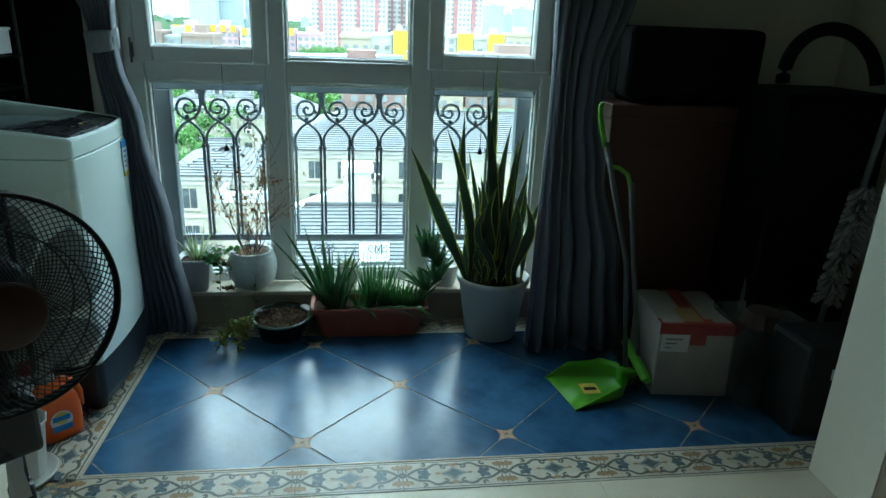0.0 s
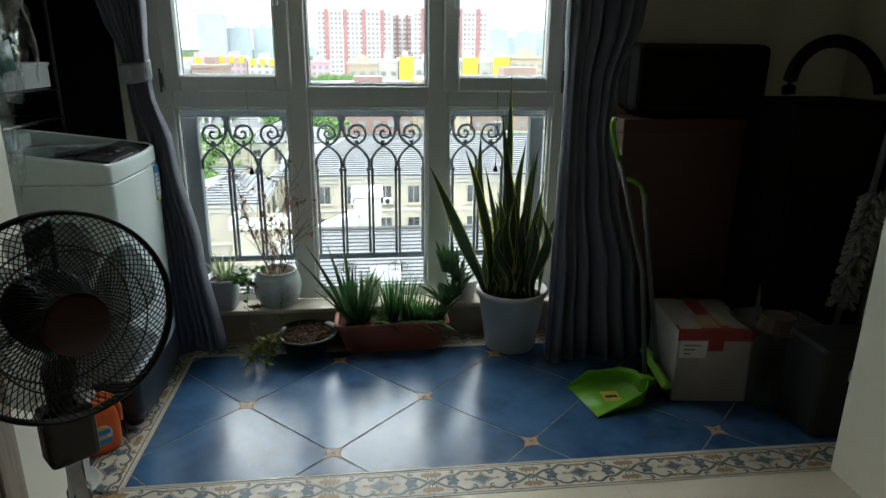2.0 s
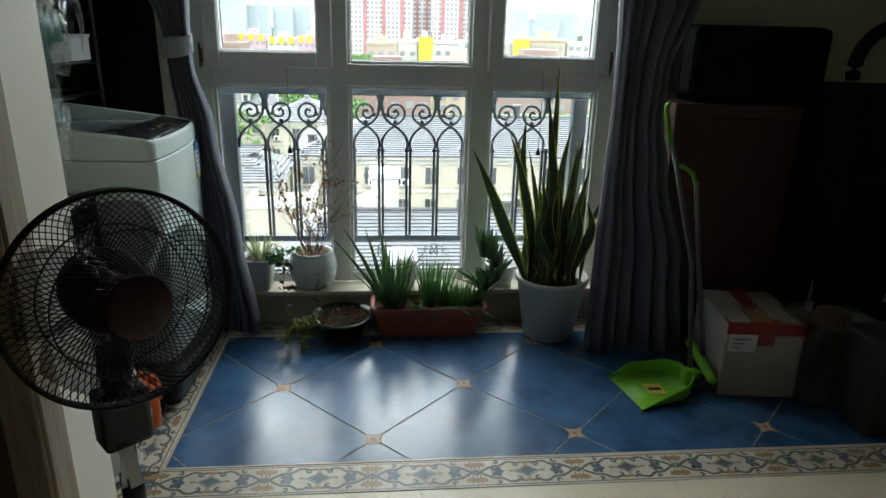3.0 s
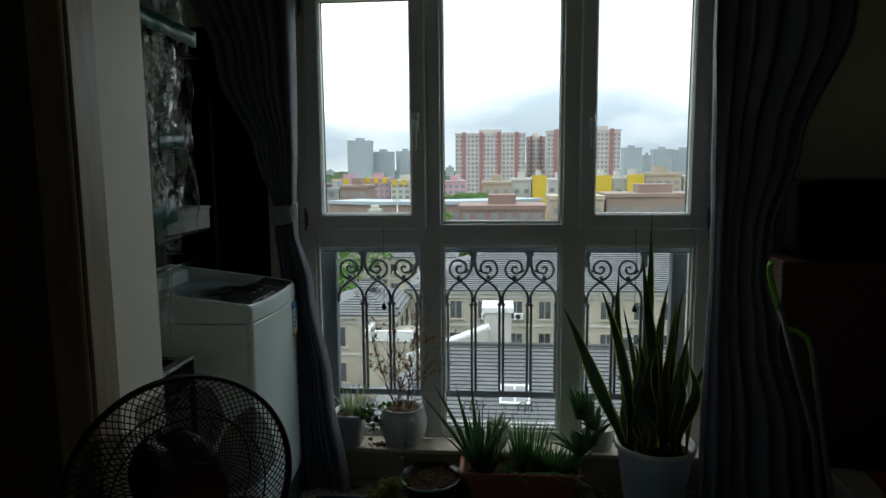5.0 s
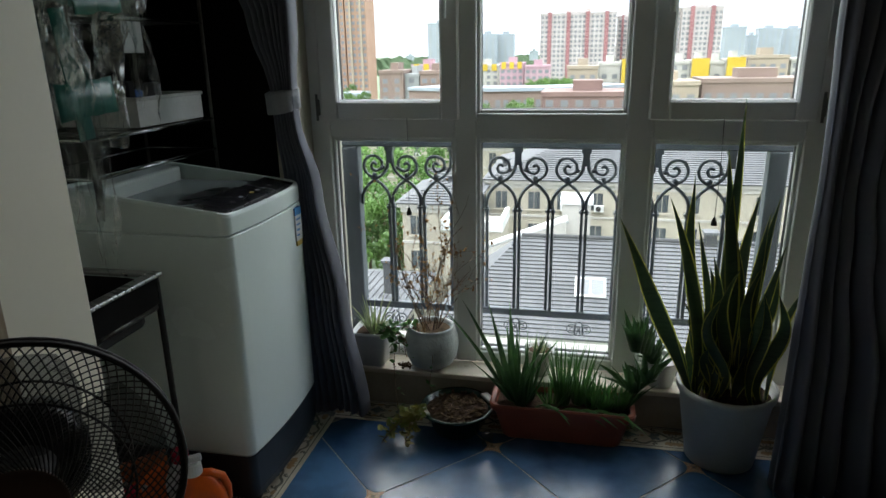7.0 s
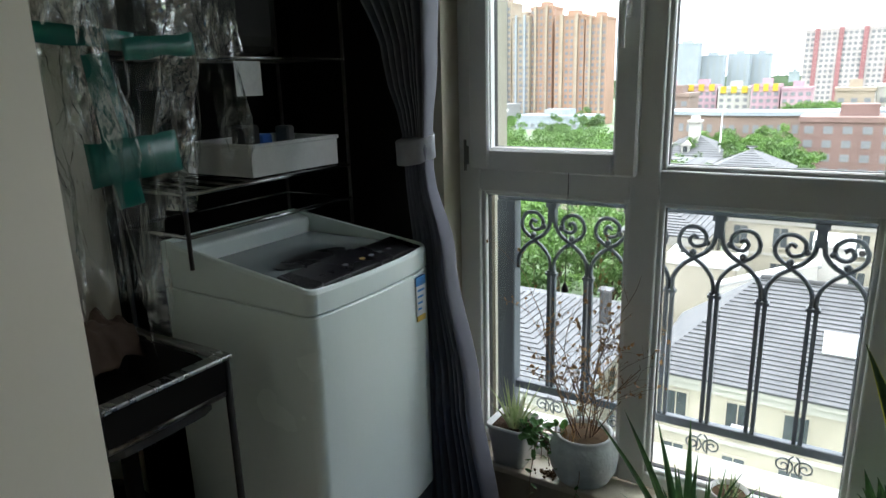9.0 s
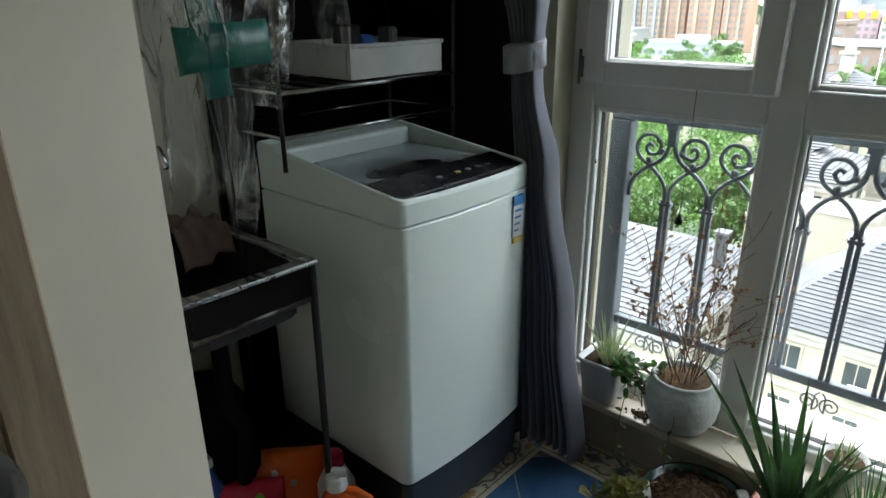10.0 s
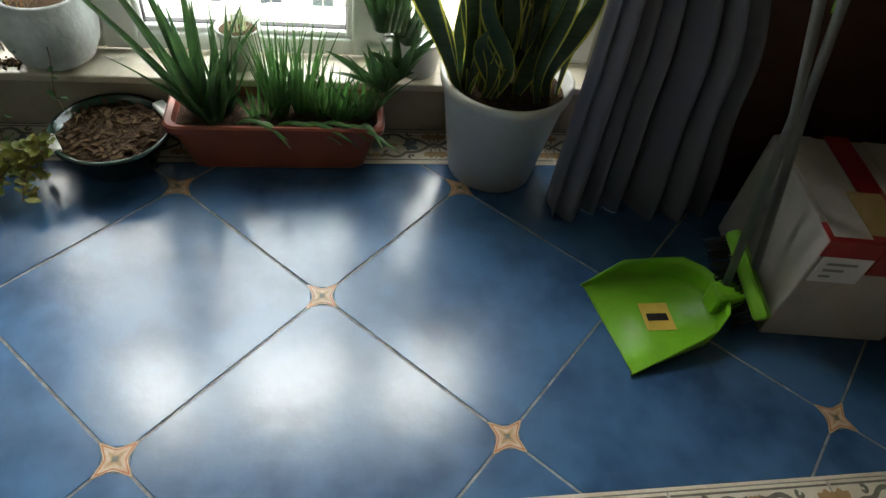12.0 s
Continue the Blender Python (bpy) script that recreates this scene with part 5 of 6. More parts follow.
iv = thing("creeping_plant", (-0.060, 0.600, SILL), 0, "leafy green creeper reaching from the square pot over the sill", "plant")
bm, lf = bmesh.new(), bmesh.new()
for k in range(9):
    tip = (rng.uniform(-0.02, 0.10), rng.uniform(-0.07, 0.0), rng.uniform(0.04, 0.17))
    pts = [(-0.09, 0.03, 0.140), (-0.05, 0.0, 0.16 + rng.uniform(-0.01, 0.02)), (tip[0] * 0.4, tip[1] * 0.6, 0.13 + rng.uniform(-0.02, 0.03)), tip]
    tube(bm, pts, 0.0015, 4)
    for j in range(10):
        i = rng.randrange(0, 3)
        p_ = Vector(pts[i]).lerp(Vector(pts[i + 1]), rng.random()) + Vector((rng.gauss(0, 0.010), rng.gauss(0, 0.010), rng.gauss(0, 0.008)))
        vine_leaf(lf, p_, rng.uniform(0.016, 0.034), rng)
part("stem", bm, "twig", iv)
part("foliage", lf, "grass", iv)
vi = thing("trailing_vine", (0.03, 0.345, 0), 0, "small yellow-green trailing vine hanging over the shallow pot", "plant")
bm, lf = bmesh.new(), bmesh.new()
for k in range(8):
    tipx, tipy = rng.uniform(-0.10, 0.06), rng.uniform(-0.10, 0.02)
    pts = [(0.07, 0.09, 0.105), (0.05, 0.03, 0.125), (0.02 + tipx * 0.3, -0.01, 0.10), (tipx * 0.7, tipy * 0.7, 0.06), (tipx, tipy, 0.006 + 0.01 * k)]
    tube(bm, pts, 0.0013, 4)
    for j in range(16):
        i = rng.randrange(1, 4)
        p = Vector(pts[i]).lerp(Vector(pts[i + 1]), rng.random()) + Vector((rng.gauss(0, 0.01), rng.gauss(0, 0.01), abs(rng.gauss(0, 0.006))))
        vine_leaf(lf, p, rng.uniform(0.018, 0.038), rng)
part("stem", bm, "twig", vi)
part("leaves", lf, "vine", vi)

qp = thing("square_pot", (-0.188, 0.640, SILL), 0, "grey-white square pot with a small spider plant", "potted plant")
part("pot", lathe([(0.052, 0), (0.056, 0.004), (0.070, 0.135), (0.075, 0.139), (0.076, 0.150), (0.071, 0.152), (0.067, 0.13), (0.0005, 0.128)], 40, 7), "white_plastic", qp, "", True)
part("soil", lathe([(0.066, 0.130), (0.0005, 0.136)], 24, 7), "soil", qp)
rosette(qp, 0.01, -0.01, 0.134, 26, 0.09, 0.20, 0.006, 0.85, "spider")
gr = thing("spilled_pebbles", (-0.045, 0.612, SILL), 0, "brown and pink bark crumbs spilled on the sill", "debris", "", "stuff")
bm = bmesh.new()
for k in range(70):
    s = rng2.uniform(0.003, 0.007)
    mtx = Matrix.Translation((rng2.gauss(0, 0.020), rng2.gauss(0, 0.012), s * 0.6)) @ Euler((rng2.uniform(0, 6), rng2.uniform(0, 6), 0)).to_matrix().to_4x4() @ Matrix.Diagonal((s, s * 0.8, s * 0.6, 1))
    bmesh.ops.create_icosphere(bm, subdivisions=1, radius=1.0, matrix=mtx)
tagged(part("crumbs", bm, "chips", gr), kind="stuff")
ju = thing("clear_jar", (0.332, 0.36, 0), 0, "small clear glass jar on the tiles between the pots", "jar")
part("glass", lathe([(0.018, 0), (0.02, 0.002), (0.02, 0.05), (0.014, 0.056)], 20), "clear_bin", ju, "", True)

# ---- the dark clutter corner ----
dp = thing("dustpan", (1.455, -0.078, 0), 0, "lime green long-handled dustpan lying on the tiles", "dustpan")
bm = bmesh.new()
N = 16
out = [(-0.145, 0.085), (-0.05, 0.112), (0.03, 0.118), (0.085, 0.106), (0.125, 0.076), (0.146, 0.034), (0.146, -0.012), (0.128, -0.054), (0.09, -0.088), (-0.10, -0.150)]
lo_ = [bm.verts.new((x, y, 0.003)) for x, y in out]
bm.faces.new(lo_[::-1])
hi_ = [bm.verts.new((x * 1.06, y * 1.06, 0.006 if i in (0, 9) else (0.075 if 3 <= i <= 7 else 0.06))) for i, (x, y) in enumerate(out)]
for i in range(9):
    bm.faces.new((lo_[i], lo_[i + 1], hi_[i + 1], hi_[i]))
bmesh.ops.subdivide_edges(bm, edges=bm.edges[:], cuts=2, use_grid_fill=True, smooth=0.15)
bmesh.ops.solidify(bm, geom=bm.faces[:], thickness=-0.003)
part("pan", bm, "lime", dp, "", True)
part("sticker", boxes((-0.03, 0.04, -0.045, 0.03, 0.0065, 0.0075)), "yellow_label", dp, "worn yellow and black sticker")
part("sticker_bar", boxes((-0.02, 0.03, -0.02, 0.0, 0.0076, 0.0082)), "matt_black", dp)
part("socket", boxes((0.12, 0.19, -0.02, 0.03, 0.02, 0.085, 0.008, 2)), "lime", dp)
bm = bmesh.new()
tube(bm, [(0.155, 0.02, 0.07), (0.13, 0.09, 0.5), (0.02, 0.17, 0.96)], 0.010, 8)
part("handle", bm, "grey_tube", dp, "grey tube handle")
bm = bmesh.new()
tube(bm, [(0.02, 0.17, 0.94), (0.005, 0.18, 1.0), (-0.01, 0.185, 1.06), (-0.012, 0.185, 1.09), (-0.004, 0.186, 1.105)], 0.010, 8)
part("grip", bm, "lime", dp, "lime green hook grip")
br = thing("broom", (1.650, -0.050, 0), 0, "long broom with lime green head beside the carton", "broom")
tilt = pose(0, 0, 0.105, 0, 24, -82) @ pose(0, 0, 0, -38)
part("head", boxes((-0.105, 0.105, -0.022, 0.022, -0.012, 0.022, 0.009, 2)), "lime", br).matrix_basis = tilt
bm = bmesh.new()
for k in range(170):
    x, y = rng.uniform(-0.1, 0.1), rng.uniform(-0.018, 0.018)
    tube(bm, [(x, y, -0.010), (x * 1.08 + rng.gauss(0, 0.004), y * 1.7 + rng.gauss(0, 0.005), -0.062)], 0.0014, 3)
bri = tagged(part("bristles", bm, "matt_black", br), kind="stuff")
bri.matrix_basis = tilt
bm = bmesh.new()
tube(bm, [(0.01, 0, 0.13), (-0.02, 0.10, 0.5), (-0.045, 0.16, 0.80)], 0.010, 8)
part("handle", bm, "grey_tube", br)
bm = bmesh.new()
tube(bm, [(-0.034, 0.14, 0.66), (-0.045, 0.16, 0.78), (-0.06, 0.17, 0.83), (-0.095, 0.18, 0.855), (-0.135, 0.18, 0.862)], 0.009, 8)
part("grip", bm, "lime", br, "lime green hook grip")

cb = thing("carton", (1.862, 0.015, 0), -7, "white cardboard carton with red and brown packing tape", "box")
part("body", boxes((-0.15, 0.15, -0.17, 0.17, 0, 0.31, 0.006, 2)), "carton", cb)
part("red_band", boxes((-0.152, 0.152, -0.1725, -0.170, 0.268, 0.312), (-0.152, 0.152, -0.1725, -0.120, 0.3105, 0.3125)), "red_tape", cb, "red packing tape")
part("red_cross", boxes((-0.03, 0.03, -0.174, -0.1705, 0.225, 0.315), (-0.03, 0.03, -0.174, 0.174, 0.3130, 0.3145)), "red_tape", cb)
part("brown_band", boxes((-0.14, -0.06, -0.16, 0.165, 0.3132, 0.3142), (0.06, 0.13, -0.15, 0.165, 0.3132, 0.3142)), "carton", cb)
part("brown_tape", boxes((-0.06, 0.02, -0.150, -0.02, 0.3146, 0.3152)), "brown_tape", cb, "brown packing tape")
part("shipping_label", boxes((-0.140, -0.035, -0.1735, -0.170, 0.195, 0.268)), "white_label", cb, "white shipping label with printed bars")
for k in range(3):
    part("print_bar", boxes((-0.125, -0.06 - 0.02 * k, -0.1742, -0.1736, 0.245 - 0.018 * k, 0.252 - 0.018 * k)), "grey_ink", cb)
bx2 = thing("tall_board_box", (1.93, 0.40, 0), 0, "tall red-brown wardrobe carton standing behind the clutter", "box")
part("body", boxes((-0.36, 0.36, -0.10, 0.16, 0, 1.075, 0.006, 2)), "brown_board", bx2)
part("lid_flap", boxes((-0.365, 0.365, -0.105, 0.165, 1.02, 1.08, 0.006, 2)), "brown_board", bx2)
sc = thing("suitcase", (1.92, 0.42, 1.081), 0, "black suitcase lying on the tall carton", "suitcase")
part("shell", boxes((-0.30, 0.28, -0.10, 0.13, 0.02, 0.30, 0.03, 3)), "felt_black", sc)
part("zip", boxes((-0.303, 0.283, 0.0, 0.012, 0.015, 0.303, 0.004, 1)), "felt_black", sc)
for x in (-0.24, 0.22):
    part("foot", boxes((x - 0.02, x + 0.02, -0.08, 0.1, 0, 0.022)), "felt_black", sc)
rg = thing("padded_hoop", (2.36, 0.12, 1.171), 0, "thick black padded hoop standing on the dark drawer stack", "hoop")
bm = bmesh.new()
tube(bm, [(0.20 * math.cos(a * math.pi / 24), 0.05 * math.sin(a * math.pi / 24), 0.026 + 0.20 * math.sin(a * math.pi / 24)) for a in range(25)], 0.026, 10)
part("hoop", bm, "felt_black", rg, "", True)
st = thing("drawer_cabinet", (2.33, 0.16, 0), 0, "dark drawer stack in the shadowed corner", "drawers")
part("carcass", boxes((-0.22, 0.22, -0.18, 0.22, 0, 1.17, 0.01, 2)), "felt_black", st)
for k in range(4):
    part("drawer_front", boxes((-0.205, 0.205, -0.192, -0.18, 0.03 + 0.285 * k, 0.30 + 0.285 * k, 0.004, 1)), "felt_black", st)
bn = thing("storage_bin", (2.10, -0.14, 0), 3, "cloudy clear plastic storage bin with a cloth inside", "bin")
part("body", lathe([(0.112, 0.0), (0.116, 0.003), (0.130, 0.322), (0.142, 0.326), (0.143, 0.340), (0.127, 0.338), (0.112, 0.008), (0.0005, 0.006)], 40, 8), "clear_bin", bn, "", True)
part("lump", lathe([(0.10, 0.006), (0.11, 0.1), (0.10, 0.24), (0.06, 0.36), (0.0005, 0.37)], 18), "cloth", bn)
bk = thing("black_case", (2.30, -0.33, 0), 0, "black tool case with a small white label", "case")
part("body", boxes((-0.22, 0.20, -0.12, 0.10, 0, 0.36, 0.02, 2)), "matt_black", bk)
part("label", boxes((-0.12, -0.025, -0.1225, -0.119, 0.235, 0.275)), "white_label", bk, "small white label")
mp_ = thing("chenille_mop", (2.31, -0.16, 0.02), 0, "grey chenille duster mop leaning against the wall", "mop")
bm = bmesh.new()
for k in range(420):
    v = rng.random()
    a = rng.uniform(0, 6.28)
    c = Vector((0.01 + 0.05 * v, -0.02, 0.40 + 0.44 * v))
    o = Vector((math.cos(a) * 0.045, math.sin(a) * 0.035, 0))
    tube(bm, [c + o * 0.5, c + o * 1.25 + Vector((0, 0, -0.022))], 0.007, 4, 0.005)
tagged(part("pad", bm, "chenille", mp_, "grey chenille fingers"), kind="stuff")
bm = bmesh.new()
tube(bm, [(0.0, 0.0, 0.0), (0.02, -0.01, 0.40), (0.06, 0.0, 0.84), (0.12, 0.02, 1.35)], 0.011, 8)
part("handle", bm, "grey_tube", mp_)
rod2 = thing("long_stick", (2.02, 0.03, 0.34), 0, "thin grey stick leaning out of the storage bin", "stick")
bm = bmesh.new()
tube(bm, [(0.02, -0.08, -0.32), (0.10, 0.0, 0.1), (0.24, 0.08, 0.65)], 0.008, 8)
part("stick", bm, "grey_tube", rod2)

# parked sliding door beside the doorway, on the room's side
sd = thing("sliding_door", (2.12, -0.945, 0.0), 0, "parked dark glass sliding door with green tape", "door")
part("stile", boxes((0.0, 0.035, -0.02, 0.02, 0.01, 2.40, 0.004, 1)), "gasket", sd)
part("edge_strip", boxes((0.036, 0.062, -0.014, 0.014, 0.01, 2.40, 0.003, 1)), "white_plastic", sd)
part("glass", boxes((0.063, 0.9, -0.006, 0.006, 0.01, 2.40)), "black", sd, "dark glass")
part("outer_stile", boxes((0.16, 0.2, -0.03, 0.03, 0.008, 2.402, 0.004, 1)), "casing", sd)
bm = sheet_strip(-0.03, 0.03, 0.0, 0.75, 15)
tp = part("tape_tail", bm, "green_tape", sd, "crumpled green tape")
tp.matrix_basis = pose(-0.012, -0.060, 1.05, 0, 0, 90)

# ---- outside: courtyard, villas, city ----
bm = bmesh.new()
ring = [bm.verts.new((3800 * math.cos(a * math.pi / 32), 3800 * math.sin(a * math.pi / 32), GROUND)) for a in range(64)]
bm.faces.new(ring)
setting("ground", bm, "ground", "distant courtyard and city ground with greenery")


def hip_roof(bm, x0, x1, y0, y1, z0, z1, over=0.5, courses=14):
    """Hipped roof with stepped courses of slates."""
    x0, x1, y0, y1 = x0 - over, x1 + over, y0 - over, y1 + over
    hy = (y1 - y0) / 2
    for k in range(courses):
        a, b = k / courses, (k + 1.0) / courses
        za, zb = z0 + (z1 - z0) * a, z0 + (z1 - z0) * b
        ra = (x0 + hy * a, x1 - hy * a, y0 + hy * a, y1 - hy * a)
        rb = (x0 + hy * b, x1 - hy * b, y0 + hy * b * 0.999, y1 - hy * b * 0.999)
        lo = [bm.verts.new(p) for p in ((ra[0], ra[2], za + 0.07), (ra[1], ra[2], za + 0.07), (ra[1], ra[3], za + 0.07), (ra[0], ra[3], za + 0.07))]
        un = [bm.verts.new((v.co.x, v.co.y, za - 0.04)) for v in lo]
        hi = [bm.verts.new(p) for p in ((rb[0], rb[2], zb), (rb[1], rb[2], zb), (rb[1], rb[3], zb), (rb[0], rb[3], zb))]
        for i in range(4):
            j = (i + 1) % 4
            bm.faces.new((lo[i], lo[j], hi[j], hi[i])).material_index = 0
            # riser of each course, darkened in place of its shadow line
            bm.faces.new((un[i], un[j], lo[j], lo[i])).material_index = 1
    return bm


bm = boxes((-0.62, 0.62, -0.06, 0.05, 0, 1.75), (-0.75, 0.75, -0.16, 0.05, -0.14, 0.0))
WIN_SURROUND = part("window_surround", bm, "cream_render").data
WIN_PANE = part("window_pane", boxes((-0.52, -0.03, -0.075, -0.055, 0.08, 1.65), (0.03, 0.52, -0.075, -0.055, 0.08, 1.65)), "dark_glass").data
AC_BODY = part("ac_unit", boxes((-0.42, 0.42, -0.45, -0.12, 0.0, 0.6, 0.03, 1)), "ac_white").data
AC_FAN = part("ac_grille", lathe([(0.24, 0), (0.24, 0.03), (0.1, 0.035)], 16), "matt_black").data
for o in [ob for ob in scene.collection.objects if ob.name.split(".")[0] in ("window_surround", "window_pane", "ac_unit", "ac_grille")]:
    bpy.data.objects.remove(o)


def villa(x0, x1, y0, y1, eave, ridge, rows, label, first=1.2, step=2.6, courses=14, seed=1, sides=()):
    rng = random.Random(seed)
    v = thing("villa", ((x0 + x1) / 2, y0, GROUND), 0, label, "house", "villas of the estate")
    ox, oy, oz = (x0 + x1) / 2, y0, GROUND
    w, d = (x1 - x0) / 2, y1 - y0
    e = eave - GROUND
    part("wall", boxes((-w, w, 0, d, 0, e)), "cream_render", v)
    part("cornice", boxes((-w - 0.35, w + 0.35, -0.35, d + 0.35, e - 0.35, e - 0.02), (-w - 0.12, w + 0.12, -0.12, d + 0.12, e - 0.8, e - 0.36)), "white_render", v)
    bm = hip_roof(bmesh.new(), -w, w, 0, d, e, ridge - GROUND, 0.5, courses)
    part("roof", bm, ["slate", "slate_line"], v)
    bm = bmesh.new()
    tube(bm, [(-w + d / 2, d / 2, ridge - GROUND), (w - d / 2, d / 2, ridge - GROUND)], 0.16, 6)
    part("ridge", bm, "slate_line", v)
    for r in range(rows):
        z = e - 2.75 - 3.0 * r
        if r:
            part("string_course", boxes((-w - 0.08, w + 0.08, -0.10, 0.0, z + 2.3, z + 2.5)), "white_render", v)
        x = -w + first
        k = 0
        while x < w - 0.8:
            wd = share("window", WIN_SURROUND, v, pose(x, 0, z))
            share("pane", WIN_PANE, wd)
            if rng.random() < 0.28:
                acm = share("air_conditioner", AC_BODY, v, pose(x + 0.2, -0.05, z + 0.02))
                share("grille", AC_FAN, acm, pose(-0.05, -0.45, 0.3, 90))
            x += step if k % 2 else step * 1.15
            k += 1
        for sx in sides:
            y = 1.5
            while y < d - 1:
                wd = share("window", WIN_SURROUND, v, pose(sx * w, y, z, 0, 0, 90 * sx))
                share("pane", WIN_PANE, wd)
                y += 2.9
    return v


villa(-7.5, 42, 57, 71, -9.8, -7.1, 4, "long cream rendered villa row with grey hipped roof", seed=2, courses=20, sides=(-1,))
villa(-13.6, -7.9, 49, 58, -10.4, -8.4, 4, "cream villa wing with a grey hipped roof", seed=5, courses=14, sides=(1,))
villa(-6.8, 34, 31.5, 40, -13.5, -9.1, 3, "near cream villa with a broad grey slate roof", seed=7, courses=26, sides=(-1,))
villa(-26, -10.5, 29, 45, -15.2, -12.5, 2, "cream villa with grey slate roof at the courtyard", seed=9, courses=22, sides=(1,))
villa(-66, -18, 104, 116, -12.5, -11.8, 4, "long white apartment row behind courtyard trees", seed=11, step=3.0, courses=4)
villa(-31, -16, 118, 132, -13.1, -9.2, 3, "pale villa with grey roof beyond the courtyard", seed=12, courses=12)
for x, y, z, pitch in ((1.5, 33.3, -11.3, 43), (9.8, 33.2, -11.4, 43), (18, 33.3, -11.3, 43), (-17, 33.5, -13.55, 17)):
    sk = thing("roof_window", (x, y, z), 0, "white framed skylight set in a slate roof", "skylight", "skylights")
    bm = boxes((-0.85, 0.85, -0.6, 0.6, -0.15, 0.10))
    f = part("frame", bm, "ac_white", sk)
    f.matrix_basis = pose(0, 0, 0, pitch)
    for x0, x1 in ((-0.74, -0.05), (0.05, 0.74)):
        g = part("pane", boxes((x0, x1, -0.48, 0.48, 0.10, 0.115)), "far_glass", sk)
        g.matrix_basis = pose(0, 0, 0, pitch)
for x, y, z in ((-3.6, 36.3, -11.9), (-11.6, 38, -12.9), (-6.3, 60.5, -9.6), (14, 64, -7.0), (27, 64, -7.0), (8, 35.8, -9.6)):
    ch = thing("chimney", (x, y, z - 1.2), 0, "dark roof vent with a small cap", "chimney", "roof vents")
    part("shaft", boxes((-0.3, 0.3, -0.3, 0.3, 0, 2.2)), "slate_line", ch)
    part("cap", boxes((-0.42, 0.42, -0.42, 0.42, 2.2, 2.35)), "slate", ch)
fw = thing("fire_wall", (-5.6, 41.2, GROUND), 0, "white sloping parapet wall rising above the slate roof", "wall")
bm = bmesh.new()
sloped(bm, 0, 5.5, 0, 0.4, 0, 10.2, 12.45, 0.02)
part("wall", bm, "white_render", fw)
bm = bmesh.new()
tube(bm, [(-0.1, 0.2, 10.3), (5.6, 0.2, 12.55)], 0.30, 4)
part("coping", bm, "ac_white", fw)
tb_ = thing("stair_head", (-0.4, 42.2, GROUND), 0, "white flat-topped stair head behind the slate roof", "building")
part("wall", boxes((0, 1.9, 0, 2.2, 0, 13.4)), "white_render", tb_)
part("parapet", boxes((-0.15, 2.05, -0.15, 2.35, 13.4, 13.75)), "ac_white", tb_)
tc_ = thing("roof_terrace", (-9.6, 46.0, GROUND), 0, "sunken white roof terrace between the villas", "terrace")
part("wall", boxes((0, 4.6, 0, 5.0, 0, 10.2)), "cream_render", tc_)
part("parapet", boxes((-0.1, 4.7, -0.1, 0.25, 10.2, 11.0), (-0.1, 0.25, 0.25, 5.0, 10.2, 11.0), (4.35, 4.7, 0.25, 5.0, 10.2, 11.0)), "ac_white", tc_)


def dormer(x, y, z):
    d = thing("dormer", (x, y, z), 0, "small white dormer window on a grey roof", "dormer", "dormers")
    part("cheek", boxes((-0.7, 0.7, 0, 2.4, 0, 1.5)), "white_render", d)
    bm = bmesh.new()
    vs = [bm.verts.new(c) for c in ((-0.95, -0.25, 1.45), (0.95, -0.25, 1.45), (0, -0.25, 2.15), (-0.95, 2.6, 1.45), (0.95, 2.6, 1.45), (0, 2.6, 2.15))]
    for f in ((0, 1, 2), (5, 4, 3), (0, 2, 5, 3), (1, 4, 5, 2), (0, 3, 4, 1)):
        bm.faces.new([vs[k] for k in f])
    part("gable", bm, "white_render", d)
    part("pane", boxes((-0.36, 0.36, -0.06, 0.02, 0.3, 1.25)), "dark_glass", d)


for x in (-27.5, -24.0):
    dormer(x, 119.6, -12.2)
villa(-16.5, -6.0, 96, 108, -12.2, -8.9, 3, "pale villa with a hipped grey roof before the trees", seed=14, courses=12)
part("shaft", boxes((-0.9, 0.9, -0.9, 0.9, 0, 3.4), (-1.2, 1.2, -1.2, 1.2, 3.4, 3.8), (-0.7, 0.7, -0.7, 0.7, 3.8, 4.5)), "white_render", thing("roof_turret", (-23.4, 124, -10.4), 0, "white masonry chimney turret on a grey roof", "chimney"))


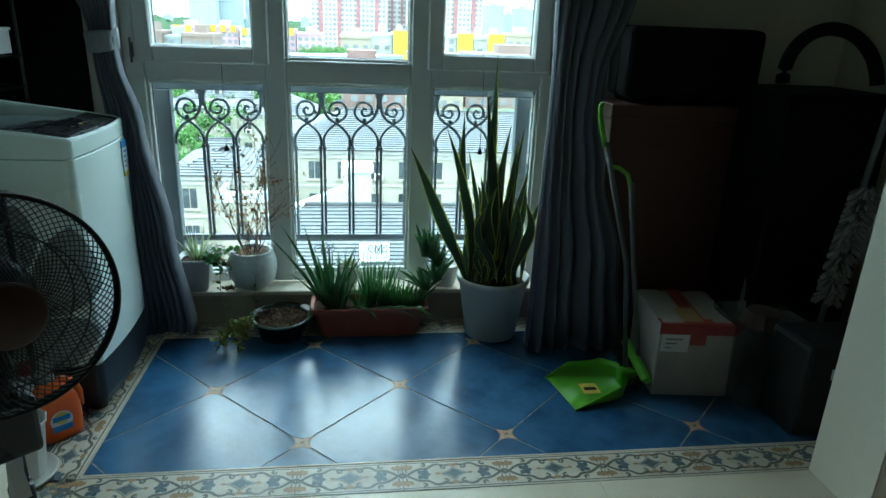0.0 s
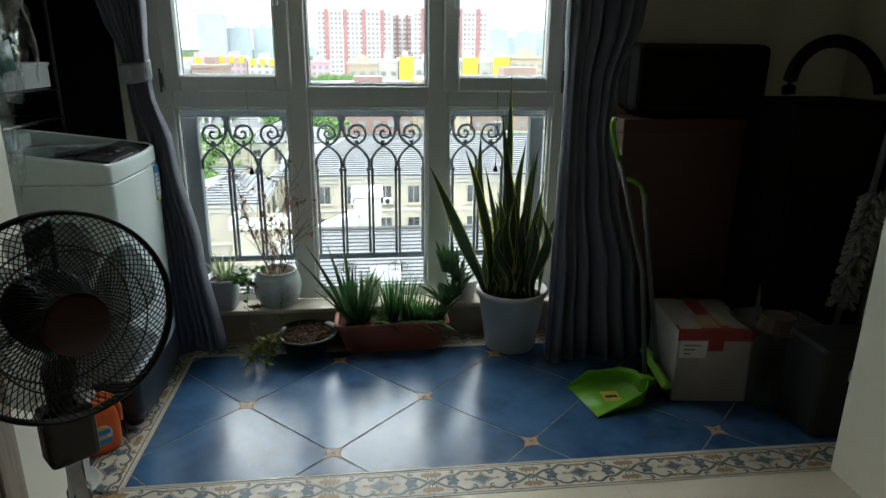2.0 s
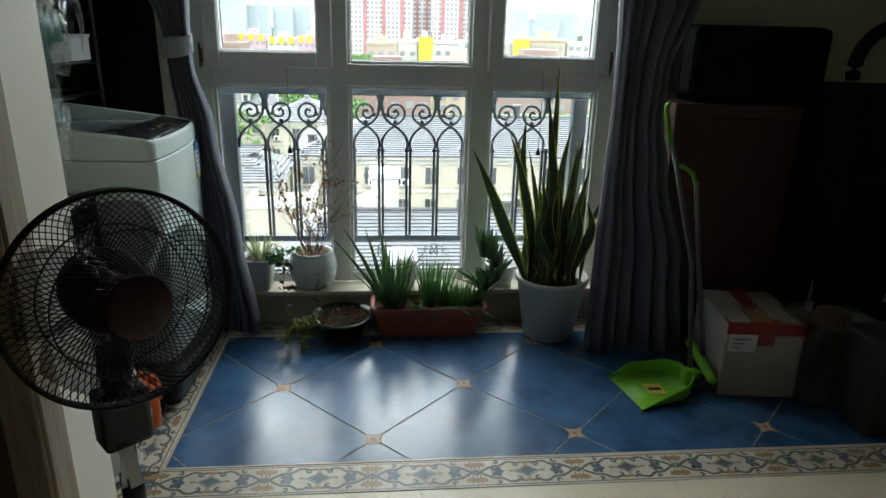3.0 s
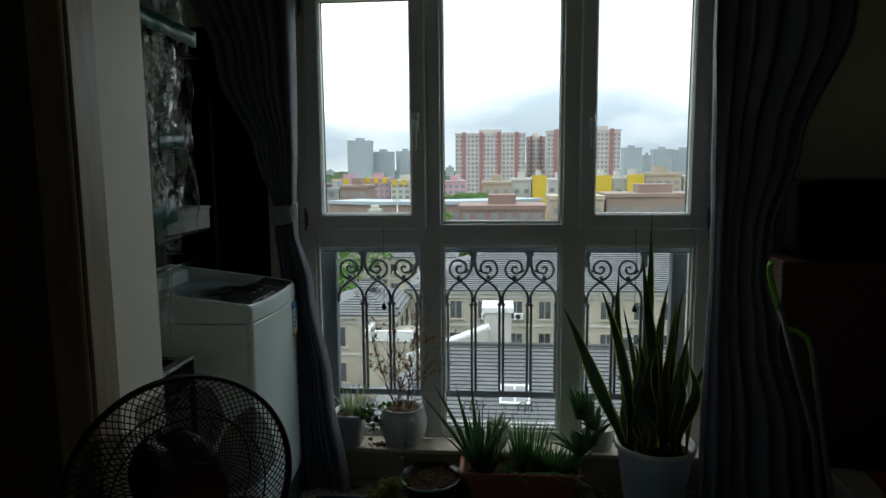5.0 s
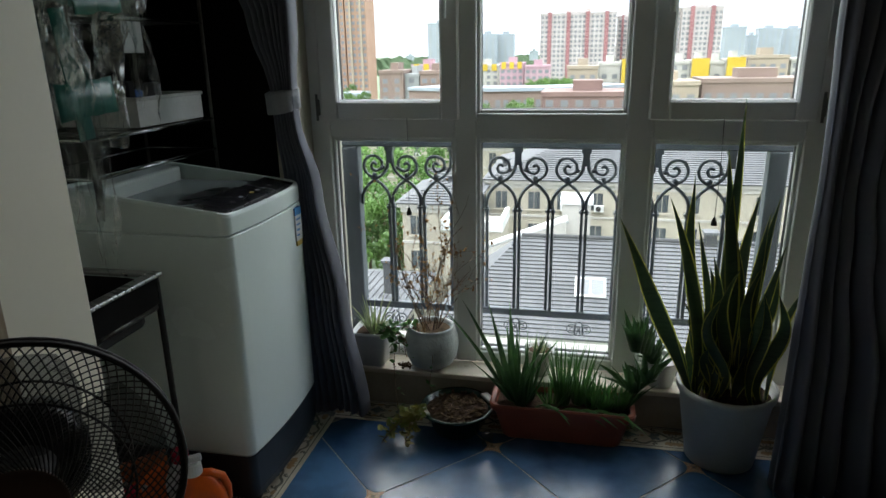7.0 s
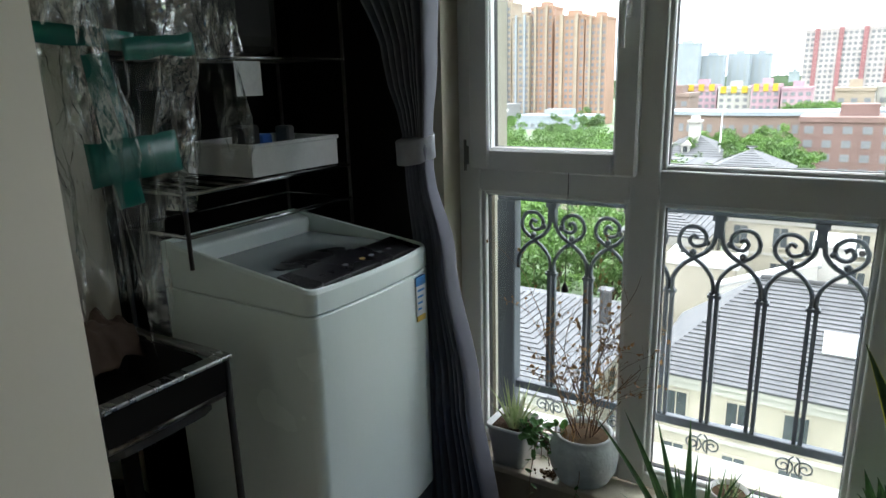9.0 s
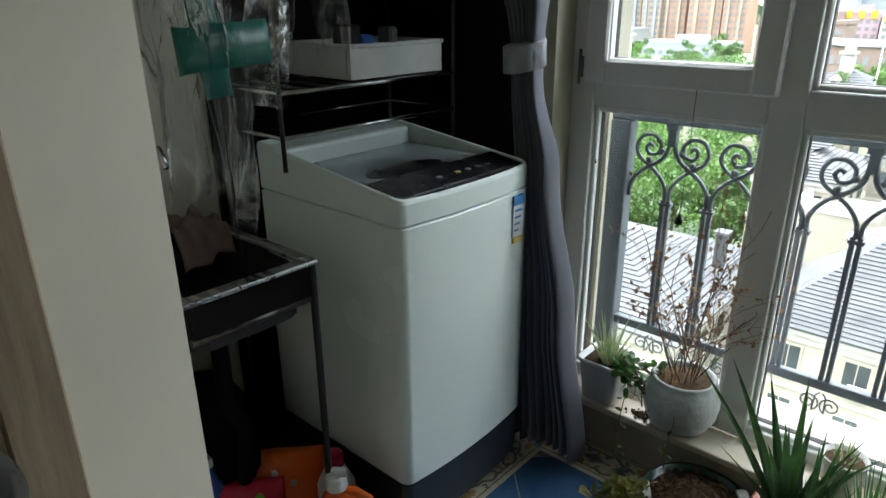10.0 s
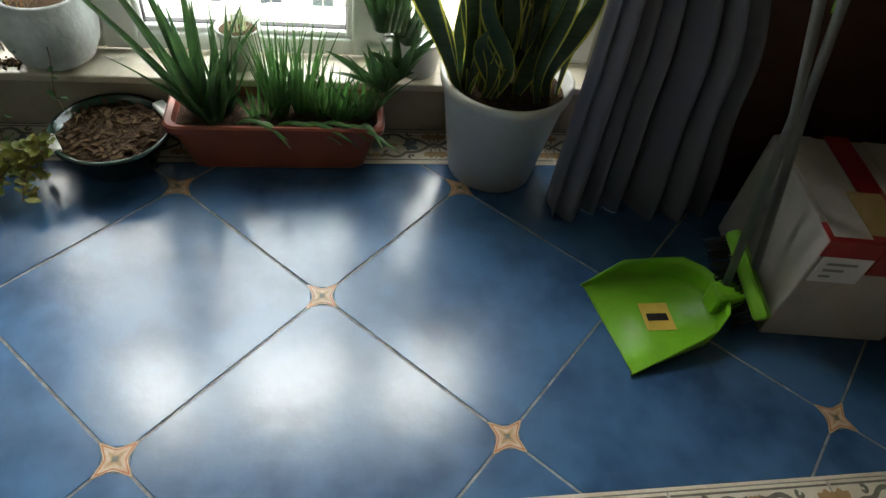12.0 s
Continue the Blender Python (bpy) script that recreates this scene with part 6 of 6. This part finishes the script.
def tree(seed, h, spread):
    rng = random.Random(seed)
    t = thing("tree", (0, 0, 0), 0, "leafy green courtyard tree", "tree", "courtyard trees")
    bm = bmesh.new()
    tube(bm, [(0, 0, 0), (0.1, 0, h * 0.3), (0.05, 0.1, h * 0.6)], 0.22, 7, 0.1)
    tips = []
    for k in range(9):
        a = k * 2.4
        tip = (spread * 0.7 * math.cos(a) * rng.uniform(0.5, 1), spread * 0.7 * math.sin(a) * rng.uniform(0.5, 1), h * rng.uniform(0.55, 0.95))
        tube(bm, [(0.05, 0, h * (0.28 + 0.03 * k)), ((tip[0]) / 2, tip[1] / 2, (h * 0.4 + tip[2]) / 2), tip], 0.09, 5, 0.03)
        tips.append(tip)
    part("trunk", bm, "bark", t)
    bm = bmesh.new()
    for c in range(30):
        b = rng.choice(tips)
        c0 = Vector(b) + Vector((rng.gauss(0, 1), rng.gauss(0, 1), rng.gauss(0, 0.7))) * spread * 0.32
        rad = spread * rng.uniform(0.18, 0.36)
        for _ in range(75):
            d = Vector((rng.gauss(0, 1), rng.gauss(0, 1), rng.gauss(0, 0.8)))
            p = c0 + d.normalized() * rad * rng.uniform(0.4, 1.05)
            q = Euler((rng.uniform(0, 6), rng.uniform(0, 6), rng.uniform(0, 6))).to_matrix()
            s = rng.uniform(0.12, 0.26)
            bm.faces.new([bm.verts.new(p + q @ Vector(v)) for v in ((-s, -s * 0.5, 0), (s, -s * 0.5, 0.05), (s * 0.7, s * 0.6, 0), (-s * 0.7, s * 0.6, 0.06))])
    part("crown", bm, "tree_leaf", t)
    return t


t1, t2 = tree(4, 10.5, 4.2), tree(8, 8.5, 3.6)
t1.matrix_basis, t2.matrix_basis = pose(-27, 56, GROUND), pose(-23.5, 51, GROUND)
spots = [(-31, 60, 1), (-24, 61, 2), (-19.5, 57.5, 1), (-33, 52, 2), (-29, 66, 1), (-22, 68, 2), (-36, 66, 1), (-16.5, 55.5, 2), (-40, 58, 1), (-26, 73, 1), (-34, 78, 2), (-20, 80, 1), (-5, 62, 2), (-30, 88, 1), (-40, 92, 2), (-22, 94, 1)]
for i, (x, y, k) in enumerate(spots):
    copy_thing(t1 if k == 1 else t2, pose(x, y, GROUND, 0, 0, 57 * i))
rng = random.Random(78)
for i in range(44):
    az = radians(rng.uniform(-27, -15) if i % 2 else rng.uniform(-11, -3.5))
    d = rng.uniform(118, 165)
    copy_thing(t1 if i % 2 else t2, pose(d * math.sin(az), d * math.cos(az), GROUND, 0, 0, 31 * i) @ Matrix.Diagonal((1.3, 1.3, 1.2 if i % 2 == 0 else 1.0, 1)))
rng = random.Random(77)
for i in range(22):
    az = radians(rng.uniform(-3.0, -0.8) if i % 2 else rng.uniform(-34, -19))
    d = rng.uniform(215, 240) if i % 2 else rng.uniform(180, 280)
    copy_thing(t1 if i % 2 else t2, pose(d * math.sin(az), d * math.cos(az), GROUND, 0, 0, 40 * i) @ Matrix.Diagonal((1.4, 1.4, 1.2, 1)))


def city_block(name, az0, az1, dist, top_el, wall, label, accent=None, stripes=0, floor_h=3.0, bay=3.4, depth=14, base=None, glass="far_glass", category="building", group="city blocks"):
    """A block seen between two bearings, its height from the angle of its top."""
    xa, xb = dist * math.tan(radians(az0)), dist * math.tan(radians(az1))
    w, h = xb - xa, 1.3 + dist * math.tan(radians(top_el)) - GROUND
    b = thing(name, ((xa + xb) / 2, dist, GROUND), 0, label, category, group)
    part("wall", boxes((-w / 2, w / 2, 0, depth, 0, h)), wall, b)
    part("parapet", boxes((-w / 2 - 0.3, w / 2 + 0.3, -0.3, depth + 0.3, h, h + 1.1), (-w / 6, w / 6, depth * 0.3, depth * 0.8, h + 1.1, h + 3.6)), wall, b)
    verts, faces = [], []
    n = max(1, int(w / bay))
    for r in range(int(h / floor_h)):
        z = 1.0 + r * floor_h
        for k in range(n):
            x = -w / 2 + (k + 0.5) * w / n
            ww = min(0.9, 0.3 * w / n)
            i = len(verts)
            for yy in (-0.12, 0.02):
                verts += [(x - ww, yy, z), (x + ww, yy, z), (x + ww, yy, z + 1.6), (x - ww, yy, z + 1.6)]
            faces += [(i, i + 1, i + 2, i + 3), (i, i + 4, i + 5, i + 1), (i + 2, i + 6, i + 7, i + 3), (i + 1, i + 5, i + 6, i + 2), (i, i + 3, i + 7, i + 4)]
    me = bpy.data.meshes.new("windows")
    me.from_pydata(verts, [], faces)
    me.materials.append(M[glass])
    ob = new("windows", me)
    ob.parent = b
    tagged(ob, kind="stuff")
    if accent and stripes:
        for k in range(stripes):
            x = -w / 2 + w * (k + 0.5) / stripes
            sw = w / stripes * (0.10 if stripes > 1 else 0.5)
            part("stripe", boxes((x - sw, x + sw, -1.2, 0.4, 0, h + 1.6)), accent, b)
    elif accent:
        for k in range(3):
            x = w * (k - 1) / 3
            part("top_panel", boxes((x - w * 0.09, x + w * 0.09, -0.5, 1.2, h - 1.9, h + 1.3)), accent, b)
    return b


TL = "tall white and red striped apartment tower in haze"
city_block("apartment_tower", -3.6, 2.5, 450, 2.80, "tower_white", TL, "tower_red", 4, bay=2.6)
city_block("apartment_tower", 2.6, 4.2, 462, 2.45, "tower_white", TL, "tower_red", 2, bay=2.6)
city_block("apartment_tower", 4.35, 7.4, 445, 2.95, "tower_white", TL, "tower_red", 2, bay=2.6)
city_block("apartment_tower", 7.5, 10.5, 440, 2.98, "tower_white", TL, "tower_red", 2, bay=2.6)
GL = "slim grey apartment tower in haze"
for n_, (a, b_, e) in enumerate(((-13.0, -11.0, 2.3), (-10.9, -9.1, 1.3), (-8.8, -7.3, 1.35), (-7.2, -5.8, 1.3), (10.7, 12.2, 1.45), (12.4, 13.0, 0.8), (13.1, 14.6, 1.3), (14.7, 16.3, 1.25), (17, 20, 1.0))):
    city_block("office_tower", a, b_, 600 + 18 * n_, e, "tower_grey", GL, bay=4.5, glass="win_frame")
OL = "tall orange-brown apartment tower"
for a, b_, e, m_ in ((-30.5, -27.5, 7.6, "tower_crimson"), (-27.4, -25.9, 6.6, "tan"), (-25.8, -24.4, 5.3, "tan"), (-24.3, -22.5, 6.0, "tower_orange"), (-22.3, -19.9, 5.1, "tower_orange"), (-19.8, -18.1, 4.8, "tower_orange")):
    city_block("apartment_tower", a, b_, 300 + 4 * e, e, m_, OL if m_ == "tower_orange" else "tall pale apartment tower" if m_ == "tan" else "tall crimson apartment tower", accent="tan" if m_ != "tan" else "tower_grey", stripes=2, bay=2.4)
PK, WY = "pink and cream walk-up apartments with yellow roof panels", "white apartment block with yellow top panels"
for a, b_, d, e, m_, lab, acc, st in (
        (-14.4, -11.9, 335, -1.15, "pink", PK, "yellow", 0), (-11.7, -9.4, 345, -1.05, "pink", PK, "yellow", 0), (-9.3, -7.0, 340, -1.25, "white_render", WY, "yellow", 0), (-6.9, -4.9, 330, -1.10, "pink", PK, "yellow", 0), (-4.8, -2.7, 325, -1.35, "pink", "pink and cream walk-up apartments", None, 0),
        (-1.2, 1.3, 250, -1.50, "tan", "tan apartment block with dark window bays", None, 0), (1.4, 3.1, 255, -1.25, "white_render", "white walk-up apartment block", None, 0), (3.2, 4.4, 252, -1.10, "white_render", WY, "yellow", 1), (4.5, 6.8, 270, -1.30, "white_render", "white walk-up apartment block", None, 0),
        (6.9, 8.5, 250, -1.20, "white_render", "cream walk-up apartment block", None, 0), (8.6, 9.9, 248, -1.15, "white_render", WY, "yellow", 1), (10.0, 11.1, 250, -1.25, "white_render", "cream walk-up apartment block", None, 0), (11.2, 12.5, 247, -1.10, "white_render", WY, "yellow", 1), (12.7, 15.5, 255, -0.85, "tan", "tan walk-up apartment block", None, 0), (15.7, 21.0, 260, -1.1, "white_render", "white walk-up apartment block", None, 0)):
    city_block("apartment_block", a, b_, d, e, m_, lab, acc, st, bay=2.8, depth=12)
for a, b_, d, e, m_, lab in ((-17.2, -15.2, 230, -1.70, "brick", "brown brick apartment block with balconies"), (-15.1, -13.8, 233, -2.0, "win_frame", "glass stair bay between brick blocks"), (-13.7, -11.4, 230, -1.80, "brick", "brown brick apartment block with balconies"), (-3.2, 4.4, 165, -3.75, "red_roof", "red brick block with a flat roof"), (4.8, 9.4, 185, -2.9, "tan", "low tan building among roofs"), (9.6, 18, 190, -2.7, "brick", "low brick flat-roofed building"), (-31, -26.3, 290, -2.6, "win_frame", "dark low commercial building"), (-25.5, -19.0, 285, -3.6, "tower_grey", "pale low podium below the towers")):
    city_block("low_block", a, b_, d, e, m_, lab, bay=3.2, depth=16)
# the long brick building on a curve
arc = thing("arc_building", (-24.5, 240, GROUND), 0, "long curved brown brick building with a grey parapet", "building", "city blocks")
wall_, cap_, glass_ = bmesh.new(), bmesh.new(), bmesh.new()
ARC = [(48 * math.sin(radians(a)), -48 * math.cos(radians(a))) for a in range(-36, 62, 7)]
for bm_, z0, z1, k0 in ((wall_, 0, 12.2, 1.0), (cap_, 12.2, 13.2, 1.012)):
    rings = [[bm_.verts.new((x * k, y * k, z)) for x, y in ARC] for k, z in ((k0, z0), (k0, z1), (0.72, z1))]
    for lo, hi in zip(rings, rings[1:]):
        for i in range(len(ARC) - 1):
            bm_.faces.new((lo[i], lo[i + 1], hi[i + 1], hi[i]))
for (xa, ya), (xb, yb) in zip(ARC, ARC[1:]):
    for z in (3.4, 7.6):
        for t in (0.18, 0.58):
            p0, p1 = Vector((xa + (xb - xa) * t, ya + (yb - ya) * t, 0)) * 1.003, Vector((xa + (xb - xa) * (t + 0.24), ya + (yb - ya) * (t + 0.24), 0)) * 1.003
            glass_.faces.new([glass_.verts.new(p + Vector((0, 0, h))) for p, h in ((p0, z), (p1, z), (p1, z + 2.2), (p0, z + 2.2))])
part("wall", wall_, "brick", arc)
part("parapet", cap_, "tower_grey", arc)
tagged(part("windows", glass_, "far_glass", arc), kind="stuff")
for az_ in (-26.4, -8.7):
    lm = thing("street_lamp", (120 * math.tan(radians(az_)), 120, GROUND), 0, "tall pale lamp mast above the trees", "street lamp", "lamp masts")
    bm = bmesh.new()
    tube(bm, [(0, 0, 0), (0, 0, 17)], 0.20, 6, 0.12)
    part("mast", bm, "ac_white", lm)
    part("head", boxes((-0.8, 0.8, -0.3, 0.3, 17, 17.4)), "ac_white", lm)
# far woods and haze of the city's edge
rng = random.Random(5)
verts, faces = [], []
for i in range(900):
    az_ = radians(rng.uniform(-60, 60))
    d = rng.uniform(700, 1700)
    s = rng.uniform(8, 18)
    x, y, z = d * math.sin(az_), d * math.cos(az_), GROUND
    i0 = len(verts)
    verts += [(x - s, y, z), (x + s, y, z), (x + s * 0.8, y, z + s * 0.7), (x + s * 0.2, y + 2, z + s * rng.uniform(0.8, 1.1)), (x - s * 0.6, y, z + s * 0.75), (x, y + s, z)]
    faces += [(i0, i0 + 1, i0 + 2, i0 + 3, i0 + 4), (i0 + 1, i0 + 5, i0 + 3, i0 + 2), (i0 + 5, i0, i0 + 4, i0 + 3)]
me = bpy.data.meshes.new("far_woods")
me.from_pydata(verts, [], faces)
me.materials.append(M["far_green"])
tagged(new("far_woods", me), "hazy tree belts between far city blocks", "trees", "", "stuff")
for i in range(46):
    az_ = rng.uniform(-40, 40)
    city_block("far_building", az_, az_ + rng.uniform(0.4, 1.2), rng.uniform(800, 1500), rng.uniform(-0.5, 0.15), "city_haze", "hazy far building on the skyline", group="skyline", bay=9, floor_h=6, glass="tower_grey")


# ---- floor pieces ----
TILE = 0.7071
IX0, IX1, IY0, IY1 = -0.306, 2.62, -0.476, 0.452
BW = 0.140                             # width of the border course


def clip(poly, x0, x1, y0, y1):
    for ax, lim, keep in ((0, x0, 1), (0, x1, -1), (1, y0, 1), (1, y1, -1)):
        out = []
        for a, b in zip(poly, poly[1:] + poly[:1]):
            ia, ib = keep * (a[ax] - lim) >= 0, keep * (b[ax] - lim) >= 0
            if ia:
                out.append(a)
            if ia != ib:
                t = (lim - a[ax]) / (b[ax] - a[ax])
                out.append((a[0] + (b[0] - a[0]) * t, a[1] + (b[1] - a[1]) * t))
        poly = out
        if len(poly) < 3:
            return []
    return poly


floor_ob = bpy.data.objects["floor"]
H2, CUT, GAP = TILE / 2, 0.021, 0.0028
for ox, oy in ((H2, 0.0), (0.0, H2)):
    for i in range(-3, 6):
        for j in range(-3, 4):
            cx, cy = ox + i * TILE, oy + j * TILE
            h = H2 - GAP * 1.41
            oct_ = [(cx + h - CUT, cy - CUT), (cx + h - CUT, cy + CUT), (cx + CUT, cy + h - CUT), (cx - CUT, cy + h - CUT), (cx - h + CUT, cy + CUT), (cx - h + CUT, cy - CUT), (cx - CUT, cy - h + CUT), (cx + CUT, cy - h + CUT)]
            poly = clip(oct_, IX0 + 0.004, IX1, IY0 + 0.004, IY1 - 0.004)
            if len(poly) < 3 or abs(area_sign(poly)) < 0.002:
                continue
            bm = bmesh.new()
            slab(bm, poly, -0.0045, 0.0, 0, 0.0016)
            part("tile", bm, "blue_tile", floor_ob)
bm = bmesh.new()


def star(r, n=6, dip=0.62):
    pts = []
    for q in range(4):
        a0, a1 = radians(90 * q + 45), radians(90 * q + 135)
        p0, p1 = Vector((math.cos(a0), math.sin(a0))) * r, Vector((math.cos(a1), math.sin(a1))) * r
        for k in range(n):
            t = k / n
            p = p0.lerp(p1, t)
            p *= 1 - (1 - dip) * math.sin(math.pi * t)
            pts.append(p)
    return pts


for r, z, mi, dip in ((0.052, 0.0002, 3, 0.62), (0.048, 0.0006, 0, 0.62), (0.043, 0.0009, 1, 0.62), (0.036, 0.0012, 0, 0.64), (0.022, 0.0015, 2, 0.5), (0.009, 0.0018, 3, 0.8)):
    c = bm.verts.new((0, 0, z))
    vs = [bm.verts.new((p.x, p.y, z)) for p in star(r, 6, dip)]
    for i in range(len(vs)):
        bm.faces.new((c, vs[i], vs[(i + 1) % len(vs)])).material_index = mi
ins = part("insert_tile", bm, ["insert", "rust", "ochre", "stem"], floor_ob)
first = True
for i in range(-3, 8):
    for j in range(-3, 4):
        for x, y in ((i * TILE, j * TILE), (i * TILE + H2, j * TILE + H2)):
            if not (IX0 + 0.05 < x < IX1 - 0.05 and IY0 + 0.05 < y < IY1 - 0.02):
                continue
            if first:
                ins.matrix_basis = pose(x, y, 0)
                first = False
            else:
                share("insert_tile", ins.data, floor_ob, pose(x, y, 0))


def lobe(bm, cx, cy, a, L, w, z, mi):
    """Small leaf from (cx, cy) in direction a."""
    ca, sa = math.cos(a), math.sin(a)
    flat(bm, [(cx + ca * u * L - sa * v * w, cy + sa * u * L + ca * v * w) for u, v in ((0, 0), (0.35, -0.9), (0.75, -0.75), (1, 0), (0.75, 0.75), (0.35, 0.9))], z, mi)


def curl(bm, cx, cy, r, a0, turn_, z, w=0.0078, mi=3):
    ribbon(bm, [(cx + r * (1 - k / 15) * math.cos(a0 + turn_ * k * 0.42), cy + r * (1 - k / 15) * math.sin(a0 + turn_ * k * 0.42)) for k in range(13)], w, z, mi)


def border_mesh(L):
    """One patterned border tile, long side along x: medallion, flowers, crossing stems and acanthus at the joints."""
    bm = bmesh.new()
    hx, hy = L / 2 - 0.0012, BW / 2 - 0.0012
    k_ = hx / 0.161
    slab(bm, [(-hx, -hy), (hx, -hy), (hx, hy), (-hx, hy)], -0.0045, 0.0, 0, 0.0014)
    z = 0.0004
    for y in (-hy + 0.0085, hy - 0.0085):
        ribbon(bm, [(-hx + 0.002, y), (hx - 0.002, y)], 0.0045, z, 3)
    for s in (-1, 1):
        for q in (-1, 1):
            stem = [(0.010, 0.047), (0.024, 0.041), (0.036, 0.044), (0.050, 0.050), (0.066, 0.046), (0.076, 0.034), (0.088, 0.028), (0.104, 0.030), (0.122, 0.022), (0.140, 0.008), (0.161, -0.010)]
            pts = []
            for a, b in zip(stem, stem[1:]):
                pts += [(a[0] + (b[0] - a[0]) * t, a[1] + (b[1] - a[1]) * t) for t in (0, 0.5)]
            pts.append(stem[-1])
            sm = [pts[0]] + [tuple((pts[i - 1][d] + 2 * pts[i][d] + pts[i + 1][d]) / 4 for d in (0, 1)) for i in range(1, len(pts) - 1)] + [pts[-1]]
            ribbon(bm, [(q * x * k_, s * y) for x, y in sm], 0.0098, z + 0.0002 + 0.0001 * (q > 0) + 0.0001 * (s > 0), 3)
            curl(bm, q * 0.030 * k_, s * 0.034, 0.0105, 1.2 if q > 0 else 1.9, -q * s, z + 0.0006)
            curl(bm, q * 0.096 * k_, s * 0.046, 0.0095, 2.0 * s, q * s, z + 0.0008)
            lobe(bm, q * 0.014 * k_, s * 0.046, math.pi / 2 + q * 1.9 if s > 0 else -math.pi / 2 - q * 1.9, 0.022, 0.0085, z + 0.0011 + 0.0001 * (q > 0), 2)
            for a in (-0.75, 0.0, 0.75):
                lobe(bm, q * 0.148 * k_, s * 0.026, s * (math.pi / 2) + a, 0.028, 0.0098, z + 0.0007 + 0.0001 * a, 2)
            ribbon(bm, [(q * 0.150 * k_, s * 0.012), (q * 0.150 * k_, s * 0.030)], 0.004, z + 0.0010, 3)
    for f, zz, mi in ((1.0, 0.0016, 3), (0.86, 0.0019, 0), (0.76, 0.0022, 1), (0.34, 0.0024, 3), (0.20, 0.0026, 1)):
        d = []
        for q in range(4):
            p0 = (0.047 * k_ * f, 0) if q % 2 == 0 else (0, 0.034 * f)
            p1 = (0, 0.034 * f) if q % 2 == 0 else (0.047 * k_ * f, 0)
            sg = ((1, 1), (-1, 1), (-1, -1), (1, -1))[q]
            for t in (0, 0.33, 0.66):
                x, y = p0[0] + (p1[0] - p0[0]) * t, p0[1] + (p1[1] - p0[1]) * t
                g = 1 - 0.20 * math.sin(math.pi * t)
                d.append((sg[0] * x * g, sg[1] * y * g))
        flat(bm, d, z + zz, mi)
    for q in (-1, 1):
        lobe(bm, q * 0.041 * k_, 0, 0 if q > 0 else math.pi, 0.020, 0.0065, z + 0.0028, 2)
        for n_, a in enumerate((-2.2, -1.1, 0, 1.1, 2.2)):
            lobe(bm, q * 0.097 * k_, 0, a + (math.pi if q > 0 else 0), 0.027 - 0.002 * (a == 0), 0.0105, z + 0.0013 + 0.00005 * n_, 1)
        flat(bm, [(q * 0.097 * k_ + 0.005 * math.cos(t), 0.005 * math.sin(t)) for t in (0, 1.05, 2.1, 3.14, 4.2, 5.2)], z + 0.0018, 3)
    return bm


LB = 0.331
bt = part("border_tile", border_mesh(LB), ["border", "navy", "ochre", "stem"], floor_ob)
laid = []
for k in range(9):
    laid.append(pose(-0.312 + LB * (k + 0.5) + 0.0, IY0 - BW / 2 - 0.004, 0))
    laid.append(pose(-0.312 + LB * (k + 0.5), IY1 + BW / 2 + 0.004, 0))
for k in range(3):
    laid.append(pose(IX0 - BW / 2 - 0.004, -0.473 + 0.1 + LB * (k + 0.5) - 0.166 + 0.0, 0, 0, 0, 90))
for k, m in enumerate(laid):
    if k == 0:
        bt.matrix_basis = m
    else:
        share("border_tile", bt.data, floor_ob, m)
bm = border_mesh(BW + 0.002)
corner = part("corner_tile", bm, ["border", "navy", "ochre", "stem"], floor_ob)
corner.matrix_basis = pose(IX0 - BW / 2 - 0.004, IY0 - BW / 2 - 0.004, 0)
strip = boxes((IX0 - 0.0035, IX0 + 0.0035, IY0, IY1, -0.004, 0.0012), (IX0, IX1, IY0 - 0.0035, IY0 + 0.0035, -0.004, 0.0012), (IX0, IX1, IY1 - 0.0035, IY1 + 0.0035, -0.004, 0.0012))
setting("trim_strip", strip, "sill", "thin pale listello between blue tiles and patterned border")
# wide pale floor tiles of the room
room_floor = bpy.data.objects["floor_room"]
rt = part("tile", boxes((-0.399, 0.399, -0.399, 0.399, -0.003, 0.0, 0.0015, 1)), "room_floor", room_floor)
rt.matrix_basis = pose(0.1, -1.025, 0)
for i in range(-3, 5):
    for j in range(0, 5):
        if (i, j) != (0, 0):
            share("tile", rt.data, room_floor, pose(0.1 + 0.802 * i, -1.025 - 0.802 * j, 0))
